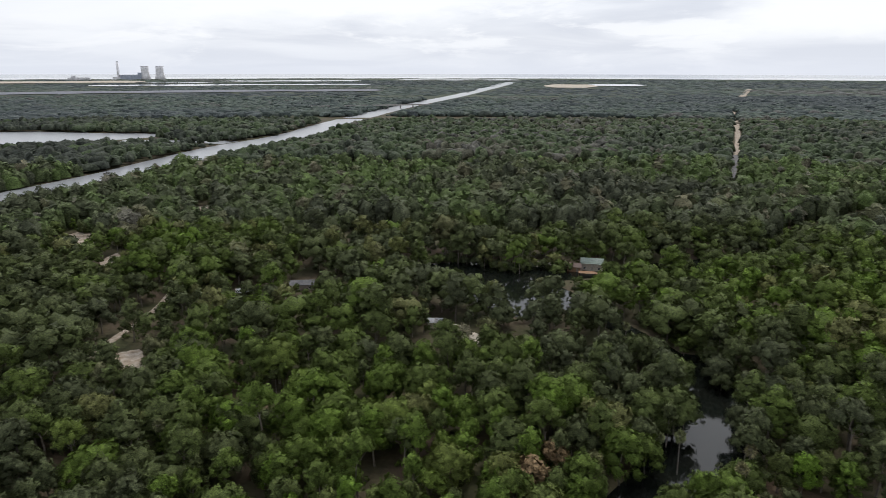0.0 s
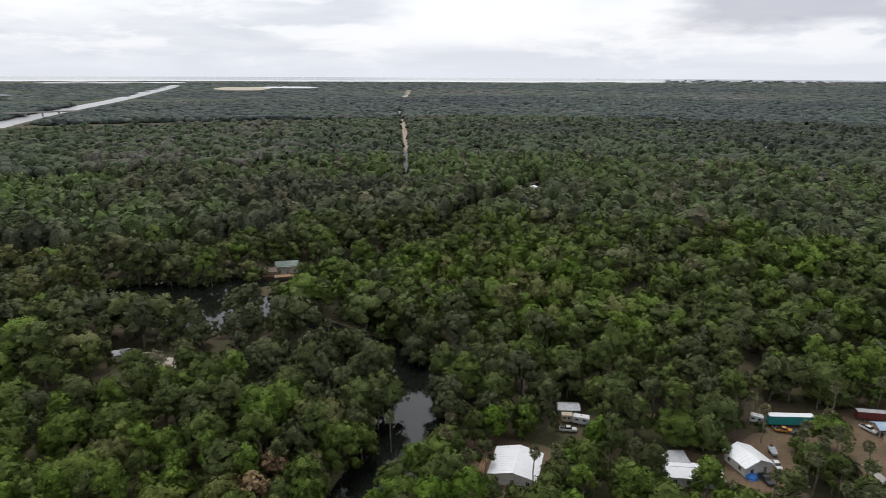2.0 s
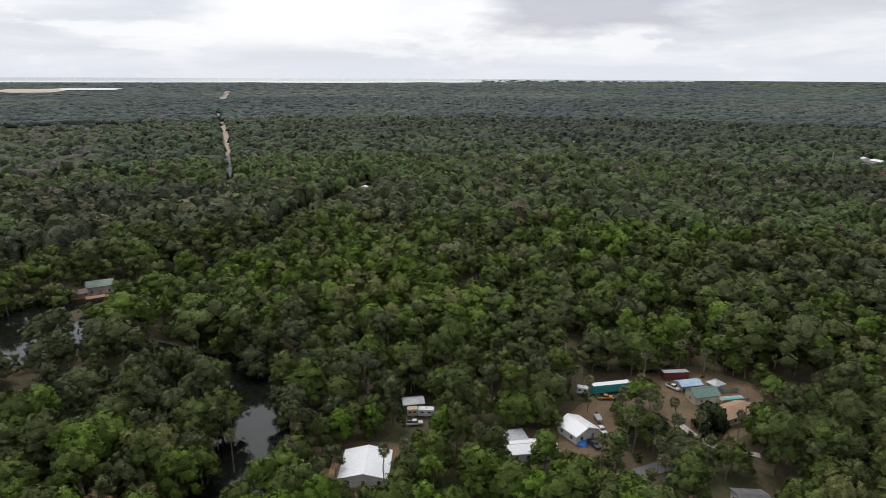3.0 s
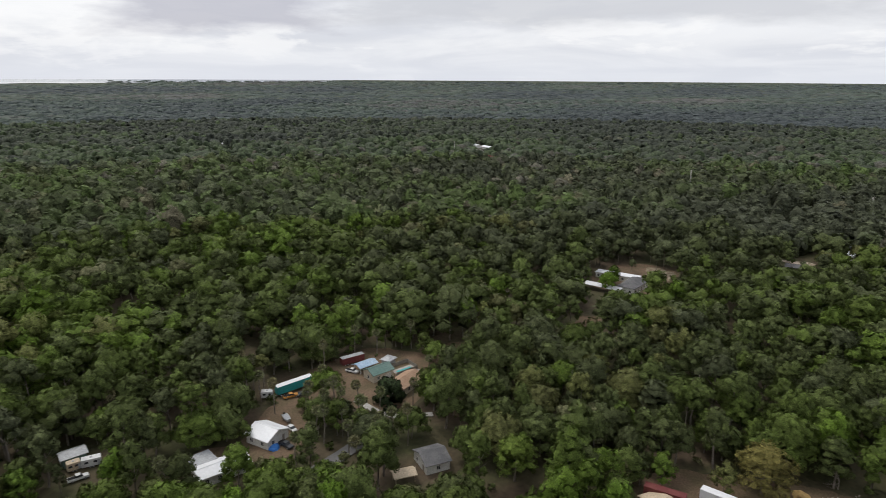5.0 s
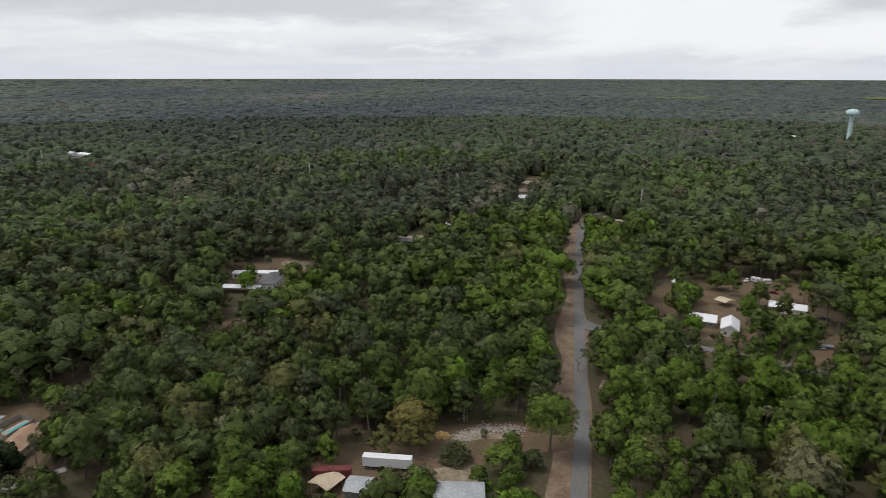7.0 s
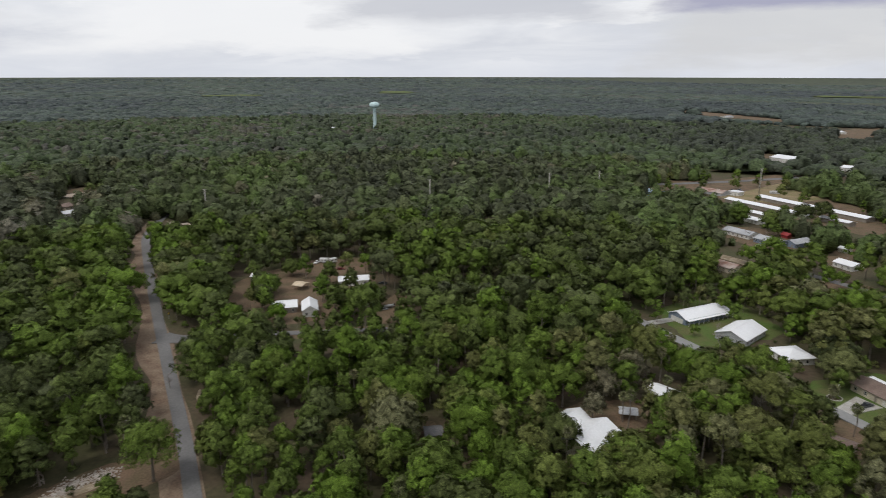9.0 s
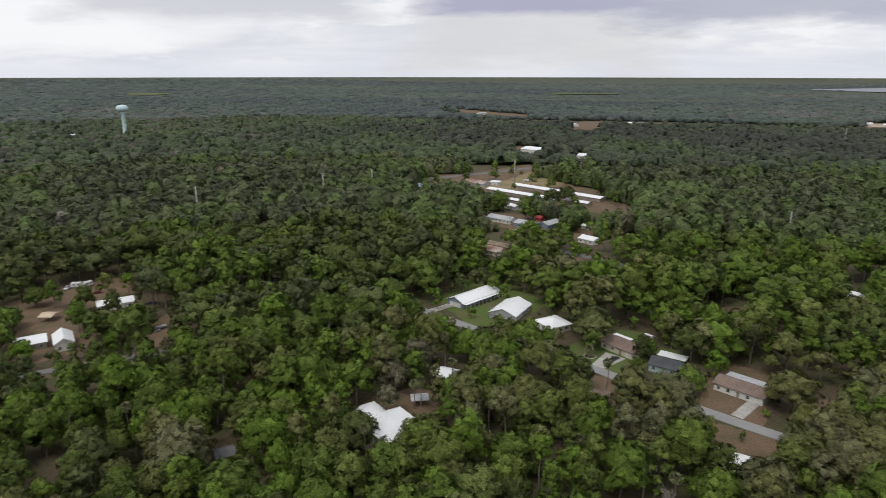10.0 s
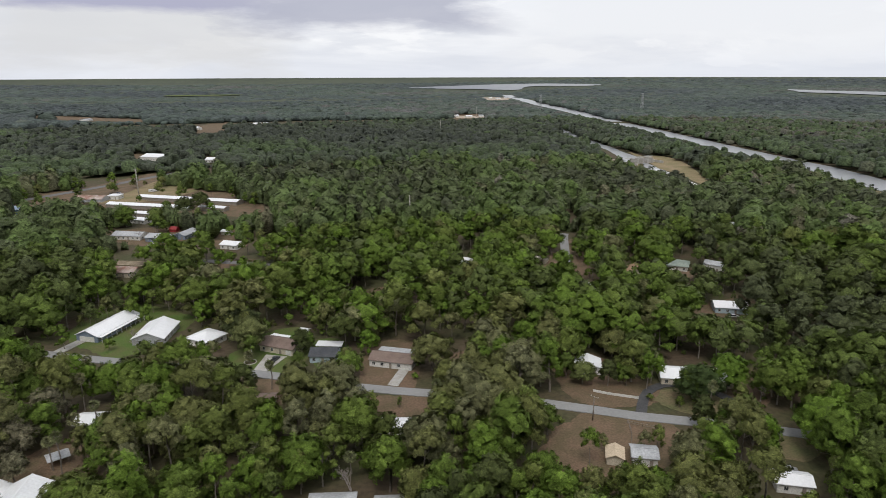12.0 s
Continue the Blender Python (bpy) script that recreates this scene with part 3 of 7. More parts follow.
open_ground((-144.1, -150.9), (-157.0, -144.1), (-146.8, -138.7), (-143.8, -141.1))
open_ground((69.7, -187.8), (70.4, -195.4), (65.5, -197.2), (55.8, -199.5), (55.4, -186.9), (64.6, -185.0))
open_ground((80.8, -186.6), (74.0, -187.5), (64.2, -180.8), (64.1, -173.0), (77.4, -176.5))
open_ground((-4.8, -161.0), (-11.4, -156.6), (-14.6, -151.9), (-5.1, -153.9))
gap([(-192.1, -399.3), (-163.5, -336.4)], 3.5)
open_ground((-232, -462), (-222, -466), (-210, -438), (-220, -436))
open_ground((-190.6, -391.6), (-201.7, -388.5), (-160.9, -303.8), (-161.1, -325.3))
open_ground((-152.0, -362.5), (-169.4, -363.2), (-158.6, -335.3), (-145.1, -341.4))
open_ground((-106.8, -377.6), (-116.3, -372.3), (-109.4, -353.6), (-102.9, -357.9))
open_ground((-158.2, -306.6), (-166.8, -302.2), (-161.9, -295.5), (-154.4, -297.6))
open_ground((-196.3, -333.5), (-209.7, -333.6), (-195.5, -307.0), (-183.7, -308.0))
open_ground((-228.3, -333.6), (-240.5, -330.3), (-229.7, -313.5), (-219.5, -316.3))
open_ground((-209.4, -260.6), (-225.2, -258.0), (-209.8, -237.9), (-197.1, -241.3))
open_ground((-327, -413), (-342, -409), (-327, -394), (-317, -396))
open_ground((36, -604), (4, -560), (0, -505), (42, -520), (66, -538), (110, -556), (150, -588))
open_ground((213, -585), (221, -683), (187, -706), (140, -780), (108, -699), (34, -631), (34, -592), (60, -578), (110, -572), (150, -590), (194, -600))
open_ground((118, -499), (97, -506), (73, -499), (66.6, -462.5), (81.7, -455.6), (109.8, -474.4))
open_ground((100.6, -406.3), (95.1, -417.2), (73.0, -408.6), (75.7, -395.9), (81.8, -387.2))
open_ground((29.9, -396.8), (0.2, -384.9), (2.1, -372.3), (27.6, -382.8))
open_ground((40.3, -455.2), (30.6, -487.2), (24.8, -435.3), (35.4, -433.8))
open_ground((197, -1014), (147, -979), (140, -903), (176, -937))
open_ground((150, -1494), (101, -1645), (83, -1332), (143, -1312))
open_ground((95, -945), (77, -946), (76, -884), (88, -888))
open_ground((595, -1940), (441, -1852), (291, -1746), (280, -1675), (416, -1741), (566, -1842))
open_ground((-470, -1693), (-554, -1710), (-495, -1525), (-436, -1543))
open_ground((-26.6, -247.7), (-31.2, -255.5), (-34.0, -250.5), (-29.4, -242.4))
open_ground((-67.4, -229.9), (-72.9, -232.3), (-71.6, -224.4), (-67.2, -221.3))
open_ground((-505, -870), (-488, -783), (-513, -775), (-498, -703), (-456, -610), (-436, -544), (-422, -538), (-405, -545), (-408, -624), (-398, -690), (-424, -775), (-445, -798), (-464, -866))
gap([(-572, -602), (-572, -560), (-566, -530), (-556, -503), (-542, -470), (-530, -445)], 7)
open_ground((429.7, -80.4), (450.0, -107.6), (420.5, -104.7), (396.2, -79.9))
open_ground((601, -242), (632, -268), (540, -230), (542, -219))
open_ground((662, -275), (669, -311), (621, -290), (620, -261))
open_ground((432.1, -55.6), (446.1, -64.6), (426.1, -62.1), (420.5, -55.4))
open_ground((558, -106), (580, -118), (550, -113), (540, -104))
open_ground((210, -476), (182, -479), (177.2, -466.6), (204, -464))
open_ground((275.1, -414.9), (272, -430), (257.1, -406.6), (262.8, -400.5))
open_ground((355, 504), (398, 536), (351, 472), (337, 474))
open_ground((391, 542), (415, 563), (382, 518))
open_ground((47, -389), (17, -399), (14, -377), (43, -367))
open_ground((-63, -232), (-72, -234), (-71, -225), (-62, -223))
open_ground((-36, -322), (-55, -324), (-53, -308), (-36, -304))
open_ground((-173, -359), (-186, -361), (-174, -334), (-161, -330))
open_ground((-217, -312), (-232, -313), (-222, -295), (-206, -293))

gap([(-139.5, 235), (-139.4, 251.1), (-136.9, 274.6), (-136.5, 295.1), (-141.3, 325)], 1.5)
open_ground((1040, 280), (1030, 251), (975, 232), (990, 258))

# ---- water ----
CANAL_WEST = [(-393, 523), (-377, 589), (-353, 687), (-332, 840), (-316, 947), (-258, 1133), (-225, 1420), (-136, 1891), (33, 2489), (210, 3270), (418, 4102)]
CANAL_EAST = [(-565, -400), (-585, -499), (-620, -607), (-637, -708), (-666, -861), (-712, -1088), (-748, -1276), (-831, -1715), (-878, -2090), (-952, -2467), (-1000, -2750)]
BYPASS = [(-385, -500), (-400, -548), (-404, -580), (-420, -628), (-427, -668), (-438, -712), (-457, -763), (-475, -823), (-490, -884), (-499, -938), (-520, -1070), (-550, -1180), (-566, -1260), (-640, -1600)]
RIVER = [(20, 108), (57, 148), (71, 160), (82, 177), (89, 192), (92, 210), (91, 232), (75, 275), (50, 318), (20, 345), (-5, 352)]
ribbon("river", RIVER, [26, 19, 17, 16, 14, 13, 14, 18, 34, 34, 14], M_RIVER, "still, almost black spring river between wooded banks", "river", wobble=0.25, step=5)
ribbon("river_arm", [(44, 330), (68, 344), (95, 349), (140, 362), (204, 390), (272, 456), (361, 519), (400, 547)], [20, 16, 14, 12, 9, 9, 9, 8], M_RIVER,
       "narrow dark creek that runs away through the woods", "river", wobble=0.2, lift=0.06)
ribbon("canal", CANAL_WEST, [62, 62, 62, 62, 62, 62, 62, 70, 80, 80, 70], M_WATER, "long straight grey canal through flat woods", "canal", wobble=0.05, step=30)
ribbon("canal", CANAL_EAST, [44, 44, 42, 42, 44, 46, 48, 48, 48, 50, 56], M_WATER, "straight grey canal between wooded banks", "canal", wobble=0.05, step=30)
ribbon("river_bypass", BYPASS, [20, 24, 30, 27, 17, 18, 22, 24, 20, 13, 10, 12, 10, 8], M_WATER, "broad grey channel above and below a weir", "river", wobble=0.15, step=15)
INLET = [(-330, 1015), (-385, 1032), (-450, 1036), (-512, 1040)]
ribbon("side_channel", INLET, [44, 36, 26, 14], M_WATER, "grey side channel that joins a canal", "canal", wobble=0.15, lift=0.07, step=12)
gap(INLET, 16)
gap(CANAL_WEST, 32)
gap(CANAL_EAST, 22)
gap(BYPASS[1:10], 9)
gap(BYPASS[9:13], 5)
gap(RIVER, 5, False)
LAKE = [(-820, 1180), (-730, 1195), (-613, 1170), (-470, 1150), (-520, 1065), (-640, 1000), (-700, 960)]
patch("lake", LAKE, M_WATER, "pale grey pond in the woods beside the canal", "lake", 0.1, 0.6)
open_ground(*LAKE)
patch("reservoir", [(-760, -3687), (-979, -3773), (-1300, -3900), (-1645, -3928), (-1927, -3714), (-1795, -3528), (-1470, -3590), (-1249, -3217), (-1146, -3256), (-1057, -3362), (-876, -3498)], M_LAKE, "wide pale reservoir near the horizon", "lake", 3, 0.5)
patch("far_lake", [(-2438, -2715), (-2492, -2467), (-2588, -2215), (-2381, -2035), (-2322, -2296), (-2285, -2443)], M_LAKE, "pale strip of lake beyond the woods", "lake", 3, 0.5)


STRIPS = []     # bearings and distances that the far woods leave open


def far_strip(name, az0, az1, r0, r1, mat, label, category, lift=2.5, thin=0.0):
    """A strip of water, sand or field that lies across the far distance, from one bearing to another (degrees, to the right of north)."""
    STRIPS.append((az0, az1 - thin * 0.6, r0 - 70, r1 + 20))
    n = max(3, int(abs(az1 - az0) / 0.8))
    bm = bmesh.new()
    rows = []
    for i in range(n + 1):
        a = radians(az0 + (az1 - az0) * i / n)
        end = 0.25 if i in (0, n) else 1.0
        near = r0 + (r1 - r0 - 25) * min(1, max(0, (math.degrees(a) - az1 + thin) / thin)) if thin else r0
        mid, half = (near + r1) / 2, (r1 - near) / 2 * (1 if thin else end)
        row = []
        for k, r in enumerate((mid - half, mid, mid + half)):
            r += 45 * noise.noise((math.degrees(a) * 0.5, k * 9.1, r0 * 0.01)) if r1 < 4880 or k == 0 else 0
            x, y = r * math.sin(a), r * math.cos(a)
            row.append(bm.verts.new((x, y, land(x, y) + lift)))
        rows.append(row)
    for a, b in zip(rows, rows[1:]):
        for k in (0, 1):
            bm.faces.new((a[k], b[k], b[k + 1], a[k + 1]))
    bmesh.ops.recalc_face_normals(bm, faces=bm.faces)
    me = bpy.data.meshes.new(name)
    bm.to_mesh(me)
    bm.free()
    me.materials.append(mat)
    return tagged(new(name, me), label, category, kind="structure")


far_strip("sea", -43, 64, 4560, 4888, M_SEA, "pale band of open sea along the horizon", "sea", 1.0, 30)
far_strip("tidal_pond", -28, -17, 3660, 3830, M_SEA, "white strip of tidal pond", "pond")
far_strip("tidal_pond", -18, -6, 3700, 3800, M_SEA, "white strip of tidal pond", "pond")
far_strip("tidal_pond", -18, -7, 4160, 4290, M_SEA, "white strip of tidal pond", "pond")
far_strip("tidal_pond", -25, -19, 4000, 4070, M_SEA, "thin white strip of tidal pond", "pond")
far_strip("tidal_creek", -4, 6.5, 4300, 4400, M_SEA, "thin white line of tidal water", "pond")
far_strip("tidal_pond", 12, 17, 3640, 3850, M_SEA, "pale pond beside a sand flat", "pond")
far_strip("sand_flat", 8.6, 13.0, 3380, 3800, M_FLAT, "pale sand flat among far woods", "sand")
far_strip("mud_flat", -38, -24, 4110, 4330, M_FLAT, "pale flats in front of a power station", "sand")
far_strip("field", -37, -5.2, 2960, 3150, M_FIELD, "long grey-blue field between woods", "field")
far_strip("pasture", 172, 178, 3000, 3120, M_LAWN, "thin pale green pasture far away", "field")
far_strip("pasture", 137.5, 140.5, 3060, 3260, M_LAWN, "thin yellow-green pasture far away", "field")
far_strip("pasture", 123, 128, 2840, 2960, M_LAWN, "thin yellow-green pasture far away", "field")
for corners in (((-760, -3687), (-979, -3773), (-1300, -3900), (-1645, -3928), (-1927, -3714), (-1795, -3528), (-1470, -3590), (-1249, -3217), (-1146, -3256), (-1057, -3362), (-876, -3498)), ((-2438, -2715), (-2492, -2467), (-2588, -2215), (-2381, -2035), (-2322, -2296), (-2285, -2443))):
    open_ground(*corners)
# broad dark water under the trees round the spring
patch("spring_pool", [(-22, 362), (20, 368), (52, 362), (75, 352), (60, 325), (52, 290), (30, 280), (14, 300), (-10, 330)], M_RIVER, "still black spring pool that mirrors the sky", "pool", 0.045, 0.4)
patch("river_bend", [(40, 130), (52, 158), (66, 178), (74, 200), (82, 236), (104, 236), (106, 205), (100, 178), (88, 158), (78, 138), (60, 120)], M_RIVER, "dark river water between wooded banks", "river", 0.045, 0.4)

# ---- roads, drives and yards ----
MAIN = [(112.7, -63.2), (135.6, -75.0), (160.8, -88.6), (187.9, -102.2), (229.5, -122.6), (298.4, -156.8), (385.7, -201.3), (430.2, -226.5), (464, -255), (490, -280)]
ribbon("verge", [(x + 1.4, y + 2.4) for x, y in MAIN], [12, 12, 12, 12.5, 12, 12, 10.5, 9.5, 8, 7], M_VERGE, "brown sandy verges of a country road", "verge", 0.03, 0.02, wobble=0.3)
ribbon("road", MAIN, [4.7, 4.7, 4.7, 4.8, 4.9, 5.0, 5.2, 5.3, 5.4, 5.4], M_ASPHALT, "straight narrow grey asphalt road without markings", "road", 0.3)
ribbon("side_road", [(252, -133), (246, -136), (236, -143.5), (220.5, -161.5), (204.8, -176.4), (168.2, -210.7)], [12, 8, 5, 4.5, 4.5, 4.5], M_ASPHALT, "side road that leaves a junction", "road", 0.31)
STREET = [(169.7, -319.6), (107.2, -282.8), (63.3, -259.7), (12.4, -235.7), (-25.4, -213.7), (-48.1, -203.1), (-84.1, -186.3), (-111.2, -169.5), (-134.9, -158.0), (-156.5, -145.9), (-200, -122)]
ribbon("street", STREET, 5.4, M_STREET, "grey residential street without kerbs", "street", 0.3)
ribbon("lane", [(-196, -408), (-189.4, -395.1), (-163.5, -336)], [5.5, 5.5, 5.5], M_STREET, "short grey lane between bungalows", "road", 0.3)
ribbon("highway", [(260, -610), (214, -660), (183, -695), (154, -732), (118, -782), (60, -860)], 10, M_ASPHALT, "wide grey highway beside long sheds", "road", 0.3)
ribbon("back_road", [(60, -409), (38.2, -399.1), (14.9, -387.7), (0.3, -378.9), (-30, -365)], 6, M_ASPHALT, "stretch of grey road seen between trees", "road", 0.3)
ribbon("back_road", [(97.3, -412.8), (75.2, -404.2)], 9, M_SAND, "pale sandy drive", "drive", 0.3)
ribbon("back_road", [(212, -470), (176, -474)], 7, M_ASPHALT, "stretch of grey road seen between trees", "road", 0.3)
ribbon("wet_track", [(245, 545), (263, 585), (334, 742), (393, 872)], [6, 6, 7, 8], M_ASPHALT, "straight grey wet track cut through the woods", "track", 0.05)
ribbon("fire_track", [(393, 872), (474, 1050), (651, 1462), (797, 1809)], [8, 9, 12, 14], M_PALE, "straight pale brown track cut through the woods", "track", 0.05)
ribbon("fire_track", [(1105, 2459), (1422, 3104)], [22, 22], M_PALE, "far stretch of a track through the woods", "track", 2.0)
ribbon("sand_path", [(-139.5, 235), (-139.4, 251.1), (-136.9, 274.6), (-136.5, 295.1), (-141.3, 325)], [2.6, 3.4, 2.8, 3.6, 2.6], M_PALE, "pale winding sand path", "path", 0.28, wobble=0.3)
ribbon("drive", [(91, -276), (79.2, -295.0)], 4.5, M_CONCRETE, "pale concrete drive", "drive", 0.28)
ribbon("drive", [(10.7, -236.5), (4, -250)], [5, 9], M_CONCRETE, "pale concrete drive with a parking bay", "drive", 0.29)
ribbon("drive", [(-36.5, -212.0), (-43.8, -225)], 4, M_CONCRETE, "pale concrete drive", "drive", 0.29)
ribbon("black_drive", [(-113.1, -171.1), (-119.9, -180.4), (-126.9, -185.9), (-136, -186.7), (-146, -178), (-150, -160), (-148, -152)], 3.6, M_BLACKTOP, "black curved asphalt drive", "drive", 0.29)
ribbon("gravel_drive", [(143, 84), (149.5, 81.7), (155.4, 79.6), (164, 77)], 5, M_ASPHALT, "grey gravel drive among palms", "drive", 0.28)
ribbon("gravel_drive", [(187.1, 90), (181.8, 79.3), (181.4, 71.0), (186.3, 61.5)], 2.6, M_CONCRETE, "pale curved drive round a yard", "drive", 0.28)
ribbon("gravel_drive", [(96.8, 116.4), (103.6, 124.1), (106.5, 131.7)], 4, M_CONCRETE, "pale drive beside a white house", "drive", 0.28)

DIRT = "brown yard of bare dirt and dry grass"
patch("yard", [(82, 147), (92, 158), (110, 140), (118, 130), (104, 116), (90, 122), (78, 136)], M_DIRT, DIRT, "yard")
patch("yard", [(124, 124), (143, 122), (152, 113), (175, 116), (172, 98), (150, 94), (140, 104), (126, 111)], M_DIRT, DIRT, "yard")
patch("yard", [(180, 124), (203, 116), (227, 107), (232, 90), (228, 74), (200, 70), (180, 74), (185, 95), (177, 111)], M_DIRT, DIRT, "yard")
patch("yard", [(235, 85), (250, 66), (266, 29), (245, 41), (224, 70)], M_DIRT, DIRT, "yard")
patch("yard", [(160, -2), (176, -8), (180, -40), (180, -60), (172, -84), (158, -84), (160, -60), (150, -45), (150, -15)], M_DIRT, DIRT, "yard", 0.02)
patch("sand_patch", [(159.5, -40), (158.5, -49.5), (155, -54.5), (150, -54), (146, -50), (147, -38)], M_SAND, "pale trampled sand behind a house", "sand", 0.05)
patch("sand_patch", [(175.5, -51), (174.5, -58), (170.5, -69), (168, -68), (170, -60), (171.5, -52)], M_SAND, "pale sandy strip strewn with rubble", "sand", 0.05)
patch("sandy_spot", [(200, -97), (212, -103), (206, -97), (196, -92)], M_SAND, "pale sandy scar beside the road", "sand", 0.06)
patch("sandy_spot", [(188, -110), (193, -112), (197, -116), (191, -115)], M_SAND, "pale sandy scar beside the road", "sand", 0.06)
patch("sandy_spot", [(458, -258), (437, -274), (418, -262), (432, -248)], M_PALE, "pale cleared sand beside a road bend", "sand", 0.06)
patch("sandy_spot", [(423, -283), (412, -289), (402, -279), (407, -273)], M_PALE, "pale cleared sand among trees", "sand", 0.06)
patch("yard", [(344, 26), (383, 18), (398, -4), (385, -22), (345, -14), (338, 5)], M_DIRT, DIRT, "yard")
patch("sandy_spot", [(375, -5), (392, -6), (385, -20), (368, -18)], M_SAND, "pale worn parking ground", "sand", 0.05)
patch("yard", [(277, 29), (298, 22), (293, 12), (273, 15)], M_DIRT, DIRT, "yard")
patch("yard", [(253, -167), (290, -200), (290, -240), (268, -276), (232, -246), (214, -192), (233, -166)], M_DIRT, DIRT, "yard")
patch("yard", [(222, -160), (207, -180), (168, -215), (162, -208), (198, -172)], M_DIRT, DIRT, "yard")
patch("yard", [(206, -218), (208, -241), (185, -217), (190, -201)], M_DIRT, DIRT, "yard")
patch("yard", [(54, -190), (60, -208), (84, -190), (84, -178), (70, -160), (58, -172)], M_DIRT, DIRT, "yard")
patch("yard", [(88, -130), (100, -140), (116, -149), (118, -140), (100, -128)], M_DIRT, DIRT, "yard")
patch("lawn", [(88, -284), (92, -306), (72, -330), (42, -307), (42, -292), (54, -274), (66, -264), (76, -272)], M_LAWN, "mown lawn round white houses", "lawn", 0.04)
patch("lawn", [(26, -243), (20, -258), (8, -276), (-8, -276), (-9, -246), (4, -232), (12, -239)], M_LAWN, "mown green lawn in front of a brown house", "lawn", 0.04)
patch("lawn", [(-9, -254), (-14, -262), (-24, -258), (-22, -236), (-12, -232)], M_LAWN, "mown green lawn", "lawn", 0.045)
patch("yard", [(-25, -220), (-34, -252), (-52, -250), (-50, -226), (-42, -207), (-28, -212)], M_DIRT, DIRT, "yard", 0.04)
patch("yard", [(-20, -210), (-50, -199), (-46, -186), (-38, -178), (-24, -183), (-18, -196)], M_DIRT, DIRT, "yard", 0.04)
patch("yard", [(22, -224), (16, -232), (0, -225), (4, -206), (22, -208)], M_DIRT, DIRT, "yard", 0.04)
patch("yard", [(-98, -214), (-118, -219), (-124, -205), (-128, -180), (-114, -176), (-96, -185)], M_DIRT, DIRT, "yard", 0.04)
patch("lawn", [(-122, -178), (-130, -184), (-142, -182), (-146, -166), (-130, -164)], M_PATCHY, "patchy lawn inside a curved drive", "lawn", 0.05)
patch("yard", [(-162, -192), (-174, -188), (-164, -170), (-148, -160), (-150, -176)], M_DIRT, DIRT, "yard", 0.04)
patch("yard", [(-70, -160), (-95, -176), (-118, -163), (-116, -148), (-98, -140), (-86, -136), (-70, -132)], M_DIRT, "brown field of dry grass", "yard", 0.04)
patch("lawn", [(-140, -151), (-158, -144), (-148, -134), (-138, -138)], M_PATCHY, "patchy grass beside a street", "lawn", 0.05)
patch("yard", [(-190, -392), (-203, -390), (-190, -320), (-160, -300), (-158, -325)], M_DIRT, DIRT, "yard", 0.03)
patch("yard", [(-150, -364), (-170, -364), (-160, -332), (-142, -340)], M_DIRT, DIRT, "yard", 0.03)
patch("yard", [(-128, -240), (-228, -262), (-212, -232), (-194, -240)], M_DIRT, DIRT, "yard", 0.03)
patch("barn_field", [(213, -578), (225, -683), (187, -710), (118, -810), (90, -700), (30, -640), (14, -535), (60, -545), (148, -600)], M_DIRT, "worn field of dry grass round long sheds", "field", 0.03)
patch("pasture", [(150, -620), (110, -760), (70, -690), (100, -620)], M_DRYGRASS, "grass field behind long sheds", "field", 0.05)
patch("yard", [(120, -500), (97, -507), (70, -502), (62, -460), (84, -450), (112, -472)], M_DIRT, DIRT, "yard", 0.03)
patch("yard", [(45, -455), (30, -490), (20, -435), (36, -428)], M_DIRT, DIRT, "yard", 0.03)
patch("weir_bank", [(-505, -869), (-488, -783), (-513, -775), (-498, -703), (-456, -610), (-436, -544), (-421, -538), (-419, -563), (-438, -632), (-440, -673), (-456, -715), (-478, -790)], M_DRYGRASS, "dry mown grassy bank beside a weir", "bank", 0.03, 0.3)
patch("weir_bank", [(-424, -732), (-450, -736), (-432, -691), (-401, -668), (-398, -699)], M_DRYGRASS, "brown grassy bank beside a weir", "bank", 0.03, 0.3)
patch("sandy_spot", [(-430, -776), (-436, -755), (-424, -728), (-402, -698), (-396, -706), (-412, -735)], M_PALE, "pale sandy track at a weir", "sand", 0.06, 0.3)
ribbon("canal_path", [(-572, -602), (-572, -560), (-566, -530), (-556, -503), (-542, -470), (-530, -445)], [8, 12, 14, 14, 13, 12], M_DRYGRASS, "brown mown strip beside a canal", "path", 0.1, wobble=0.3)
patch("clearing", [(-86, 227), (-79, 233), (-70, 209), (-52, 205), (-62, 191), (-72, 192)], M_DIRT, "reddish-brown clearing of bare soil", "clearing", 0.03)
patch("clearing", [(-133, 240), (-122, 241), (-107, 208), (-121, 222)], M_PALE, "pale grey-pink sandy clearing", "clearing", 0.03)
for spot in ([(-262, 420), (-250, 444), (-226, 404), (-229, 396)], [(-203, 367), (-202, 386), (-180, 350), (-185, 340)],
             [(-207, 529), (-189, 529), (-182, 501), (-197, 505)], [(-108, 319), (-98, 321), (-96, 309), (-105, 311)]):
    patch("clearing", spot, M_PALE, "pale sandy clearing in the woods", "clearing", 0.04)
patch("clearing", [(50, 369), (64, 372), (67, 362), (53, 358)], M_GREYWOOD, "grey-brown worn terrace above a spring", "clearing", 0.04)
for spot in ([(662, -275), (675, -315), (615, -290), (612, -258)], [(640, -315), (690, -400), (640, -390), (592, -300)], [(197, -1014), (147, -979), (140, -903), (176, -937)],
             [(150, -1494), (101, -1645), (83, -1332), (143, -1312)], [(595, -1940), (441, -1852), (291, -1746), (280, -1675), (416, -1741), (566, -1842)],
             [(-470, -1693), (-554, -1710), (-495, -1525), (-436, -1543)]):
    patch("clearing", spot, M_DIRT, "pale brown clearing between trees", "clearing", 0.05)
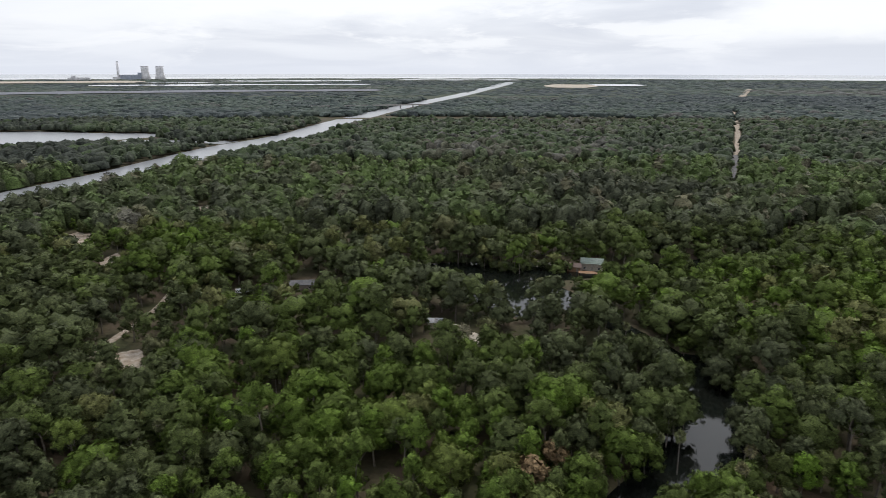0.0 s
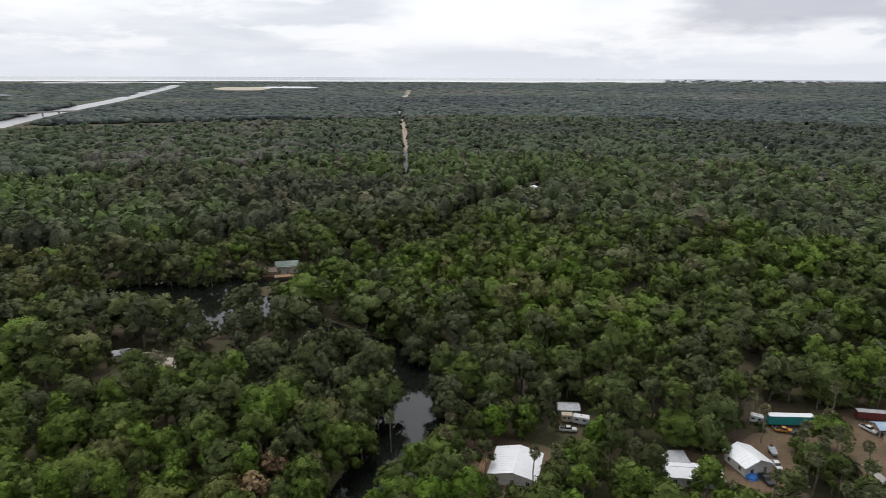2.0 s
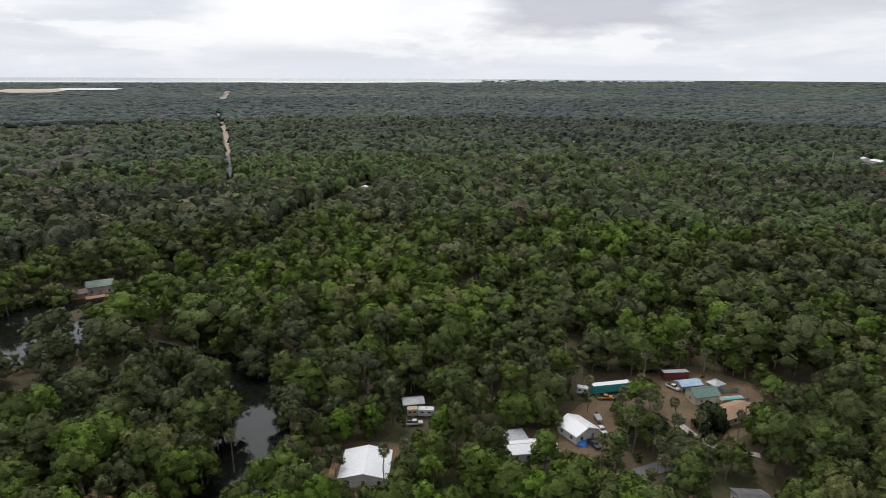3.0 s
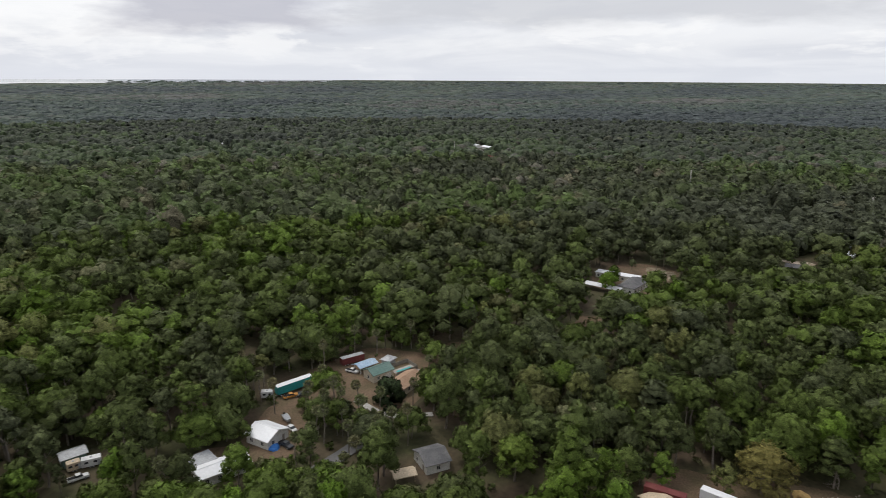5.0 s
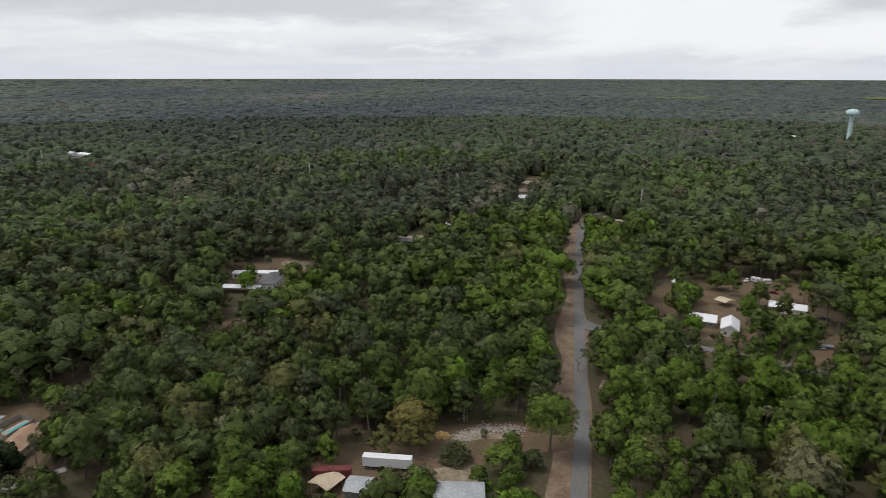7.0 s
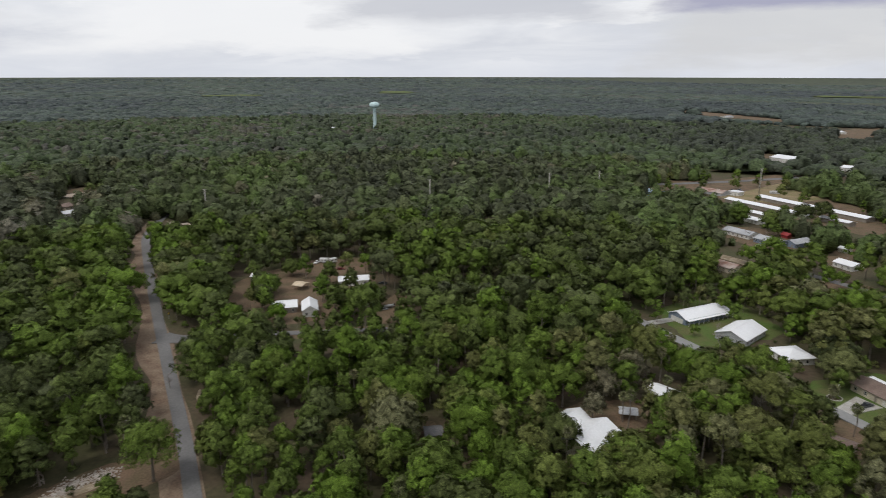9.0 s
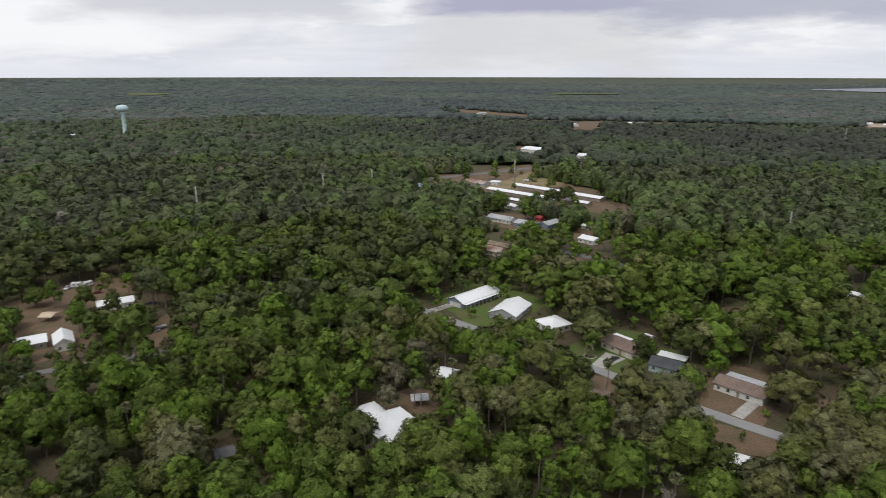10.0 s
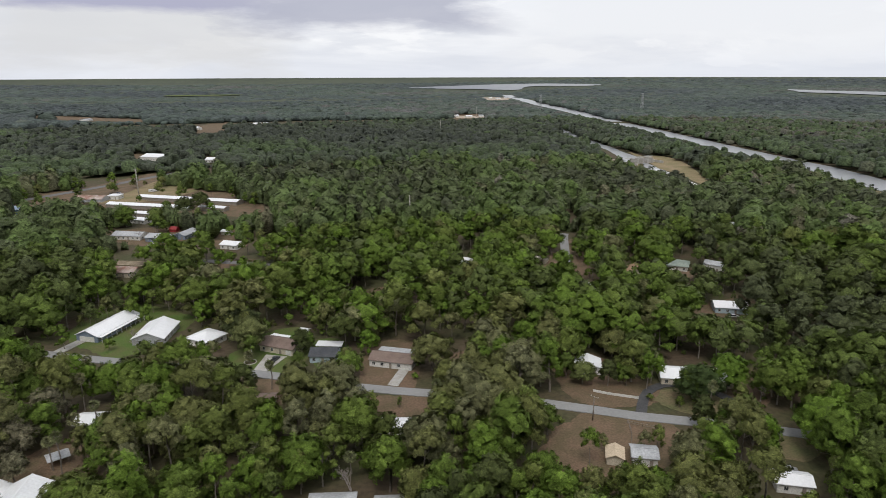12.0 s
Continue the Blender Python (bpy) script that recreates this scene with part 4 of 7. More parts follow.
patch("slab", [(94, -132.5), (96.4, -132), (97, -134.4), (94.8, -135)], M_SAND, "small pale concrete slab", "slab", 0.08, 0.2)
patch("yard", [(47, -389), (17, -399), (14, -377), (43, -367)], M_DIRT, DIRT, "yard", 0.03)
patch("yard", [(-63, -232), (-72, -234), (-71, -225), (-62, -223)], M_DIRT, DIRT, "yard", 0.03)
patch("yard", [(-36, -322), (-55, -324), (-53, -308), (-36, -304)], M_DIRT, DIRT, "yard", 0.03)
patch("yard", [(-173, -359), (-186, -361), (-174, -334), (-161, -330)], M_DIRT, DIRT, "yard", 0.03)
patch("yard", [(-217, -312), (-232, -313), (-222, -295), (-206, -293)], M_DIRT, DIRT, "yard", 0.03)
patch("clearing", [(355, 504), (398, 536), (351, 472), (337, 474)], M_DIRT, "brown clearing beside a creek", "clearing", 0.04)

# ---- houses ----
SITES = []      # footprints that the trees keep off and don't hide from the camera


def roof_gable(w, d, eave, high, over=0.5, thick=0.16):
    """Two slopes with the ridge along x."""
    y, z = d / 2 + over, eave - over * high / (d / 2)
    return prism([(-y, z), (0, eave + high), (y, z), (y, z + thick), (0, eave + high + thick * 1.15), (-y, z + thick)], -w / 2 - over, w / 2 + over)


def roof_hip(w, d, eave, high, over=0.6):
    bm = bmesh.new()
    x, y, r = w / 2 + over, d / 2 + over, max(0.1, (w - d) / 2)
    low = [bm.verts.new((sx * x, sy * y, eave - 0.12)) for sx, sy in ((-1, -1), (1, -1), (1, 1), (-1, 1))]
    rim = [bm.verts.new((v.co.x, v.co.y, eave + 0.06)) for v in low]
    a, b = bm.verts.new((-r, 0, eave + high)), bm.verts.new((r, 0, eave + high))
    bm.faces.new(low[::-1])
    for i in range(4):
        bm.faces.new((low[i], low[(i + 1) % 4], rim[(i + 1) % 4], rim[i]))
    for f in ((rim[0], rim[1], b, a), (rim[1], rim[2], b), (rim[2], rim[3], a, b), (rim[3], rim[0], a)):
        bm.faces.new(f)
    return bm


def turned(bm, angle):
    bmesh.ops.rotate(bm, verts=bm.verts, matrix=Matrix.Rotation(radians(angle), 3, "Z"))
    return bm


def house(x, y, yaw, w, d, eave, roof="gable", roofing=None, siding=None, label="", high=None, across=False, windows=True,
          garage=False, posts=False, ribs=False, category="house", name="house", porch=False, group="", hidden=False):
    """A building with its front along -y. across: the ridge runs from front to back. posts: an open carport."""
    ob = thing(name, x, y, yaw, label, category, group)
    SITES.append((x, y, 0.2 * max(w, d) if hidden else min(0.5 * max(w, d) + 1, 12)))
    a, b = (d, w) if across else (w, d)
    high = high or b * 0.2
    turn = 90 if across else 0
    if posts:
        for sx in (-1, 1):
            n = max(2, int(d / 3.5) + 1)
            for k in range(n):
                px, py = sx * (w / 2 - 0.15), -d / 2 + 0.15 + (d - 0.3) * k / (n - 1)
                part("post", solid((px - 0.07, py - 0.07, 0, px + 0.07, py + 0.07, eave)), siding, ob)
    elif roof == "gable":
        o = [(-b / 2, 0), (b / 2, 0), (b / 2, eave), (0, eave + high - 0.02), (-b / 2, eave)]
        bm = prism(o, -a / 2, a / 2)
        part("wall", turned(bm, 90 + turn), siding, ob)
    else:
        part("wall", solid((-w / 2, -d / 2, 0, w / 2, d / 2, eave)), siding, ob)
    if roof == "gable":
        top = part("roof", turned(roof_gable(a, b, eave, high), 90 + turn), roofing, ob)
        if ribs:
            n = max(4, int(a / 1.1))
            for side in (-1, 1):
                bm = bmesh.new()
                for k in range(n + 1):
                    px = -a / 2 - 0.4 + (a + 0.8) * k / n
                    y0, z0 = side * (b / 2 + 0.45), eave - 0.45 * high / (b / 2) + 0.2
                    rods(bm, ((px, y0, z0), (px, side * 0.1, eave + high + 0.16)), r=0.03)
                part("roof_seam", turned(bm, turn), roofing, top)
            part("ridge_cap", turned(solid((-a / 2 - 0.45, -0.22, eave + high + 0.13, a / 2 + 0.45, 0.22, eave + high + 0.24)), turn), roofing, top)
    elif roof == "hip":
        bm = roof_hip(a, b, eave, high)
        part("roof", turned(bm, turn), roofing, ob)
    else:
        part("roof", solid((-w / 2 - 0.4, -d / 2 - 0.4, eave, w / 2 + 0.4, d / 2 + 0.4, eave + 0.22)), roofing, ob)
    if windows and not posts:
        n = max(1, int(w / 3.4))
        for k in range(n):
            px = -w / 2 + w * (k + 0.5) / n
            if garage and k == n - 1:
                gd = part("garage_door", solid((px - 1.3, -d / 2 - 0.06, 0, px + 1.3, -d / 2 - 0.003, 2.2)), M_WALL, ob, "white garage door")
                for r in range(1, 4):
                    part("groove", solid((px - 1.28, -d / 2 - 0.075, r * 0.55 - 0.02, px + 1.28, -d / 2 - 0.062, r * 0.55 + 0.02)), M_GREY_METAL, gd)
            elif k == n // 2 and n > 1:
                dr = part("door", solid((px - 0.5, -d / 2 - 0.06, 0.1, px + 0.5, -d / 2 - 0.003, 2.15)), M_GREYWOOD, ob)
                part("handle", solid((px + 0.36, -d / 2 - 0.1, 1.0, px + 0.42, -d / 2 - 0.062, 1.12)), M_STEEL, dr)
            else:
                window(ob, px, -d / 2, 0)
        m = max(1, int(d / 4.5))
        for s in (-1, 1):
            for k in range(m):
                window(ob, -d / 2 + d * (k + 0.5) / m, -w / 2, 90 * s)
    if porch:
        pr = part("porch_roof", solid((-w / 2, -d / 2 - 2.2, eave - 0.35, w / 2, -d / 2 - 0.5, eave - 0.25)), roofing, ob)
        for k in range(int(w / 3) + 1):
            px = -w / 2 + 0.2 + (w - 0.4) * k / int(w / 3)
            part("porch_post", solid((px - 0.08, -d / 2 - 2.1, 0, px + 0.08, -d / 2 - 1.94, eave - 0.35)), M_WALL, pr)
    return ob


def window(ob, px, face, turn):
    """A framed window on the wall at y = face, turned about the house's middle."""
    z0, z1, hw = 0.95, 2.15, 0.6
    bars = ((px - hw, z0 - 0.08, px + hw, z0), (px - hw, z1, px + hw, z1 + 0.08), (px - hw, z0, px - hw + 0.08, z1), (px + hw - 0.08, z0, px + hw, z1), (px - 0.03, z0, px + 0.03, z1))
    fr = part("window", turned(solid(*[(a, face - 0.07, b, c, face - 0.003, d) for a, b, c, d in bars]), turn), M_WALL, ob)
    part("pane", turned(solid((px - hw + 0.08, face - 0.035, z0, px + hw - 0.08, face - 0.004, z1)), turn), M_GLASS, fr)


WM = M_WHITE_METAL
house(93.7, 133.6, 317, 13.0, 13.5, 3, "gable", WM, M_WALL, "white house with a broad white metal roof", 1.5, across=True, ribs=True)
house(135.8, 108.1, 326, 14.3, 6.9, 3, "gable", WM, M_WALL, "low white house with a white metal roof", 1.0, ribs=True)
house(136.3, 115.2, 331, 6.4, 6.0, 3, "flat", M_GREY_METAL, M_WALL, "flat-roofed grey annexe behind a white house")
house(155.6, 105.7, 348, 9.0, 9.0, 3, "gable", WM, M_WALL, "small white house with a white gabled roof", 1.8, across=True, ribs=True)
house(127.5, 153.2, 329, 6.5, 4.7, 3, "gable", M_GREY_METAL, M_GREEN_METAL, "green shed with a grey roof", 0.8, category="shed", name="shed")
house(206.6, 89.9, 329, 9.1, 6.4, 3.2, "gable", M_GREEN_METAL, M_CREAM, "cream workshop with a green metal roof", 1.5, garage=True, ribs=True)
house(210.9, 97.2, 330, 7.8, 4.4, 2.6, "gable", M_BLUE_METAL, M_WALL, "carport with a pale blue curved metal roof", 0.8, posts=True, category="carport", name="carport")
house(218.0, 90.4, 257, 3.6, 4.2, 2.6, "hip", M_GREY_METAL, M_GREY_METAL, "small grey round-topped shed", 1.0, windows=False, category="shed", name="shed")
house(201.3, 77.7, 345, 14, 7.4, 3, "gable", M_TAN_ROOF, M_CREAM, "bungalow with a tan shingle roof beside a pool", 1.5)
house(158.9, 52.8, 223, 9.1, 7.4, 3, "gable", M_GREY_ROOF, M_WALL, "house with a worn dark grey roof", 1.7, across=True)
house(148.6, 57.7, 218, 3.6, 5.8, 2.7, "gable", M_TAN, M_TAN, "small tan metal carport among palms", 0.7, across=True, posts=True, category="carport", name="carport")
house(157.6, -10.1, 222, 6.2, 6.5, 2.8, "gable", M_TAN, M_TAN, "open carport with a tan metal roof", 0.8, across=True, posts=True, category="carport", name="carport")
house(153.6, -18.3, 246, 6.0, 6.4, 2.6, "gable", M_GREY_METAL, M_GREY_METAL, "carport shed with a grey metal roof", 0.8, category="shed", name="shed", windows=False)
house(141.0, -43.0, 253, 12.5, 11.5, 3.0, "hip", M_GREY_METAL, M_WALL, "house with a pale grey metal roof beside a yard", 2.0)
LONG = house(75.1, -297.6, 242, 27.2, 10.5, 3, "gable", WM, M_BLUEGREY, "long blue-grey house with a white metal roof", 2.1, garage=True, ribs=True, porch=True)
part("garage_door", solid((-13.68, -3.6, 0, -13.603, 3.6, 2.4)), M_WALL, LONG, "white garage door")
house(53.9, -284.3, 258, 19, 13, 3, "gable", WM, M_GREY_METAL, "barn house with a white metal roof on a lawn", 2.5, ribs=True)
house(32.2, -272.3, 136, 11.2, 11.3, 3, "hip", WM, M_WALL, "white house with a white hipped metal roof", 2.0)
house(1.3, -256.3, 145, 15.5, 9.5, 3, "gable", M_BROWN_ROOF, M_CREAM, "brown-roofed bungalow with a long drive", 1.8, garage=True)
house(2.3, -263.5, 145, 8, 3.5, 2.7, "flat", WM, M_WALL, "white flat patio roof behind a bungalow", posts=True, category="patio roof", name="patio_cover")
house(-14.9, -242.3, 162, 10.5, 8.5, 3, "gable", M_DARK_ROOF, M_PALEBLUE, "pale blue bungalow with a dark shingle roof", 1.8)
house(-17.5, -250.5, 162, 10, 4.5, 2.7, "flat", WM, M_WALL, "white flat patio roof behind a bungalow", posts=True, category="patio roof", name="patio_cover")
house(-40.4, -230.4, 151, 17, 8.5, 3, "gable", M_BROWN_ROOF, M_WALL, "white bungalow with a grey-brown roof", 1.7, garage=True)
house(-43.0, -236.6, 151, 14, 3.4, 2.8, "flat", M_GREY_METAL, M_WALL, "grey flat patio roof behind a bungalow", posts=True, category="patio roof", name="patio_cover")
house(-31.0, -182.4, 162, 11.3, 5.5, 2.8, "gable", WM, M_WALL, "low mobile home with a white roof", 0.7, ribs=True)
house(12.0, -210.4, 171, 14.5, 7.0, 2.6, "gable", M_BROWN_ROOF, M_CREAM, "low house with a grey-brown roof among trees", 1.2, hidden=True)
house(-8.4, -270.0, 145, 3.0, 3.0, 2.2, "gable", WM, M_WALL, "small white garden shed", 0.6, windows=False, category="shed", name="shed")
house(-111.2, -206.1, 156, 9.3, 8.5, 3, "gable", WM, M_WALL, "small house with a white metal roof", 1.6, across=True, ribs=True)
house(-121.0, -203.2, 165, 4.5, 5.0, 2.4, "gable", M_BROWN_ROOF, M_GREYWOOD, "small brown wooden shed", 0.8, windows=False, category="shed", name="shed")
house(-144.8, -187.5, 157, 25.0, 10, 3, "gable", WM, M_CREAM, "wide house with a white roof behind tall oaks", 1.8, ribs=True)
house(-91.1, -149.2, 152, 4.6, 6.0, 2.6, "gable", M_TAN, M_CREAM, "tan metal garden shed", 1.0, across=True, windows=False, category="shed", name="shed")
house(-99.2, -146.9, 156, 7, 6.5, 3, "gable", M_GREY_METAL, M_WALL, "small white house with a grey metal roof", 1.0, ribs=True)
house(-131.3, -125.1, 154, 9.0, 6.3, 3, "gable", WM, M_WALL, "house with a white metal roof under trees", 1.2, ribs=True)
house(-8.6, -147.0, 168, 11.5, 7, 3, "hip", M_GREY_METAL, M_WALL, "house with a pale grey hipped roof under trees", 1.5)
house(-23.2, -143.0, 168, 7.5, 6, 2.8, "gable", M_GREY_METAL, M_WALL, "small outbuilding with a grey metal roof", 1.1, ribs=True, category="outbuilding", name="outbuilding")
house(-192.9, -309.6, 150, 9.5, 12, 3, "gable", M_TAN_ROOF, M_CREAM, "bungalow with a tan gabled roof", 2.2, across=True, garage=True)
house(-223.8, -314.5, 141, 11.3, 13, 3, "hip", M_SAGE_ROOF, M_WALL, "house with a pale green hipped roof", 2.2)
house(-206.0, -247.0, 155, 14.5, 10.0, 3, "gable", WM, M_PALEBLUE, "pale blue house with a white roof", 1.6)
house(-108.1, -351.4, 139, 9.0, 11.0, 3, "gable", WM, M_WALL, "small house with a white metal roof", 1.5)
house(-156.4, -293.6, 152, 12, 5.5, 2.5, "flat", WM, M_CREAM, "long low cream mobile home")
house(-151.5, -347.7, 141, 9, 7, 2.6, "gable", M_CREAM, M_CREAM, "small cream mobile home", 0.8)
house(-316.6, -392.0, 165, 14.7, 13, 3, "hip", M_GREY_METAL, M_WALL, "grey-roofed house under bare trees", 2)
BARNS = "long open sheds"
house(73.7, -606, 150, 101, 11.0, 3.2, "gable", WM, M_GREYWOOD, "very long low shed with a white metal roof", 1.2, windows=False, category="shed", name="long_shed", group=BARNS)
house(102.9, -583, 152, 78, 10.0, 3.2, "gable", WM, M_GREYWOOD, "very long low shed with a white metal roof", 1.2, windows=False, category="shed", name="long_shed", group=BARNS)
house(50, -560.2, 150, 24, 8.0, 3.2, "gable", WM, M_GREYWOOD, "low shed with a white metal roof", 1.0, windows=False, category="shed", name="long_shed", group=BARNS)
house(105.2, -553.5, 152, 30, 8, 3, "gable", WM, M_GREYWOOD, "low shed with a white metal roof", 1.0, windows=False, category="shed", name="long_shed", group=BARNS)
house(100.6, -527, 147, 14, 8, 3, "gable", WM, M_WALL, "white farm building beside long sheds", 1.2)
house(98.8, -476.5, 156, 21.2, 11, 3, "gable", M_GREY_METAL, M_WALL, "bungalow with a plain grey roof", 1.8)
house(76.8, -463.7, 152, 18, 11, 3, "gable", M_GREY_METAL, M_BLUEGREY, "blue-grey bungalow with a grey roof", 1.8, garage=True)
house(62, -470, 152, 9, 16, 3, "gable", M_GREY_METAL, M_BLUEGREY, "grey-roofed wing of a bungalow", 1.8, across=True)
house(71.9, -489, 150, 5, 4, 2.3, "gable", M_RED, M_RED, "small red barn-like shed", 1.4, windows=False, category="shed", name="shed")
house(158.9, -634, 164, 24, 15, 2.8, "gable", M_RUST, M_GREY_METAL, "workshop with a large rusty metal roof", 2, windows=False)
house(141, -640, 164, 10, 10, 3.5, "flat", WM, M_WALL, "white flat-roofed extension of a workshop")
house(202.5, -592, 156, 20, 14, 4, "gable", M_BLUE_METAL, M_BLUE, "shop with a pale roof and bright blue front", 1.6)
house(142.0, -925, 150, 44, 26, 5, "gable", WM, M_WALL, "large white hall among trees", 3)
house(120, -905, 150, 22, 16, 4, "gable", WM, M_WALL, "white hall among tall trees", 2)
house(74.3, -885, 164, 14, 18, 4, "gable", WM, M_WALL, "white house among dense trees", 2)
house(84.7, -385.4, 156, 15, 11, 3, "gable", M_RUST, M_CREAM, "bungalow with a rust-brown roof", 1.8)
house(29.2, -431.2, 148, 12, 10, 3, "gable", WM, M_WALL, "small house with a white metal roof", 1.5)
house(34.9, -470.4, 150, 6, 5, 2.6, "gable", WM, M_WALL, "small white metal shed", 0.9, windows=False, category="shed", name="shed")
house(236.2, -187.6, 230, 11.0, 9.0, 3, "gable", WM, M_GREYWOOD, "open barn with a white metal roof", 1.8, ribs=True)
house(224.6, -192.9, 230, 6.8, 13.0, 3.5, "gable", WM, M_WALL, "tall white garage with a gabled roof", 2.0, across=True, garage=True, ribs=True)
house(255.1, -213.9, 195, 5.5, 6.5, 2.6, "gable", M_TAN, M_GREYWOOD, "small open carport with a pale roof", 0.8, posts=True, category="carport", name="carport")
house(239.1, -236.9, 227, 15.6, 9, 3, "gable", WM, M_WALL, "mobile home with a white roof", 1.2)
house(285.5, -210.4, 207, 6.3, 6.5, 2.6, "gable", WM, M_CREAM, "small shed with a white roof", 0.8, windows=False, category="shed", name="shed")
house(69.4, -166.5, 262, 16.5, 12.0, 3.4, "gable", WM, M_CREAM, "tall cream house with a broad white metal roof", 2.9, ribs=True)
house(78.8, -172.5, 262, 9.0, 9.6, 3.0, "gable", WM, M_CREAM, "wing with a white metal roof beside a cream house", 2.4, ribs=True)
house(66.8, -190.1, 205, 5.1, 4.2, 2.5, "gable", M_GREY_METAL, M_GREYWOOD, "open grey shed under palms", 0.7, posts=True, category="carport", name="carport")
house(62.0, -209.8, 170, 8, 7.4, 3, "gable", WM, M_WALL, "house with a pale metal roof under oaks", 1.4)
house(110.5, -141.5, 225, 5, 5, 2.6, "gable", M_GREY_ROOF, M_GREYWOOD, "small shed with a grey roof", 0.9, windows=False, category="shed", name="shed")
house(346.1, 1.2, 338, 19.5, 9.0, 3.5, "hip", M_GREY_ROOF, M_WALL, "white house with a grey hipped roof", 2.2, garage=True)
house(362, 10, 255, 24, 5.5, 3, "flat", WM, M_WALL, "long white flat-roofed wing")
house(338, 17, 249, 20, 5.5, 2.8, "flat", WM, M_GREYWOOD, "long open shed with a white roof", posts=True, category="carport", name="carport")
house(-73.5, 320.2, 7, 12.5, 7, 3, "gable", M_GREY_ROOF, M_GREYWOOD, "grey cabin almost hidden by trees", 1.4, hidden=True)
house(85.0, 354.0, 347, 12, 6.5, 5.0, "gable", M_SAGE_ROOF, M_CREAM, "two-storey house with a grey-green roof above a spring", 1.6, porch=True)
house(74.5, 352.0, 347, 7.5, 6, 3.0, "gable", M_BROWN_ROOF, M_WOOD, "brown wooden lodge beside a spring", 1.4)
house(-3.4, 268.3, 0, 6.4, 4.6, 3, "gable", M_GREY_METAL, M_CREAM, "small park building with a pale roof", 0.9, hidden=True)
house(10.2, 252.7, 308, 20.1, 6.3, 3, "gable", M_CREAM, M_GREYWOOD, "long pale park building under oaks", 1.0, hidden=True)
house(-98.7, 307.9, 0, 8.4, 5, 3, "gable", M_GREY_METAL, M_GREYWOOD, "small cabin in the woods", 0.9, hidden=True)
for hx, hy, hyaw, hw, hd in ((987.6, 236, 228, 26, 12), (1010, 262, 228, 18, 10), (534.5, -217.4, 268, 12, 10),
                             (885, 640, 40, 22, 12), (1236, 476, 60, 30, 14), (525, 890, 20, 10, 8), (-832, 1608, 0, 26, 14), (-723, 1566, 10, 20, 10), (-690, 1560, 10, 20, 10),
                             (1952, 1384, 30, 50, 18), (1554, -379, 80, 40, 16)):
    house(hx, hy, hyaw, hw, hd, 4, "gable", WM, M_WALL, "white-roofed house among woods", 1.6, windows=hw < 13)
for hx, hy, hyaw in ((410.8, -87.9, 256), (418, -70, 240), (402, -98, 230)):
    house(hx, hy, hyaw, 8.5, 6, 3, "gable", M_GREY_ROOF, M_GREYWOOD, "small grey-roofed house among woods", 1.2, hidden=True)
house(570, -236, 281, 14, 12, 3, "hip", M_BROWN_ROOF, M_CREAM, "house with a brown hipped roof", 2.2)
house(476.6, -134, 254, 10, 9, 3, "gable", M_DARK_ROOF, M_GREYWOOD, "dark-roofed house among trees", 1.6)
house(834.9, 195.9, 230, 10, 8, 5, "gable", M_RED, M_CREAM, "house with a red roof in the woods", 4)

house(368, 514, 40, 7, 6, 3.4, "gable", WM, M_WALL, "small white cabin in a clearing beside a creek", 1.2)
for hx, hy, hyaw, hw in ((1157, 447, 0, 16), (1813, 1311, 47, 26), (833, 610, 94, 16), (1499, -356, 141, 26), (1014, -794, 188, 16), (449, -1645, 235, 26), (447, -126, 16, 10), (421, -1725, 63, 26), (141, -1423, 110, 16), (1724, 1510, 157, 26), (1955, 1070, 251, 26), (508, 861, 345, 16), (-241, -305, 126, 10)):
    house(hx, hy, hyaw, hw, hw * 0.55, 4, "gable", WM if hyaw % 3 else M_GREY_METAL, M_WALL, "pale-roofed house among the woods", 1.6, windows=hw < 20)
# open water of the spring
SITES += [(0, 352, 10), (12, 350, 12), (24, 340, 12), (34, 330, 11), (37, 316, 8), (37, 304, 6), (36, 294, 5), (50, 343, 7)]


def hamlet(x, y, wide, deep, count, sand=M_PALE):
    """A far clearing with a few pale roofs, which lies across the line of sight."""
    r = math.hypot(x, y)
    across, along = Vector((-y / r, x / r)), Vector((x / r, y / r))
    rim = [Vector((x, y)) + across * a * wide / 2 + along * b * deep / 2 for a, b in ((-1, -0.6), (-0.3, -1), (0.6, -0.8), (1, 0.2), (0.3, 0.9), (-0.7, 0.7))]
    rim = [(v.x, v.y) for v in rim]
    patch("clearing", rim, sand, "pale sandy clearing with houses among far woods", "clearing", 0.05, 0.6)
    open_ground(*rim)
    for k in range(count):
        v = Vector((x, y)) + across * wide * ((k + 0.5) / count - 0.5) * 0.8 + along * deep * (0.1 - 0.25 * (k % 2))
        house(v.x, v.y, math.degrees(math.atan2(across.y, across.x)) + 25 * (k % 3), 12 + 5 * (k % 2), 9, 3.4, "gable", WM if k % 3 else M_GREY_METAL, M_WALL,
              "pale-roofed house in a far clearing", 1.8, windows=False)


for spot in ((1236, -924, 60, 40, 1), (971, -910, 60, 50, 3), (803, -143, 40, 20, 1), (768, -609, 14, 44, 0), (549, -372, 60, 16, 1), (670, -395, 16, 12, 1), (2399, 595, 200, 60, 1),
             (1849, 1637, 120, 70, 3), (903, -118, 30, 16, 1), (1280, 1836, 60, 40, 1), (-478, -1621, 160, 80, 4), (-510, 1414, 90, 30, 0), (18, -1515, 50, 30, 2), (-850, -2450, 150, 250, 4),
             (623, -283, 70, 26, 0), (431, -95, 20, 8, 0)):
    hamlet(*spot)
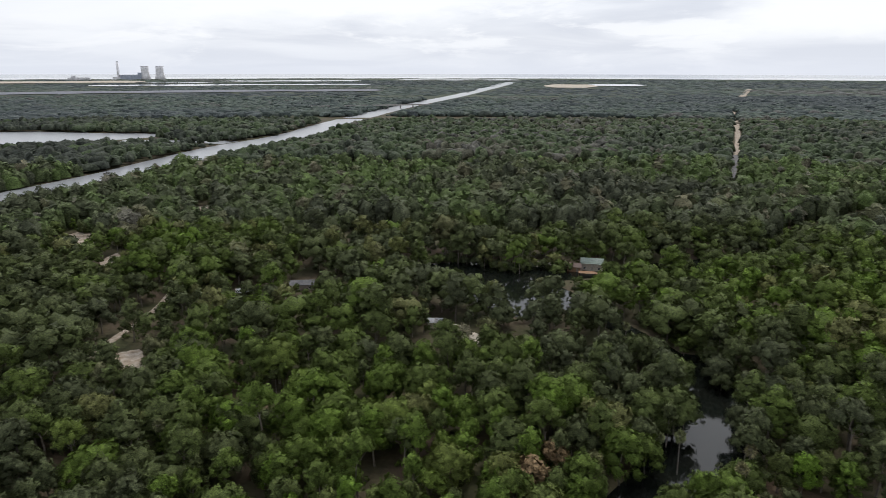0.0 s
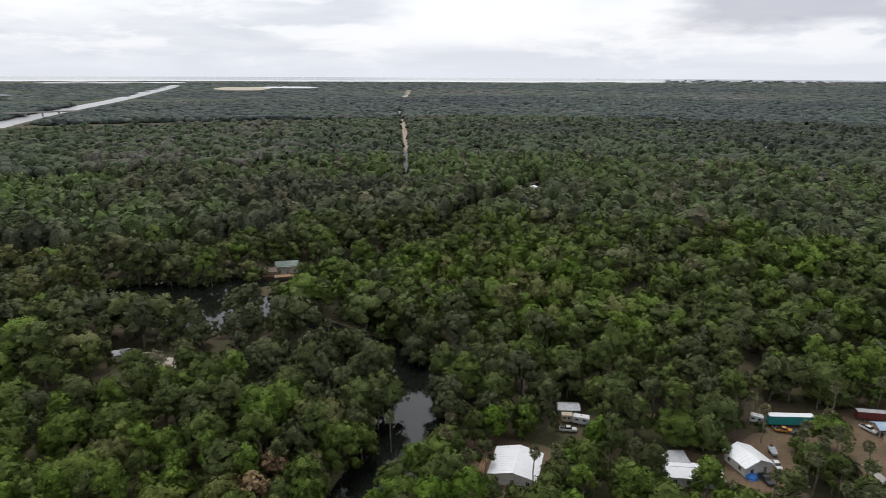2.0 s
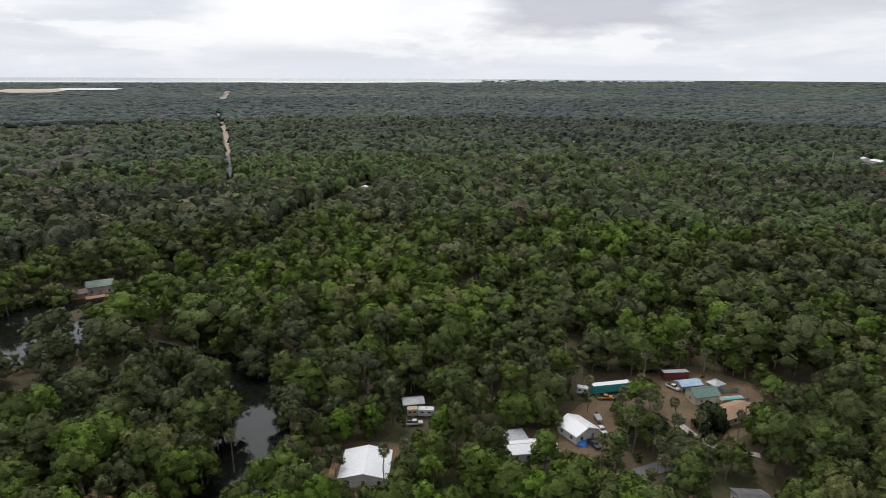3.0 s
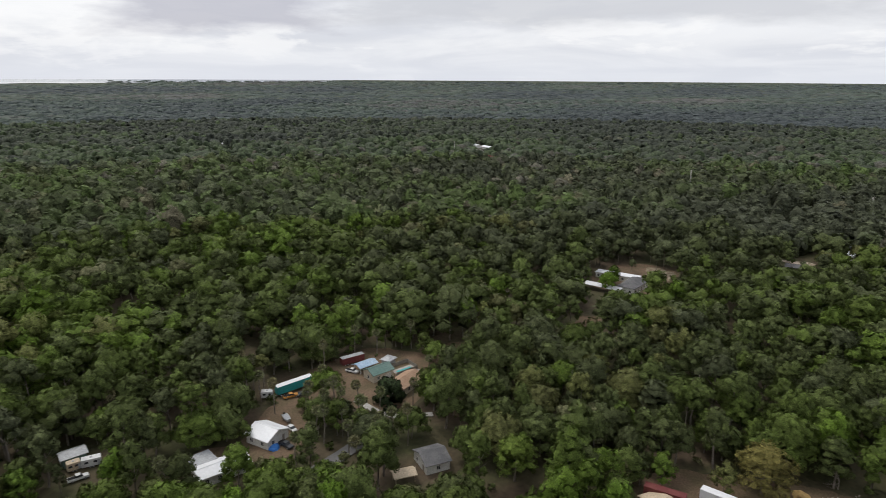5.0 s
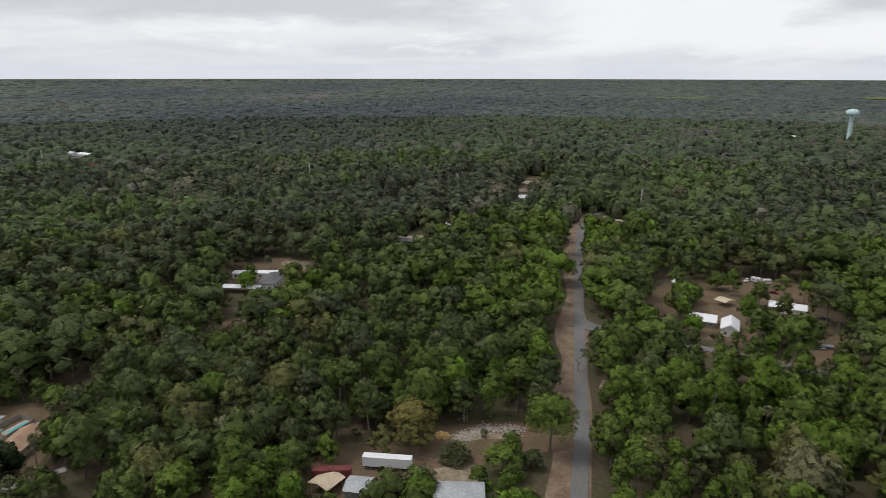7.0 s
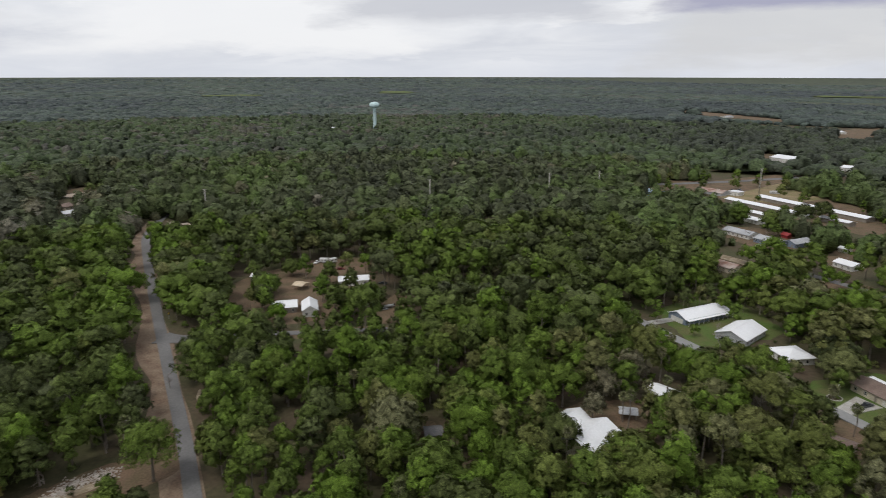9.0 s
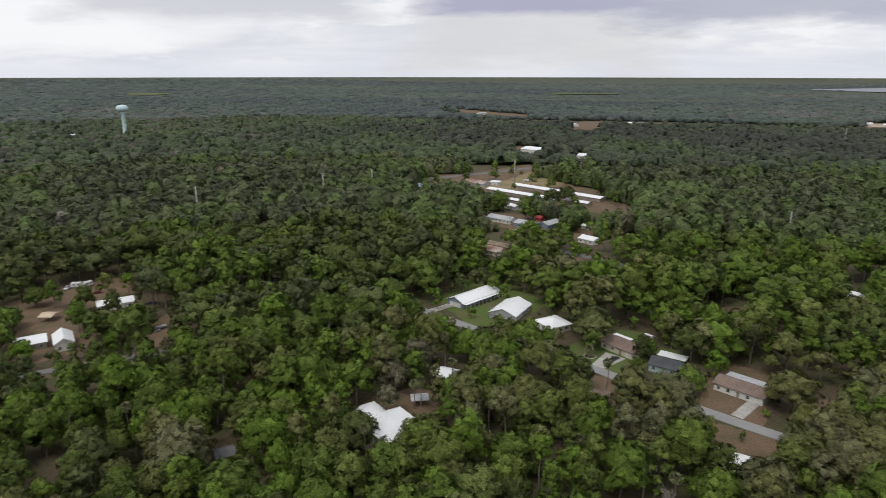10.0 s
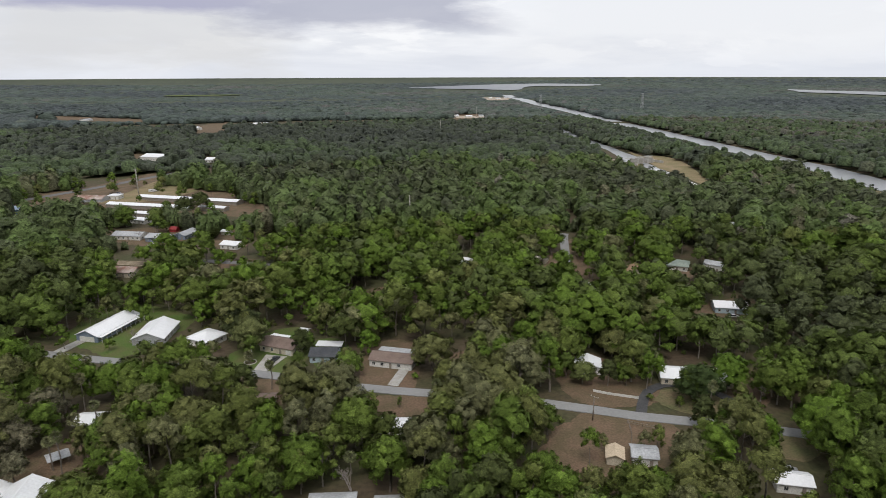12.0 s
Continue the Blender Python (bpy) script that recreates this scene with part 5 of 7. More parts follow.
# the bare ground at the road's bend, and the foot of the water tower
SITES += [(440, -256, 9), (426, -262, 9), (411, -281, 7), (913, -981, 22), (600, -248, 10), (247, -137, 6), (-27, -181, 5), (-35, -184, 5),
          (87, 349, 8), (80, 343, 7), (74, 346, 6), (-3.4, 268.3, 4), (6, 256, 4), (13, 249, 4)]
# parked vehicles and trailers that the trees leave in the camera's view as well
SITES += [(187, 114.4, 6), (162.6, -27.9, 6), (159.5, -22.5, 5), (165, -33, 5), (160.9, -12, 5), (214.8, 104.6, 5), (127.6, 146.4, 4), (121, 144.6, 3), (182, 112.9, 3), (207, 100.9, 4), (153.8, 98.1, 3),
          (162.9, 101.5, 3), (167.5, 106, 3), (152, 101.3, 3), (214.9, 82, 5), (262.8, -250.3, 3), (198.8, -216.1, 3), (347.4, -14.2, 3), (277.2, 20, 4), (-136.5, -131.6, 3),
          (4.6, -245.4, 4), (187.5, 77.6, 5), (158, 28, 6), (173.4, -37.2, 8), (166.5, -80, 6), (153, -57, 4), (160, -49, 4), (172, -62, 8)]
SITES += [(73.7 + 7 * math.cos(radians(150)) * k, -606 + 7 * math.sin(radians(150)) * k, 6) for k in range(-7, 8)]
SITES += [(102.9 + 7 * math.cos(radians(152)) * k, -583 + 7 * math.sin(radians(152)) * k, 6) for k in range(-5, 6)]
SITES += [(281, -255, 4), (277, -258, 4), (226, -245, 4), (283, -251, 4), (199, -220, 4)]

# ---- the woods ----
RNG = np.random.default_rng(7)


def inside(p, poly):
    x, y = p[:, 0], p[:, 1]
    hit = np.zeros(len(p), bool)
    for (x0, y0), (x1, y1) in zip(poly, np.roll(poly, -1, 0)):
        if y0 == y1:
            continue
        hit ^= ((y0 > y) != (y1 > y)) & (x < (x1 - x0) * (y - y0) / (y1 - y0) + x0)
    return hit


def near_line(p, line, half):
    best = np.full(len(p), 1e9)
    for a, b in zip(line, line[1:]):
        d = b - a
        k = np.clip(((p - a) @ d) / (d @ d), 0, 1)
        best = np.minimum(best, np.hypot(*(p - a - k[:, None] * d).T))
    return best < half


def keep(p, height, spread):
    """Which trees leave the yards, lanes and banks open, and don't hide them from the camera."""
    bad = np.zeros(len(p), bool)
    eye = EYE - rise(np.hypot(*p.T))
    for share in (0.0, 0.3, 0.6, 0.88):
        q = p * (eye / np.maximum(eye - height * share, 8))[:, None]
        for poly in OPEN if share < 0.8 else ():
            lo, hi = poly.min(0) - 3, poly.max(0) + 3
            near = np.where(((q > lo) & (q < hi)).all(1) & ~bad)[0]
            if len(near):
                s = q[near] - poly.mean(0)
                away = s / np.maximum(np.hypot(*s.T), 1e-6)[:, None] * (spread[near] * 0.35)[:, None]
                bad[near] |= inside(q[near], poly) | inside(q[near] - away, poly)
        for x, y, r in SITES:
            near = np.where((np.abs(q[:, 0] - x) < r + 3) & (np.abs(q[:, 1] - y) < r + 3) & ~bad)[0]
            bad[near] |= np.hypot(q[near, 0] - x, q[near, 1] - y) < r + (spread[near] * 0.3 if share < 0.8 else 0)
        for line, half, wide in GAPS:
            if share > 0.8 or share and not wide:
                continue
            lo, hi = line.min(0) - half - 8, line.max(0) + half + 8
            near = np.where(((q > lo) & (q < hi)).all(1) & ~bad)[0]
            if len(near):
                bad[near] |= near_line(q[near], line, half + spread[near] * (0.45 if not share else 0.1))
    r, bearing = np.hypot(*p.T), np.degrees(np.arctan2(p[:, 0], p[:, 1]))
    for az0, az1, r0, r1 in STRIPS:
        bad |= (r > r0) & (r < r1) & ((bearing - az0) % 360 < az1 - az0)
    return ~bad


def scatter(r0, r1, step, where="ahead"):
    """Uneven, close-set places between two distances."""
    n = int(r1 / step) + 2
    i, j = np.meshgrid(np.arange(-n, n + 1), np.arange(-n, n + 1))
    p = np.stack([(i + 0.5 * (j % 2)) * step, j * step * 0.866], -1).reshape(-1, 2).astype(float)
    p += RNG.uniform(-0.42, 0.42, p.shape) * step
    r = np.hypot(*p.T)
    bearing = np.degrees(np.arctan2(p[:, 0], p[:, 1])) % 360
    seen = (bearing > 315) | (bearing < 240)
    if where != "ahead":
        seen = ~seen | (where == "all round")
    return p[(r >= r0) & (r < r1) & seen]


def waves(p, size, seed):
    """Soft, uneven patches between -1 and 1."""
    g = np.random.default_rng(seed)
    out = np.zeros(len(p))
    for k in range(7):
        a, f = g.uniform(0, 2 * np.pi), 2 * np.pi / size * g.uniform(0.6, 1.9)
        out += np.sin((p[:, 0] * np.cos(a) + p[:, 1] * np.sin(a)) * f + g.uniform(0, 6.28))
    return out / 3.2


ICO_V = np.array([(0, 0, 1)] + [(0.894 * math.cos(k * 1.2566), 0.894 * math.sin(k * 1.2566), 0.447) for k in range(5)]
                 + [(0.894 * math.cos((k + 0.5) * 1.2566), 0.894 * math.sin((k + 0.5) * 1.2566), -0.447) for k in range(5)] + [(0, 0, -1)])
ICO_F = np.array([(0, 1 + k, 1 + (k + 1) % 5) for k in range(5)] + [(1 + k, 6 + k, 1 + (k + 1) % 5) for k in range(5)]
                 + [(1 + (k + 1) % 5, 6 + k, 6 + (k + 1) % 5) for k in range(5)] + [(11, 6 + (k + 1) % 5, 6 + k) for k in range(5)])
OCT_V = np.array([(0, 0, 1), (1, 0, 0), (0, 1, 0), (-1, 0, 0), (0, -1, 0), (0, 0, -1)], float)
OCT_F = np.array([(0, 1, 2), (0, 2, 3), (0, 3, 4), (0, 4, 1), (5, 2, 1), (5, 3, 2), (5, 4, 3), (5, 1, 4)])


def crown(seed, lobes, clumps, leaf, core, radius=4.3, bottom=4.5, top=13.0, flat=0.0, fine=1.0):
    """A broad crown: rounded boughs, each a kernel under ragged leaf clumps that are lit as one soft mass. fine: how small the boughs are."""
    g = np.random.default_rng(seed)
    cv, cf = core
    v, f, nrm, n = [], [], [], 0
    centres, sizes = [], []
    lean = g.uniform(-0.12, 0.12, 2) * radius
    for i in range(lobes):
        t, a = (i + 0.5) / lobes, i * 2.39996 + g.uniform(-0.5, 0.5)
        out = radius * 0.78 * t ** 0.55 * g.uniform(0.82, 1.12)
        z = bottom + (top - bottom) * (0.84 - (0.66 - flat) * t ** 1.5 + g.uniform(-0.09, 0.09))
        size = radius * g.uniform(0.3, 0.46) * (1.1 - 0.12 * t) * (1.35 if lobes < 8 else 1.0) * fine
        centres.append((out * math.cos(a) + lean[0] * (1 - t), out * math.sin(a) + lean[1] * (1 - t), z))
        sizes.append(size)
    centres, sizes = np.array(centres), np.array(sizes)
    middle = np.array((0, 0, bottom + (top - bottom) * 0.3))

    def outward(p, d):
        o = (p - middle) / (radius, radius, top - bottom)
        o = o / max(np.linalg.norm(o), 1e-6) * 0.55 + d * 0.6
        return o / np.linalg.norm(o)

    for c, size in zip(centres, sizes):
        rough = 1 + g.uniform(-0.16, 0.16, (len(cv), 1))
        v.append(cv * rough * size * np.array((0.8, 0.8, 0.72)) + c)
        nrm += [outward(p, d) for p, d in zip(v[-1], cv)]
        f.append(cf + n)
        n += len(cv)
    made = tries = 0
    share = sizes ** 2 / (sizes ** 2).sum()
    while made < clumps and tries < clumps * 12:
        tries += 1
        i = g.choice(lobes, p=share)
        d = g.normal(size=3)
        d /= np.linalg.norm(d)
        if d[2] < -0.5:
            continue
        c = centres[i] + d * sizes[i] * g.uniform(0.78, 1.16) * np.array((1, 1, 0.88))
        if (np.linalg.norm(c - centres, axis=1) < sizes * 0.72).any():
            continue
        face = d + g.normal(size=3) * 0.55
        face /= np.linalg.norm(face)
        soft = outward(c, d)
        if face @ soft < 0:
            face = -face
        u = np.cross(face, g.normal(size=3))
        u /= np.linalg.norm(u)
        w = np.cross(face, u)
        s = leaf * g.uniform(0.55, 1.35)
        v.append(np.array([c + (a * u * g.uniform(0.6, 1.3) + b * w * g.uniform(0.5, 1.15)) * s + face * g.uniform(-0.3, 0.2) * s
                           for a, b in ((-1, -1), (1, -1), (1, 1), (-1, 1))]))
        soft = soft + g.normal(size=3) * 0.22
        nrm += [soft / np.linalg.norm(soft)] * 4
        f.append(np.array([(0, 1, 2), (0, 2, 3)]) + n)
        n += 4
        made += 1
    f = np.concatenate(f)
    return np.concatenate(v), f, np.where(np.arange(len(f)) < lobes * len(cf), 1, 0), np.array(nrm)


def stem(height, r0, r1, sides=5, bend=0.3, seed=0, limbs=0):
    """A tapered trunk, with a few limbs that rise from it."""
    g = np.random.default_rng(seed)
    v, f = [], []

    def tube(a, b, ra, rb, sides):
        n = sum(len(x) for x in v)
        ring = np.array([(math.cos(k * 2 * math.pi / sides), math.sin(k * 2 * math.pi / sides), 0) for k in range(sides)])
        v.append(np.concatenate([ring * ra + a, ring * rb + b]))
        f.append(np.array([t for k in range(sides) for t in ((n + k, n + (k + 1) % sides, n + sides + k), (n + (k + 1) % sides, n + sides + (k + 1) % sides, n + sides + k))]))

    mid = np.array((g.uniform(-bend, bend), g.uniform(-bend, bend), height * 0.5))
    end = np.array((g.uniform(-bend, bend), g.uniform(-bend, bend), height))
    tube(np.array((0, 0, -0.3)), mid, r0, (r0 + r1) / 2, sides)
    tube(mid, end, (r0 + r1) / 2, r1, sides)
    for k in range(limbs):
        a = k * 2.4 + g.uniform(-0.3, 0.3)
        s = mid + (end - mid) * g.uniform(0, 0.7)
        tube(s, s + np.array((math.cos(a) * 2.2, math.sin(a) * 2.2, g.uniform(1.4, 2.6))), r1 * 0.9, r1 * 0.4, 3)
    return np.concatenate(v), np.concatenate(f)


def planted(shapes, p, size, tall, tone, pick=None):
    """Sets one of the shapes at each place: corners, triangles, material numbers, tones and normals of all of them together."""
    pick = RNG.integers(len(shapes), size=len(p)) if pick is None else pick
    spin = RNG.uniform(0, 2 * np.pi, len(p))
    ground = rise(np.hypot(*p.T))
    V, F, K, T, N, n = [], [], [], [], [], 0
    for s, (v, f, k, soft) in enumerate(shapes):
        w = np.where(pick == s)[0]
        if not len(w):
            continue
        c, d = np.cos(spin[w])[:, None], np.sin(spin[w])[:, None]
        x = (v[None, :, 0] * c - v[None, :, 1] * d) * size[w][:, None] + p[w, 0][:, None]
        y = (v[None, :, 0] * d + v[None, :, 1] * c) * size[w][:, None] + p[w, 1][:, None]
        z = v[None, :, 2] * tall[w][:, None] + ground[w][:, None]
        V.append(np.stack([x, y, z], -1).reshape(-1, 3))
        N.append(np.stack([soft[None, :, 0] * c - soft[None, :, 1] * d, soft[None, :, 0] * d + soft[None, :, 1] * c,
                           np.broadcast_to(soft[None, :, 2], x.shape)], -1).reshape(-1, 3))
        F.append((f[None] + (np.arange(len(w)) * len(v))[:, None, None] + n).reshape(-1, 3))
        K.append(np.tile(k, len(w)))
        T.append(np.repeat(tone[w], len(v)))
        n += len(w) * len(v)
    return np.concatenate(V), np.concatenate(F), np.concatenate(K), np.concatenate(T), np.concatenate(N)


# cloud shade, put into the leaf tones, and stands of darker and lighter kinds: where, how far they reach, and by how
# much
SHADE_AND_STANDS = ((500, -215, 330, -0.24), (125, 170, 95, -0.22), (185, 380, 120, -0.08), (-60, 280, 190, -0.07), (-20, 180, 60, 0.1), (-100, -1000, 600, 0.12), (1300, 0, 700, -0.12), (60, -460, 170, 0.2), (-190, -420, 170, -0.08), (165, -165, 85, 0.2), (330, -40, 120, 0.12), (40, -170, 90, 0.16), (-60, -170, 90, 0.14), (0, -330, 120, 0.1))


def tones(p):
    """Patches of darker and lighter woods, some with cloud shade put into their tone, trees of other kinds among them,
    and some grey with moss.
    """
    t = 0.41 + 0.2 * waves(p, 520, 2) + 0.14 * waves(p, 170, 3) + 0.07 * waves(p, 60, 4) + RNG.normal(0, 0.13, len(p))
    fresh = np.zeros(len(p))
    for x, y, reach, shift in SHADE_AND_STANDS:
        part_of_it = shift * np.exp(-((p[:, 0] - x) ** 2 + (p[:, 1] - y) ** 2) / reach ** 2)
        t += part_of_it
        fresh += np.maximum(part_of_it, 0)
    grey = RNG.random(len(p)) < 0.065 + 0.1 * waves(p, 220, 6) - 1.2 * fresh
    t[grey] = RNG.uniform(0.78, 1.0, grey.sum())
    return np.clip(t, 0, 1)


def with_trunk(c, t):
    (v, f, k, soft), (a, b) = c, t
    out = a * (1, 1, 0) + (0, 0, 1e-3)
    out = out / np.linalg.norm(out, axis=1)[:, None]
    return np.concatenate([v, a]), np.concatenate([f, b + len(v)]), np.concatenate([k, np.full(len(b), 2)]), np.concatenate([soft, out])


def dome(seed, sides, radius, bottom, top, rings=2, sprays=0, leaf=1.0):
    """A far crown: a lumpy dome of uneven rings whose boughs catch the light unevenly, with a few leaf clumps that stand off it."""
    g = np.random.default_rng(seed)
    v = [(g.uniform(-0.2, 0.2) * radius, g.uniform(-0.2, 0.2) * radius, top)]
    for i in range(rings):
        lean = (i + 1) / rings
        for k in range(sides):
            a = (k + g.uniform(-0.3, 0.3) + 0.5 * i) * 2 * math.pi / sides
            r = radius * math.sin(lean * 1.571) * g.uniform(0.84, 1.16)
            v.append((r * math.cos(a), r * math.sin(a), bottom + (top - bottom) * min(1, max(0, 1 - lean ** 2.0 + g.uniform(-0.1, 0.08)))))
    f = []
    for k in range(sides):
        j = (k + 1) % sides
        f.append((0, 1 + k, 1 + j))
        for i in range(rings - 1):
            p, q = 1 + i * sides, 1 + (i + 1) * sides
            f += [(p + k, q + k, p + j), (p + j, q + k, q + j)]
    kind = [0] * len(f)
    v = np.array(v)
    soft = (v - (0, 0, bottom + (top - bottom) * 0.3)) / (radius, radius, (top - bottom) * 0.8)
    soft = soft / np.linalg.norm(soft, axis=1)[:, None] + g.normal(size=v.shape) * 0.42
    v, soft = list(v), list(soft)
    for _ in range(sprays):
        a, up = g.uniform(0, 2 * math.pi), g.uniform(0.1, 1.0)
        d = np.array((math.cos(a) * math.sqrt(1 - up * up), math.sin(a) * math.sqrt(1 - up * up), up))
        c = d * (radius, radius, (top - bottom) * 0.62) * g.uniform(0.94, 1.1) + (0, 0, bottom + (top - bottom) * 0.4)
        face = d + g.normal(size=3) * 0.3
        u = np.cross(face, g.normal(size=3))
        u /= np.linalg.norm(u)
        w = np.cross(face / np.linalg.norm(face), u)
        s = leaf * g.uniform(0.6, 1.3)
        n = len(v)
        f += [(n, n + 1, n + 2), (n, n + 2, n + 3)]
        kind += [1, 1]
        v += [c + (x * u + y * w) * s * g.uniform(0.6, 1.2) for x, y in ((-1, -1), (1, -1), (1, 1), (-1, 1))]
        soft += [d + g.normal(size=3) * 0.35] * 4
    soft = np.array(soft)
    return np.array(v), np.array(f), np.array(kind), soft / np.linalg.norm(soft, axis=1)[:, None]


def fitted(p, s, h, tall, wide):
    """Keeps the trees that don't hide the open places from the camera; one that is too tall is shrunk until it fits."""
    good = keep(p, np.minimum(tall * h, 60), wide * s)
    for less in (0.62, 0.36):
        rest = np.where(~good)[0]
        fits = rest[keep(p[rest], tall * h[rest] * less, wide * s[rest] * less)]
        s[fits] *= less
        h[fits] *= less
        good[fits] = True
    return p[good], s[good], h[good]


def woods(name, shapes, r0, r1, step, size, label, where="ahead", mats=None, even=1.0):
    p = scatter(r0, r1, step, where)
    s = size * RNG.uniform(0.62, 1.42, len(p)) * (1 + 0.14 * waves(p, 140, 9))
    h = s ** 0.6 * RNG.uniform(0.84, 1.16, len(p))
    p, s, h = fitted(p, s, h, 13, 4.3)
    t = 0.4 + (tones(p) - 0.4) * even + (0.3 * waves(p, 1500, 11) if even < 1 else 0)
    v, f, k, tone, soft = planted(shapes, p, s, h, t)
    return tagged(new(name, mesh_of(name, v, f, mats or (M_LEAF_FARTHER, M_CORE_MID, M_BARK), k, tone, True, soft)), label, "woods", kind="stuff")


# trees close by: the nearest stand singly, with a trunk and a crown of their own
KINDS = (("old oak with a wide uneven crown", dict(lobes=20, clumps=360, leaf=0.74, radius=6.4, bottom=2.0, top=13.4, flat=0.14)),
         ("broadleaf tree with a rounded green crown", dict(lobes=18, clumps=320, leaf=0.66, radius=5.2, bottom=2.2, top=14.4)),
         ("tall broadleaf tree with a high leafy crown", dict(lobes=18, clumps=320, leaf=0.64, radius=4.6, bottom=3.0, top=17.0)),
         ("pine with a high flattened crown", dict(lobes=13, clumps=250, leaf=0.6, radius=4.0, bottom=9.5, top=17.5, flat=0.25, fine=0.95)),
         ("slender tree with a narrow pointed crown", dict(lobes=15, clumps=260, leaf=0.56, radius=3.4, bottom=2.0, top=16.0)),
         ("broad oak with a low domed crown", dict(lobes=22, clumps=380, leaf=0.76, radius=6.8, bottom=1.4, top=12.2, flat=0.08)),
         ("broadleaf tree with a loose leafy crown", dict(lobes=15, clumps=320, leaf=0.68, radius=4.9, bottom=2.2, top=13.4, fine=0.92)))
SPECIES = [crown(10 + i, core=(OCT_V, OCT_F), **k) for i, (_, k) in enumerate(KINDS)]
STEMS = [stem(k["bottom"] + (k["top"] - k["bottom"]) * 0.55, 0.3, 0.1, 6, 0.5, i, 4) for i, (_, k) in enumerate(KINDS)]
CROWN_MESH = [mesh_of("crown", v, f, (M_LEAF_OWN, M_CORE_OWN), k, smooth=True, normals=soft) for v, f, k, soft in SPECIES]
STEM_MESH = [mesh_of("trunk", v, f, (M_BARK,), smooth=True) for v, f in STEMS]
CLOSE = [with_trunk(c, t) for c, t in zip(SPECIES, STEMS)]


def one_tree(x, y, k, size, tall, yaw, label=""):
    ob = thing("tree", x, y, yaw, label or KINDS[k][0], "tree", "trees of the near woods")
    ob.scale = (size, size, tall)
    for name, data in (("trunk", STEM_MESH[k]), ("crown", CROWN_MESH[k])):
        new(name, data).parent = ob
    return ob


def close_woods():
    p = scatter(116, 250, 9.3)
    s = RNG.uniform(0.7, 1.42, len(p)) * (1 + 0.1 * waves(p, 140, 9))
    h = s ** 0.6 * RNG.uniform(0.85, 1.15, len(p))
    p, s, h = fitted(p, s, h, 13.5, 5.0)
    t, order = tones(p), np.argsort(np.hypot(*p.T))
    single, rest = order[:198], order[198:]
    for i in single:
        one_tree(p[i, 0], p[i, 1], int(RNG.integers(len(KINDS))), s[i], h[i], float(RNG.uniform(0, 360)))
    v, f, k, tone, soft = planted(CLOSE, p[rest], s[rest], h[rest], t[rest])
    tagged(new("near_woods", mesh_of("near_woods", v, f, (M_LEAF, M_CORE, M_BARK), k, tone, True, soft)), "dense mixed green woods with rounded crowns", "woods", kind="stuff")


def yard_trees():
    """Trees that stand loosely inside the larger yards and clearings."""
    spots, sizes = [], []
    for poly in OPEN[2:]:
        x, y = poly.T
        area = abs((x * np.roll(y, -1) - y * np.roll(x, -1)).sum()) / 2
        far = np.hypot(*poly.mean(0))
        if area < 250 or far > 760 or (x.min() > 135 and y.min() > 25):
            continue
        lo, hi = poly.min(0), poly.max(0)
        p = RNG.uniform(lo, hi, (int((hi - lo).prod() / 42), 2))
        p = p[inside(p, poly)]
        size = RNG.uniform(0.32, 0.72, len(p)) * (1 if far < 330 else 1.4)
        ok = np.ones(len(p), bool)
        # drops trees that would hide a footprint or lane from the camera
        for share in (0.0, 0.5, 1.0):
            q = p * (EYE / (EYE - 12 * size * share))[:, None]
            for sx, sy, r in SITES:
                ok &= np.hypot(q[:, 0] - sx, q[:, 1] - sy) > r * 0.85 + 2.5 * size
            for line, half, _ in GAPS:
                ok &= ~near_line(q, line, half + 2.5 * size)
        ok &= RNG.random(len(p)) < (0.42 if far < 330 else 0.2 if far < 520 else 0.06)
        spots.append(p[ok])
        sizes.append(size[ok])
    p, s = np.concatenate(spots), np.concatenate(sizes)
    v, f, k, tone, soft = planted(MIDDLE, p, s, s ** 0.8, tones(p))
    tagged(new("yard_trees", mesh_of("yard_trees", v, f, (M_LEAF, M_CORE, M_BARK), k, tone, True, soft)), "small green trees scattered through yards and clearings", "trees", kind="stuff")


TRUNK = stem(8, 0.26, 0.14, 3, 0.3)
SHAPES = ((6.3, 2.0, 13.2), (5.2, 2.2, 14.2), (4.6, 3, 16.4), (4.0, 8.5, 17.0), (6.7, 1.4, 12.0), (5.0, 2.2, 13.4), (3.5, 2, 15.6))     # radius, foot and top of the crowns
MIDDLE = [with_trunk(crown(40 + i, 9, 105, 0.86, (OCT_V, OCT_F), radius=r, bottom=b, top=t, flat=0.1 * (i % 3), fine=1.12), TRUNK) for i, (r, b, t) in enumerate(SHAPES)]
close_woods()
yard_trees()
woods("woods", MIDDLE, 250, 450, 10.2, 1.22, "dense mixed green woods with rounded crowns")
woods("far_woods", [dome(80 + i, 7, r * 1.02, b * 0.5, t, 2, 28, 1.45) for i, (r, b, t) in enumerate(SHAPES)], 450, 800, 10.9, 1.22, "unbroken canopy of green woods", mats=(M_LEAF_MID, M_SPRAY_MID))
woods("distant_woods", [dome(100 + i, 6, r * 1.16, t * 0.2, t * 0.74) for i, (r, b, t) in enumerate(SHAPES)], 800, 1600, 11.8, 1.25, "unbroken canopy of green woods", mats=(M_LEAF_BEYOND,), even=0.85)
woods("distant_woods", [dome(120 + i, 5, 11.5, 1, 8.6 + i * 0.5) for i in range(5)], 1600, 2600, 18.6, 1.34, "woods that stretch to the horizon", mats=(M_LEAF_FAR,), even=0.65)
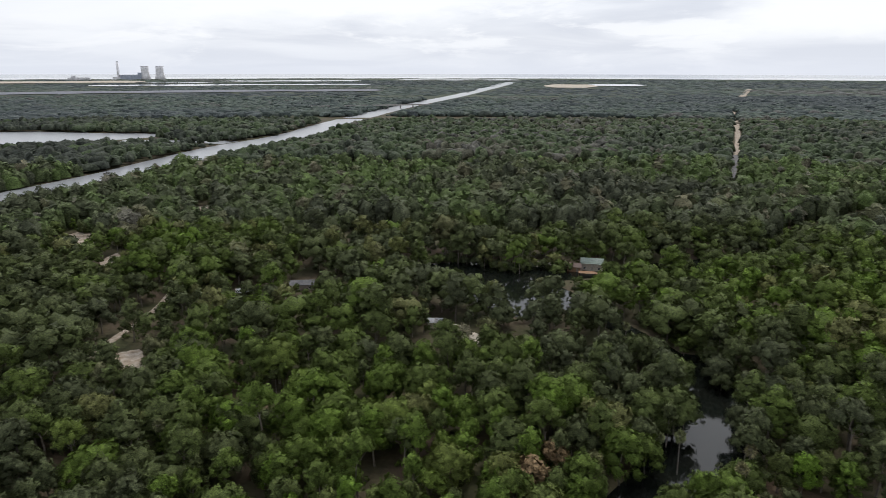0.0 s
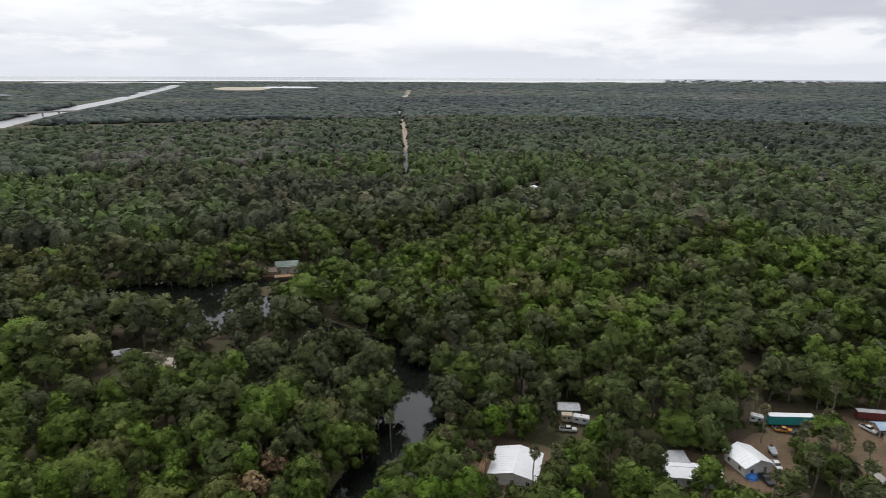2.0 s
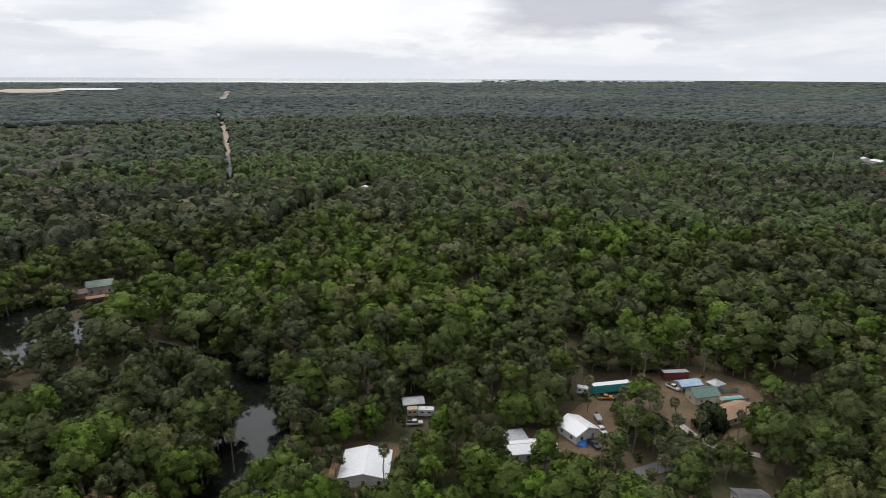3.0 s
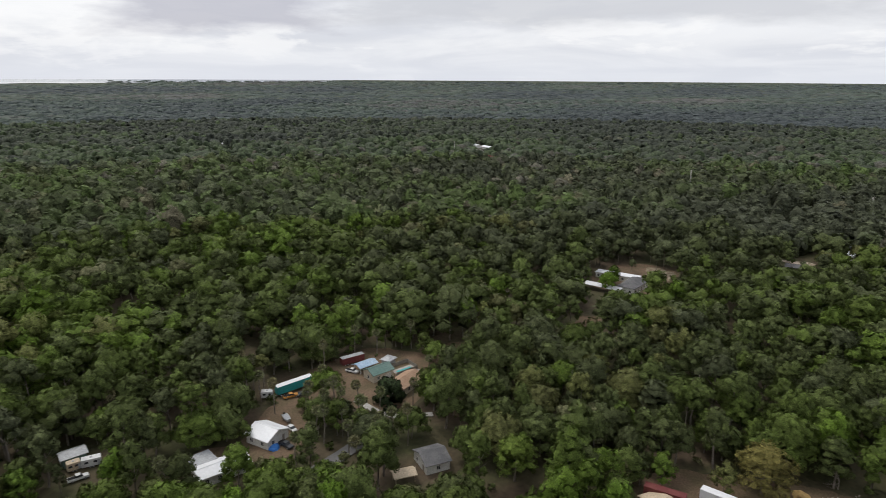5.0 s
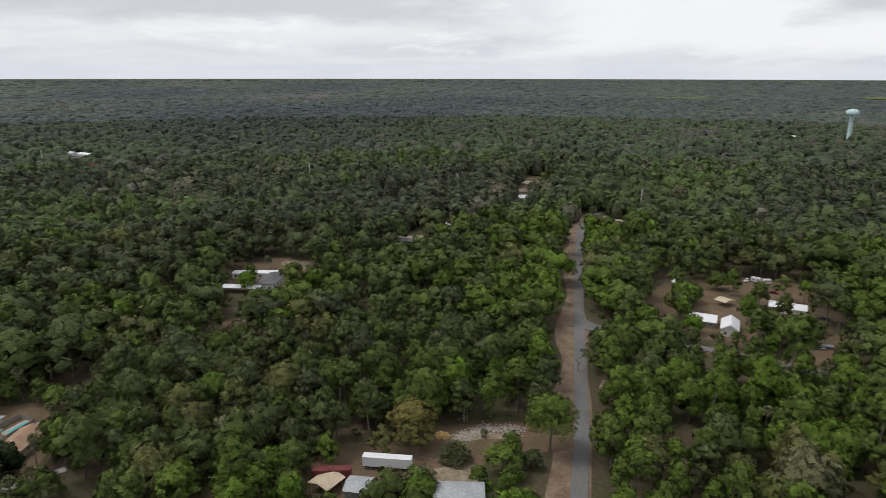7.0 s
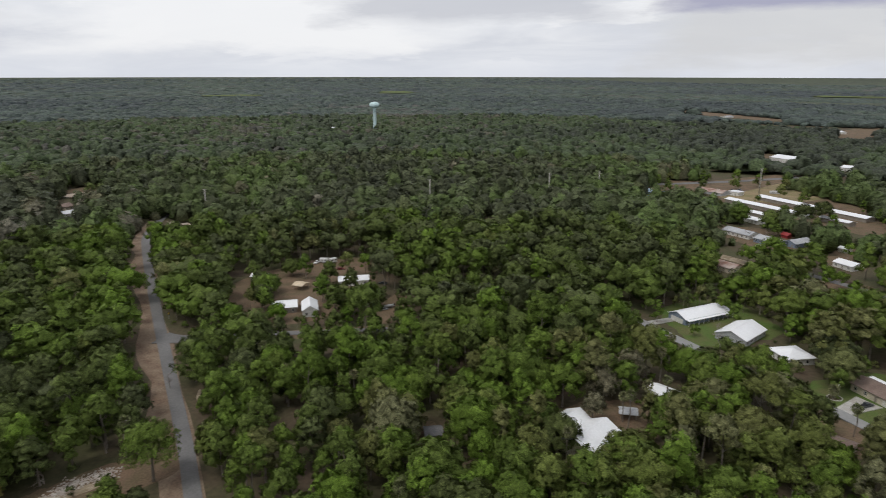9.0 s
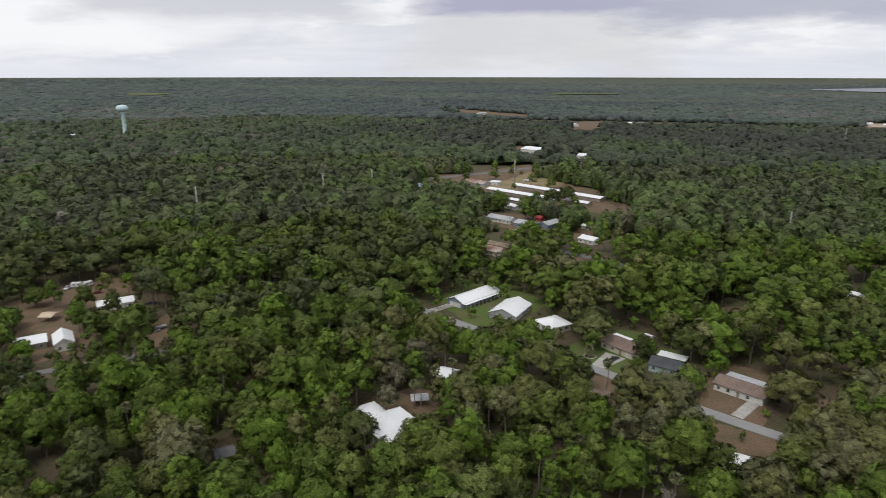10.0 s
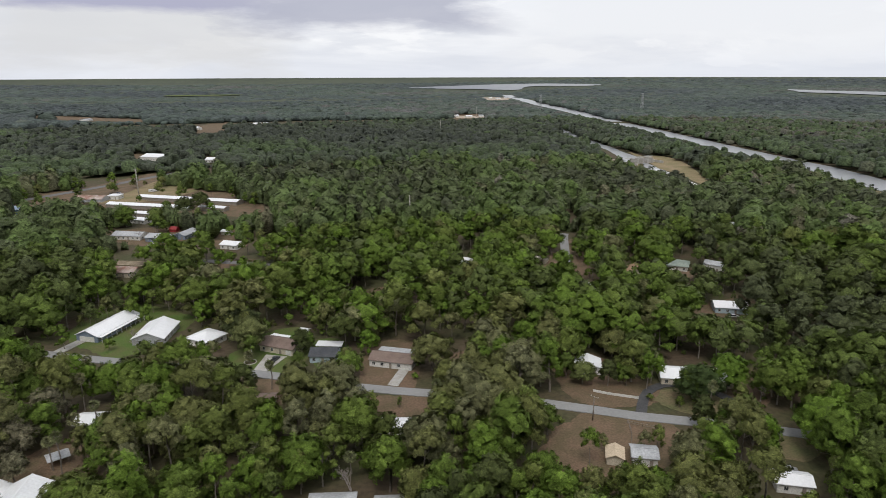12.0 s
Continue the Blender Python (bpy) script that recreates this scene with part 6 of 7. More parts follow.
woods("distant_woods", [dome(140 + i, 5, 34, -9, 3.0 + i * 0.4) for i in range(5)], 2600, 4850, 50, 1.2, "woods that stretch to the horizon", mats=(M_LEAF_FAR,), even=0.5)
woods("woods_below", [dome(150 + i, 8, r * 1.05, b * 0.5, t, 3) for i, (r, b, t) in enumerate(SHAPES)], 0, 116, 9.2, 1.0, "dense green woods below", "all round", mats=(M_LEAF_MID,))
woods("woods_behind", [dome(170 + i, 6, 8, 2, 12 + i * 0.6) for i in range(5)], 116, 720, 14, 1.25, "dense green woods away from the yards", "behind", mats=(M_LEAF_MID,))
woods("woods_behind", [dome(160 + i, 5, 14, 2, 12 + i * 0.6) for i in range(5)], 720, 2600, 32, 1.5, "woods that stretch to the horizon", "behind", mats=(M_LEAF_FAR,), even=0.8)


def undergrowth():
    """Bushes and saw palmetto between the trees and along the yards."""
    p = scatter(120, 300, 13)
    size = RNG.uniform(0.18, 0.42, len(p))
    ok = keep(p, np.full(len(p), 1.0), np.full(len(p), 0.5)) | (RNG.random(len(p)) < 0.12)
    for line, half, _ in GAPS:
        ok &= ~near_line(p, line, half + 0.5)
    p, size = p[ok], size[ok]
    shapes = []
    for i in range(4):
        shapes.append(crown(200 + i, 3, 22, 1.5, (OCT_V, OCT_F), radius=4.6, bottom=0.5, top=6))
    v, f, k, tone, soft = planted(shapes, p, size, size, tones(p))
    tagged(new("undergrowth", mesh_of("undergrowth", v, f, (M_LEAF, M_CORE), k, tone, True, soft)), "green bushes and palmetto under the trees", "undergrowth", kind="stuff")


undergrowth()


def bank_bushes():
    """Low thickets that crowd the water's edge and hide the feet of the trees behind."""
    spots = []
    for line, gaps in (([(-20, 350), (-8, 362), (6, 369), (22, 361), (38, 349), (52, 356), (64, 356), (72, 349)], 2.4),
                       ([(58, 166), (68, 186), (76, 206), (80, 232)], 2.6), ([(101, 178), (107, 205), (105, 236), (88, 275)], 2.6),
                       ([(104, 226), (140, 371), (206, 398), (272, 464)], 5.0)):
        for (x0, y0), (x1, y1) in zip(line, line[1:]):
            n = max(1, int(math.hypot(x1 - x0, y1 - y0) / gaps))
            spots += [(x0 + (x1 - x0) * (k + RNG.random()) / n + RNG.normal() * 1.3, y0 + (y1 - y0) * (k + RNG.random()) / n + RNG.normal() * 1.3) for k in range(n)]
    p = np.array(spots)
    size = RNG.uniform(0.5, 0.95, len(p))
    shapes = [crown(220 + i, 7, 70, 0.8, (OCT_V, OCT_F), radius=4.2, bottom=0.0, top=6.2) for i in range(4)]
    v, f, k, tone, soft = planted(shapes, p, size, size, tones(p))
    tagged(new("bank_bushes", mesh_of("bank_bushes", v, f, (M_LEAF, M_CORE), k, tone, True, soft)), "dense green thickets along a dark river bank", "bushes", kind="stuff")


bank_bushes()


# palms
def palm_head(seed, leaves_in_it=46, reach=1.0, low=-0.85):
    """A round, close head of fan leaves: each a stalk that ends in a folded, drooping fan."""
    g = np.random.default_rng(seed)
    v, f = [], []
    for i in range(leaves_in_it):
        a, up = i * 2.39996 + g.uniform(-0.2, 0.2), low + (1 - low) * (i + 0.5) / leaves_in_it
        flat = math.sqrt(max(0.0, 1 - up * up))
        d = np.array((math.cos(a) * flat, math.sin(a) * flat, up))
        side = np.array((-math.sin(a), math.cos(a), 0))
        side = side * math.cos(0.5) + np.cross(d, side) * math.sin(g.uniform(-0.6, 0.6))
        hub = d * reach * g.uniform(0.75, 1.05)
        n = len(v)
        v += [d * 0.1 + side * 0.04, d * 0.1 - side * 0.04, hub]
        f.append((n, n + 1, n + 2))
        spread, long = g.uniform(0.75, 1.0) * reach, g.uniform(0.95, 1.25) * reach
        tips = []
        for k, turn in enumerate((-1.35, -0.75, 0.0, 0.75, 1.35)):
            sag = np.array((0, 0, -(0.18 + 0.22 * abs(turn)) * reach * g.uniform(0.7, 1.3)))
            tips.append(hub + d * long * math.cos(turn) + side * spread * math.sin(turn) + sag)
            if k < 4:
                tips.append(hub + (d * math.cos(turn + 0.35) + side * math.sin(turn + 0.35)) * spread * 0.62 + sag * 0.4)
        v += tips
        f += [(n + 2, n + 3 + k, n + 4 + k) for k in range(len(tips) - 1)]
    return np.array(v), np.array(f)


PALM_HEAD = [mesh_of("fronds", *palm_head(300 + i), (M_PALM,)) for i in range(4)]
PALM_SKIRT = mesh_of("dead_fronds", *(lambda v, f: (v * np.array((0.7, 0.7, 0.8)) - np.array((0, 0, 0.75)), f))(*palm_head(310, 14, 0.9, -1.0)), (M_DEAD,))
PALM_STEM = [mesh_of("trunk", *stem(10, 0.19, 0.15, 6, 0.5, 320 + i), (M_BARK,), smooth=True) for i in range(4)]


def palm(x, y, tall, k):
    ob = thing("cabbage_palm", x, y, float(RNG.uniform(0, 360)), "tall cabbage palm with a round grey-green head", "palm tree", "cabbage palms")
    new("trunk", PALM_STEM[k]).parent = ob
    tip = max(PALM_STEM[k].vertices, key=lambda q: q.co.z).co
    for name, data in (("fronds", PALM_HEAD[k]), ("dead_fronds", PALM_SKIRT)):
        h = new(name, data)
        h.parent = ob
        h.location = (tip.x, tip.y, 10)
    ob.scale = (1.0 + 0.1 * (k % 2), 1.0 + 0.1 * (k % 2), tall / 10)
    return ob


def palms():
    spots = [PALM_SPOTS]
    p = scatter(130, 420, 15)
    near = np.zeros(len(p), bool)
    for poly in OPEN:
        near |= np.hypot(*(p - poly.mean(0)).T) < np.hypot(*(poly - poly.mean(0)).T).max() + 20
    p = p[near & keep(p, np.full(len(p), 9.0), np.full(len(p), 1.5))]
    spots.append(p[RNG.permutation(len(p))[:150]])
    for i, (x, y) in enumerate(np.concatenate(spots)):
        palm(float(x), float(y), float(RNG.uniform(8.5, 13.0)), i % 4)


PALM_SPOTS = np.array([
    (66, 159), (76, 144), (77, 133), (121, 115), (93, 124), (98, 122), (185, 139), (184, 134), (182, 128), (176, 121), (170, 112),
    (173, 102), (205, 117), (203, 111), (163, 92), (174, 82), (235, 94), (235, 87), (211, 71), (177, 93), (166, 63), (157, 69)], float)
PALM_SPOTS = np.concatenate([PALM_SPOTS, np.array([
    (154, 77), (149, 72), (64, -183), (62, -192), (59, -190), (60, -206), (71, -154), (325, -216), (13, -224), (6, -221), (-47, -188),
    (-163, -303), (-180, -320), (-179, -309), (-184, -313), (-240, -315), (67, -186), (249, 56), (224, 98), (222, 107), (82, 152), (168, 92), (172, 88), (180, 98), (184, 101), (178, 104), (176, 76), (170, 70), (164, 84), (168, 80), (172, 95), (159, 88), (166, 74), (180, 86), (146, 90), (152, 88), (190, 70)], float)])
palms()


def palmetto_clump(x, y, heads, wide, high):
    """Short fan palms crowded together, low at the rim and taller in the middle."""
    ob = thing("palmetto_clump", x, y, 0, "dense clump of short green fan palms on bare ground", "palmetto")
    for i in range(heads):
        a, r = i * 2.39996, wide * math.sqrt((i + 0.5) / heads)
        h = new("fronds", PALM_HEAD[i % 4])
        h.parent = ob
        h.location = (r * math.cos(a), r * math.sin(a), 0.9 + high * (1 - (r / wide) ** 2))
        h.rotation_euler = (0, 0, i * 1.3)
        h.scale = (1.15, 1.15, 1.15)


palmetto_clump(161.5, -48.0, 22, 3.6, 3.6)


# bare trees
def bare_tree(seed, height=11.0):
    g = np.random.default_rng(seed)
    v, f = [], []

    def tube(a, b, ra, rb, n_sides=3):
        n = len(v) * n_sides * 2
        d = (b - a) / max(np.linalg.norm(b - a), 1e-6)
        u = np.cross(d, (0.3, 0.5, 0.8))
        u /= np.linalg.norm(u)
        w = np.cross(d, u)
        ring = [math.cos(k * 2.0944) * u + math.sin(k * 2.0944) * w for k in range(3)]
        v.append(np.array([a + r * ra for r in ring] + [b + r * rb for r in ring]))
        for k in range(3):
            j = (k + 1) % 3
            f.extend([(n + k, n + j, n + 3 + k), (n + j, n + 3 + j, n + 3 + k)])

    def grow(a, d, length, r, level):
        b = a + d * length
        tube(a, b, r, r * 0.65)
        if level == 0:
            return
        for k in range(3 if level > 1 else 4):
            e = d + g.normal(size=3) * 0.55 + np.array((0, 0, 0.12))
            grow(a + d * length * g.uniform(0.55, 1.0), e / np.linalg.norm(e), length * g.uniform(0.55, 0.8), r * 0.55, level - 1)

    grow(np.array((0, 0, -0.2)), np.array((0, 0, 1.0)), height * 0.36, 0.26, 4)
    return np.concatenate(v), np.array(f)


BARE = [mesh_of("bare_tree", *bare_tree(400 + i), (M_DEAD,)) for i in range(3)]
for i, (x, y, size) in enumerate(((-96, 206, 1.25), (22, 150, 1.0), (-88, 212, 1.0), (38, 258, 0.9), (56, 272, 0.9), (12, 288, 0.9), (104, 282, 0.9), (-52, 252, 0.8), (58, -268, 0.9), (62, -280, 0.8),
                                  (-160, -148, 1.0), (-152, -130, 1.1), (-148, -122, 1.0), (-14, -150, 1.1), (182, -58, 0.8), (206, -110, 0.8), (208, -300, 0.9), (196, -296, 0.9),
                                  (-330, -400, 1.1), (-345, -392, 1.1), (92, -470, 1.0), (84, -486, 0.9), (-2, 262, 0.8), (232, 152, 0.9), (262, 118, 0.9), (300, 60, 0.9))):
    ob = new("bare_tree", BARE[i % 3])
    ob.matrix_world = pose(x, y, 0, 0, 0, i * 67.0) @ Matrix.Scale(size, 4)
    tagged(ob, "bare grey tree with fine twigs", "tree", "bare trees")

# ---- vehicles and trailers ----
def wheels(ob, spots, r=0.34, wide=0.22):
    for x, y in spots:
        t = part("wheel", bmesh.new(), M_TYRE, ob)
        bm = lathe([(r * 0.6, -wide / 2), (r, -wide / 2 + 0.03), (r, wide / 2 - 0.03), (r * 0.6, wide / 2)], 12)
        bmesh.ops.rotate(bm, verts=bm.verts, matrix=Matrix.Rotation(radians(90), 3, "X"))
        bm.to_mesh(t.data)
        bm.free()
        t.location = (x, y, r)
        rim = part("rim", bmesh.new(), M_STEEL, t)
        bm = lathe([(0.05, -wide / 2 - 0.02), (r * 0.58, -wide / 2 - 0.01), (r * 0.58, wide / 2 + 0.01), (0.05, wide / 2 + 0.02)], 10)
        bmesh.ops.rotate(bm, verts=bm.verts, matrix=Matrix.Rotation(radians(90), 3, "X"))
        bm.to_mesh(rim.data)
        bm.free()


def car(x, y, yaw, paint, label, pickup=False):
    ob = thing("pickup_truck" if pickup else "car", x, y, yaw, label, "pickup" if pickup else "car")
    long = 5.4 if pickup else 4.6
    h = long / 2
    if pickup:
        body = [(-h, 0.45), (h, 0.45), (h, 0.95), (h - 0.2, 1.1), (h - 1.4, 1.15), (-0.1, 1.15), (-h, 1.15)]
        glass = [(h - 1.45, 1.15), (h - 2.1, 1.75), (h - 3.3, 1.75), (h - 3.5, 1.15)]
    else:
        body = [(-h, 0.35), (h, 0.35), (h, 0.75), (h - 1.2, 0.92), (-h + 0.3, 0.98), (-h, 0.8)]
        glass = [(h - 1.15, 0.9), (h - 1.9, 1.42), (-h + 1.2, 1.45), (-h + 0.35, 0.95)]
    part("body", bevelled(prism(body, -0.9, 0.9), 0.06), paint, ob)
    part("cabin_glass", bevelled(prism(glass, -0.78, 0.78), 0.05), M_GLASS, ob)
    top = [(x0, z) for x0, z in glass[1:3]]
    part("roof", bevelled(solid((top[1][0] - 0.05, -0.74, top[0][1] - 0.02, top[0][0] + 0.05, 0.74, top[0][1] + 0.07)), 0.03), paint, ob)
    if pickup:
        part("bed", solid((-h + 0.1, -0.75, 1.13, -0.35, 0.75, 1.17)), M_TYRE, ob)
    for s in (-1, 1):
        part("headlight", solid((h - 0.02, s * 0.65 - 0.15, 0.62, h + 0.03, s * 0.65 + 0.15, 0.78)), M_GLASS, ob)
    wheels(ob, [(sx * long * 0.31, sy * 0.82) for sx in (-1, 1) for sy in (-1, 1)])
    return ob


def box_trailer(x, y, yaw, long, side, roof, label, z0=1.1, high=2.9, wide=2.5):
    ob = thing("box_trailer", x, y, yaw, label, "trailer")
    part("body", solid((-long / 2, -wide / 2, z0, long / 2, wide / 2, z0 + high - 0.05)), side, ob)
    part("roof", bevelled(solid((-long / 2 - 0.03, -wide / 2 - 0.03, z0 + high - 0.05, long / 2 + 0.03, wide / 2 + 0.03, z0 + high + 0.06)), 0.03), roof, ob)
    n = int(long / 1.2)
    for s in (-1, 1):
        bm = solid(*[(-long / 2 + long * k / n - 0.04, s * wide / 2 - 0.03, z0 + 0.05, -long / 2 + long * k / n + 0.04, s * wide / 2 + 0.04, z0 + high - 0.1) for k in range(1, n)])
        part("side_ribs", bm, side, ob)
    part("chassis", solid((-long / 2 + 0.3, -0.5, z0 - 0.35, long / 2 - 0.3, 0.5, z0)), M_TYRE, ob)
    part("landing_gear", rods(bmesh.new(), ((long / 2 - 2, -0.8, 0), (long / 2 - 2, -0.8, z0)), ((long / 2 - 2, 0.8, 0), (long / 2 - 2, 0.8, z0))), M_STEEL, ob)
    wheels(ob, [(-long / 2 + a, s * (wide / 2 - 0.2)) for a in (1.2, 2.4) for s in (-1, 1)], 0.48, 0.3)
    return ob


def camper(x, y, yaw, long, label, skin):
    ob = thing("camper", x, y, yaw, label, "camper")
    part("body", bevelled(solid((-long / 2, -1.2, 0.5, long / 2, 1.2, 2.9)), 0.22), skin, ob)
    for s in (-1, 1):
        for k in (-0.25, 0.2):
            part("window", solid((long * k - 0.5, s * 1.2 - 0.03, 1.6, long * k + 0.5, s * 1.2 + 0.03, 2.2)), M_GLASS, ob)
    part("door", solid((long * 0.38 - 0.35, -1.24, 0.6, long * 0.38 + 0.35, -1.2, 2.4)), M_GREY_METAL, ob)
    part("roof_vent", solid((-0.35, -0.35, 2.88, 0.35, 0.35, 3.05)), M_GREY_METAL, ob)
    part("hitch", rods(bmesh.new(), ((long / 2, -0.5, 0.5), (long / 2 + 1, 0, 0.5)), ((long / 2, 0.5, 0.5), (long / 2 + 1, 0, 0.5))), M_STEEL, ob)
    part("support", solid((long / 2 + 0.85, -0.08, 0, long / 2 + 0.98, 0.08, 0.55)), M_STEEL, ob)
    wheels(ob, [(0.4, -1.05), (0.4, 1.05), (-0.4, -1.05), (-0.4, 1.05)])
    return ob


def boat(x, y, yaw, label):
    ob = thing("boat", x, y, yaw, label, "boat")
    bm = bmesh.new()
    rows = []
    for k, (px, w, keel) in enumerate(((-2.6, 1.0, 0.55), (-1, 1.1, 0.5), (0.8, 1.0, 0.52), (2.0, 0.6, 0.7), (2.7, 0.05, 1.1))):
        rows.append([bm.verts.new(c) for c in ((px, -w, 1.35), (px, -w * 0.7, 0.75 if k < 4 else 1.1), (px, 0, keel), (px, w * 0.7, 0.75 if k < 4 else 1.1), (px, w, 1.35))])
    for a, b in zip(rows, rows[1:]):
        for i in range(4):
            bm.faces.new((a[i], a[i + 1], b[i + 1], b[i]))
    bm.faces.new(rows[0][::-1])
    part("hull", bm, M_CAR_WHITE, ob)
    part("deck", solid((-2.4, -0.9, 1.2, 1.6, 0.9, 1.26)), M_GREY_METAL, ob)
    part("outboard_motor", bevelled(solid((-3.0, -0.2, 0.8, -2.55, 0.2, 1.8)), 0.06), M_TYRE, ob)
    part("boat_trailer", rods(bmesh.new(), ((-2, -0.8, 0.5), (2, -0.5, 0.5)), ((-2, 0.8, 0.5), (2, 0.5, 0.5)), ((2, -0.5, 0.5), (3.6, 0, 0.5)), ((2, 0.5, 0.5), (3.6, 0, 0.5)), ((3.5, 0, 0), (3.5, 0, 0.5))), M_STEEL, ob)
    wheels(ob, [(-0.8, -0.95), (-0.8, 0.95)], 0.3)


box_trailer(187.0, 114.4, -30, 14.2, M_TEAL, WM, "long teal semi-trailer with a white roof")
box_trailer(162.6, -27.9, -112, 14.2, WM, WM, "long white semi-trailer used for storage")
box_trailer(160.9, -12.0, -103, 10.7, M_MAROON, M_MAROON, "faded maroon box trailer under trees")
box_trailer(214.8, 104.6, -37, 9.6, M_MAROON, M_GREY_METAL, "maroon trailer with a grey roof", 0.6, 2.6)
camper(127.6, 146.4, -45, 5.2, "white camper parked beside a green shed", M_CAR_WHITE)
camper(179.3, 120.6, -60, 4.2, "small white camper under palms", M_CAR_WHITE)
camper(113.1, -668, -144, 9, "large white motor home in a grass field", M_CAR_WHITE)
camper(124.3, 149.6, -34, 3.6, "small tan box camper", M_TAN)
car(121.0, 144.6, -34, M_CAR_WHITE, "white pickup parked on bare ground", True)
car(182.0, 112.9, -42, M_ORANGE, "orange and white pickup beside a trailer", True)
car(184.8, 109.8, -30, M_CAR_DARK, "dark car beside a teal trailer")
car(207.0, 100.9, -96, M_CAR_WHITE, "white pickup in front of a workshop", True)
car(153.8, 98.1, -111, M_CAR_DARK, "dark pickup on a sandy drive", True)
car(162.9, 101.5, -120, M_CAR_WHITE, "white car beside a white house")
boat(167.5, 106.0, -131, "white motor boat on a trailer")
car(-136.5, -131.6, 154, M_CAR_SILVER, "silver car parked under trees")
car(4.6, -245.4, -122, M_CAR_DARK, "dark pickup on a concrete drive", True)
car(-202.2, -238.6, 165, M_CAR_WHITE, "white car in front of a pale blue house")
car(262.8, -250.3, -133, M_CAR_RED, "dark red car in a dirt yard")
car(198.8, -216.1, -122, M_CAR_SILVER, "silver car on bare ground")
car(347.4, -14.2, 100, M_CAR_WHITE, "white car beside a white house")
car(277.2, 20.0, 60, M_CAR_DARK, "dark car on a sandy yard")
car(-160.0, -184, 60, M_CAR_RED, "dark red car beside a house")
car(-213, -440, 60, M_CAR_SILVER, "silver car on a lane")
car(82, -452, 60, M_CAR_WHITE, "white car in front of a bungalow")
for k, (x, y) in enumerate(((160, -655), (166, -650), (150, -662), (172, -642), (144, -668), (178, -648))):
    car(x, y, 40 + 30 * k, (M_CAR_WHITE, M_CAR_SILVER, M_CAR_DARK)[k % 3], ("white", "silver", "dark")[k % 3] + " car parked beside a workshop")

camper(281.2, -254.6, 30, 5.0, "white camper at the back of a dirt yard", M_CAR_WHITE)
camper(277.0, -257.9, 75, 4.2, "small white camper at the back of a dirt yard", M_CAR_WHITE)
car(225.6, -245.4, 20, M_CAR_DARK, "dark car beside a mobile home")
car(283.5, -251.0, 110, M_CAR_WHITE, "white pickup at the back of a dirt yard", True)
boat(198.8, -220.1, 60, "white motor boat on a trailer in a dirt yard")


# ---- yards ----
def pool_yard():
    ob = thing("swimming_pool", 214.9, 82.0, -33, "small turquoise swimming pool with a pale deck", "swimming pool")
    part("deck", solid((-4.6, -3.1, 0, 4.6, -1.8, 0.14), (-4.6, 1.8, 0, 4.6, 3.1, 0.14), (-4.6, -1.8, 0, -3.4, 1.8, 0.14), (3.4, -1.8, 0, 4.6, 1.8, 0.14)), M_CONCRETE, ob)
    part("water", solid((-3.4, -1.8, 0.0, 3.4, 1.8, 0.08)), M_POOL, ob)
    part("ladder", rods(bmesh.new(), ((3.2, -0.3, 0.05), (3.2, -0.3, 0.8)), ((3.2, 0.3, 0.05), (3.2, 0.3, 0.8)), r=0.04), M_STEEL, ob)
    fence([(208.8, 83.5), (217.5, 78.2), (222.0, 84.0), (213.4, 90.0)], 1.7, M_GREYWOOD, "tall weathered wooden fence round a pool", boards=True)


def fence(line, high, mat, label, boards=False, rails=2):
    x0, y0 = line[0]
    ob = thing("fence", x0, y0, 0, label, "fence")
    for (ax, ay), (bx, by) in zip(line, line[1:]):
        a, b = Vector((ax - x0, ay - y0, 0)), Vector((bx - x0, by - y0, 0))
        n = max(1, int((b - a).length / 2.4))
        for k in range(n + 1):
            p = a.lerp(b, k / n)
            part("post", solid((p.x - 0.07, p.y - 0.07, 0, p.x + 0.07, p.y + 0.07, high)), mat, ob)
        for k in range(n):
            p, q = a.lerp(b, k / n), a.lerp(b, (k + 1) / n)
            if boards:
                d = (q - p).normalized() * 0.02
                s = Vector((-d.y, d.x, 0))
                bm = bmesh.new()
                v = [bm.verts.new(c + Vector((0, 0, z))) for z in (0.05, high - 0.05) for c in (p - s, q - s, q + s, p + s)]
                for f in ((0, 1, 2, 3), (4, 7, 6, 5), (0, 4, 5, 1), (1, 5, 6, 2), (2, 6, 7, 3), (3, 7, 4, 0)):
                    bm.faces.new([v[i] for i in f])
                part("panel", bm, mat, ob)
            else:
                for r in range(rails):
                    z = high * (0.4 + 0.5 * r)
                    part("rail", rods(bmesh.new(), (p + Vector((0, 0, z)), q + Vector((0, 0, z))), r=0.05), mat, ob)
    return ob


pool_yard()
fence([(200, 84.5), (196, 82), (195, 79)], 1.6, M_GREYWOOD, "short weathered wooden fence beside a bungalow", boards=True)
fence([(-104.9, -189.2), (-108.7, -186.0), (-117.5, -180.2)], 1.1, M_WALL, "low white garden fence along a lawn", boards=True)
fence([(-105.7, -166.6), (-103, -160), (-99.8, -154.5)], 1.3, M_GREYWOOD, "grey wooden post and rail fence")
fence([(-105.3, -166.6), (-109, -163.5), (-113.6, -160.2)], 1.3, M_GREYWOOD, "grey wooden post and rail fence")
fence([(164.1, -38.5), (159, -46.8), (154.1, -54.1)], 1.2, M_GREYWOOD, "low weathered post and rail fence across a yard")


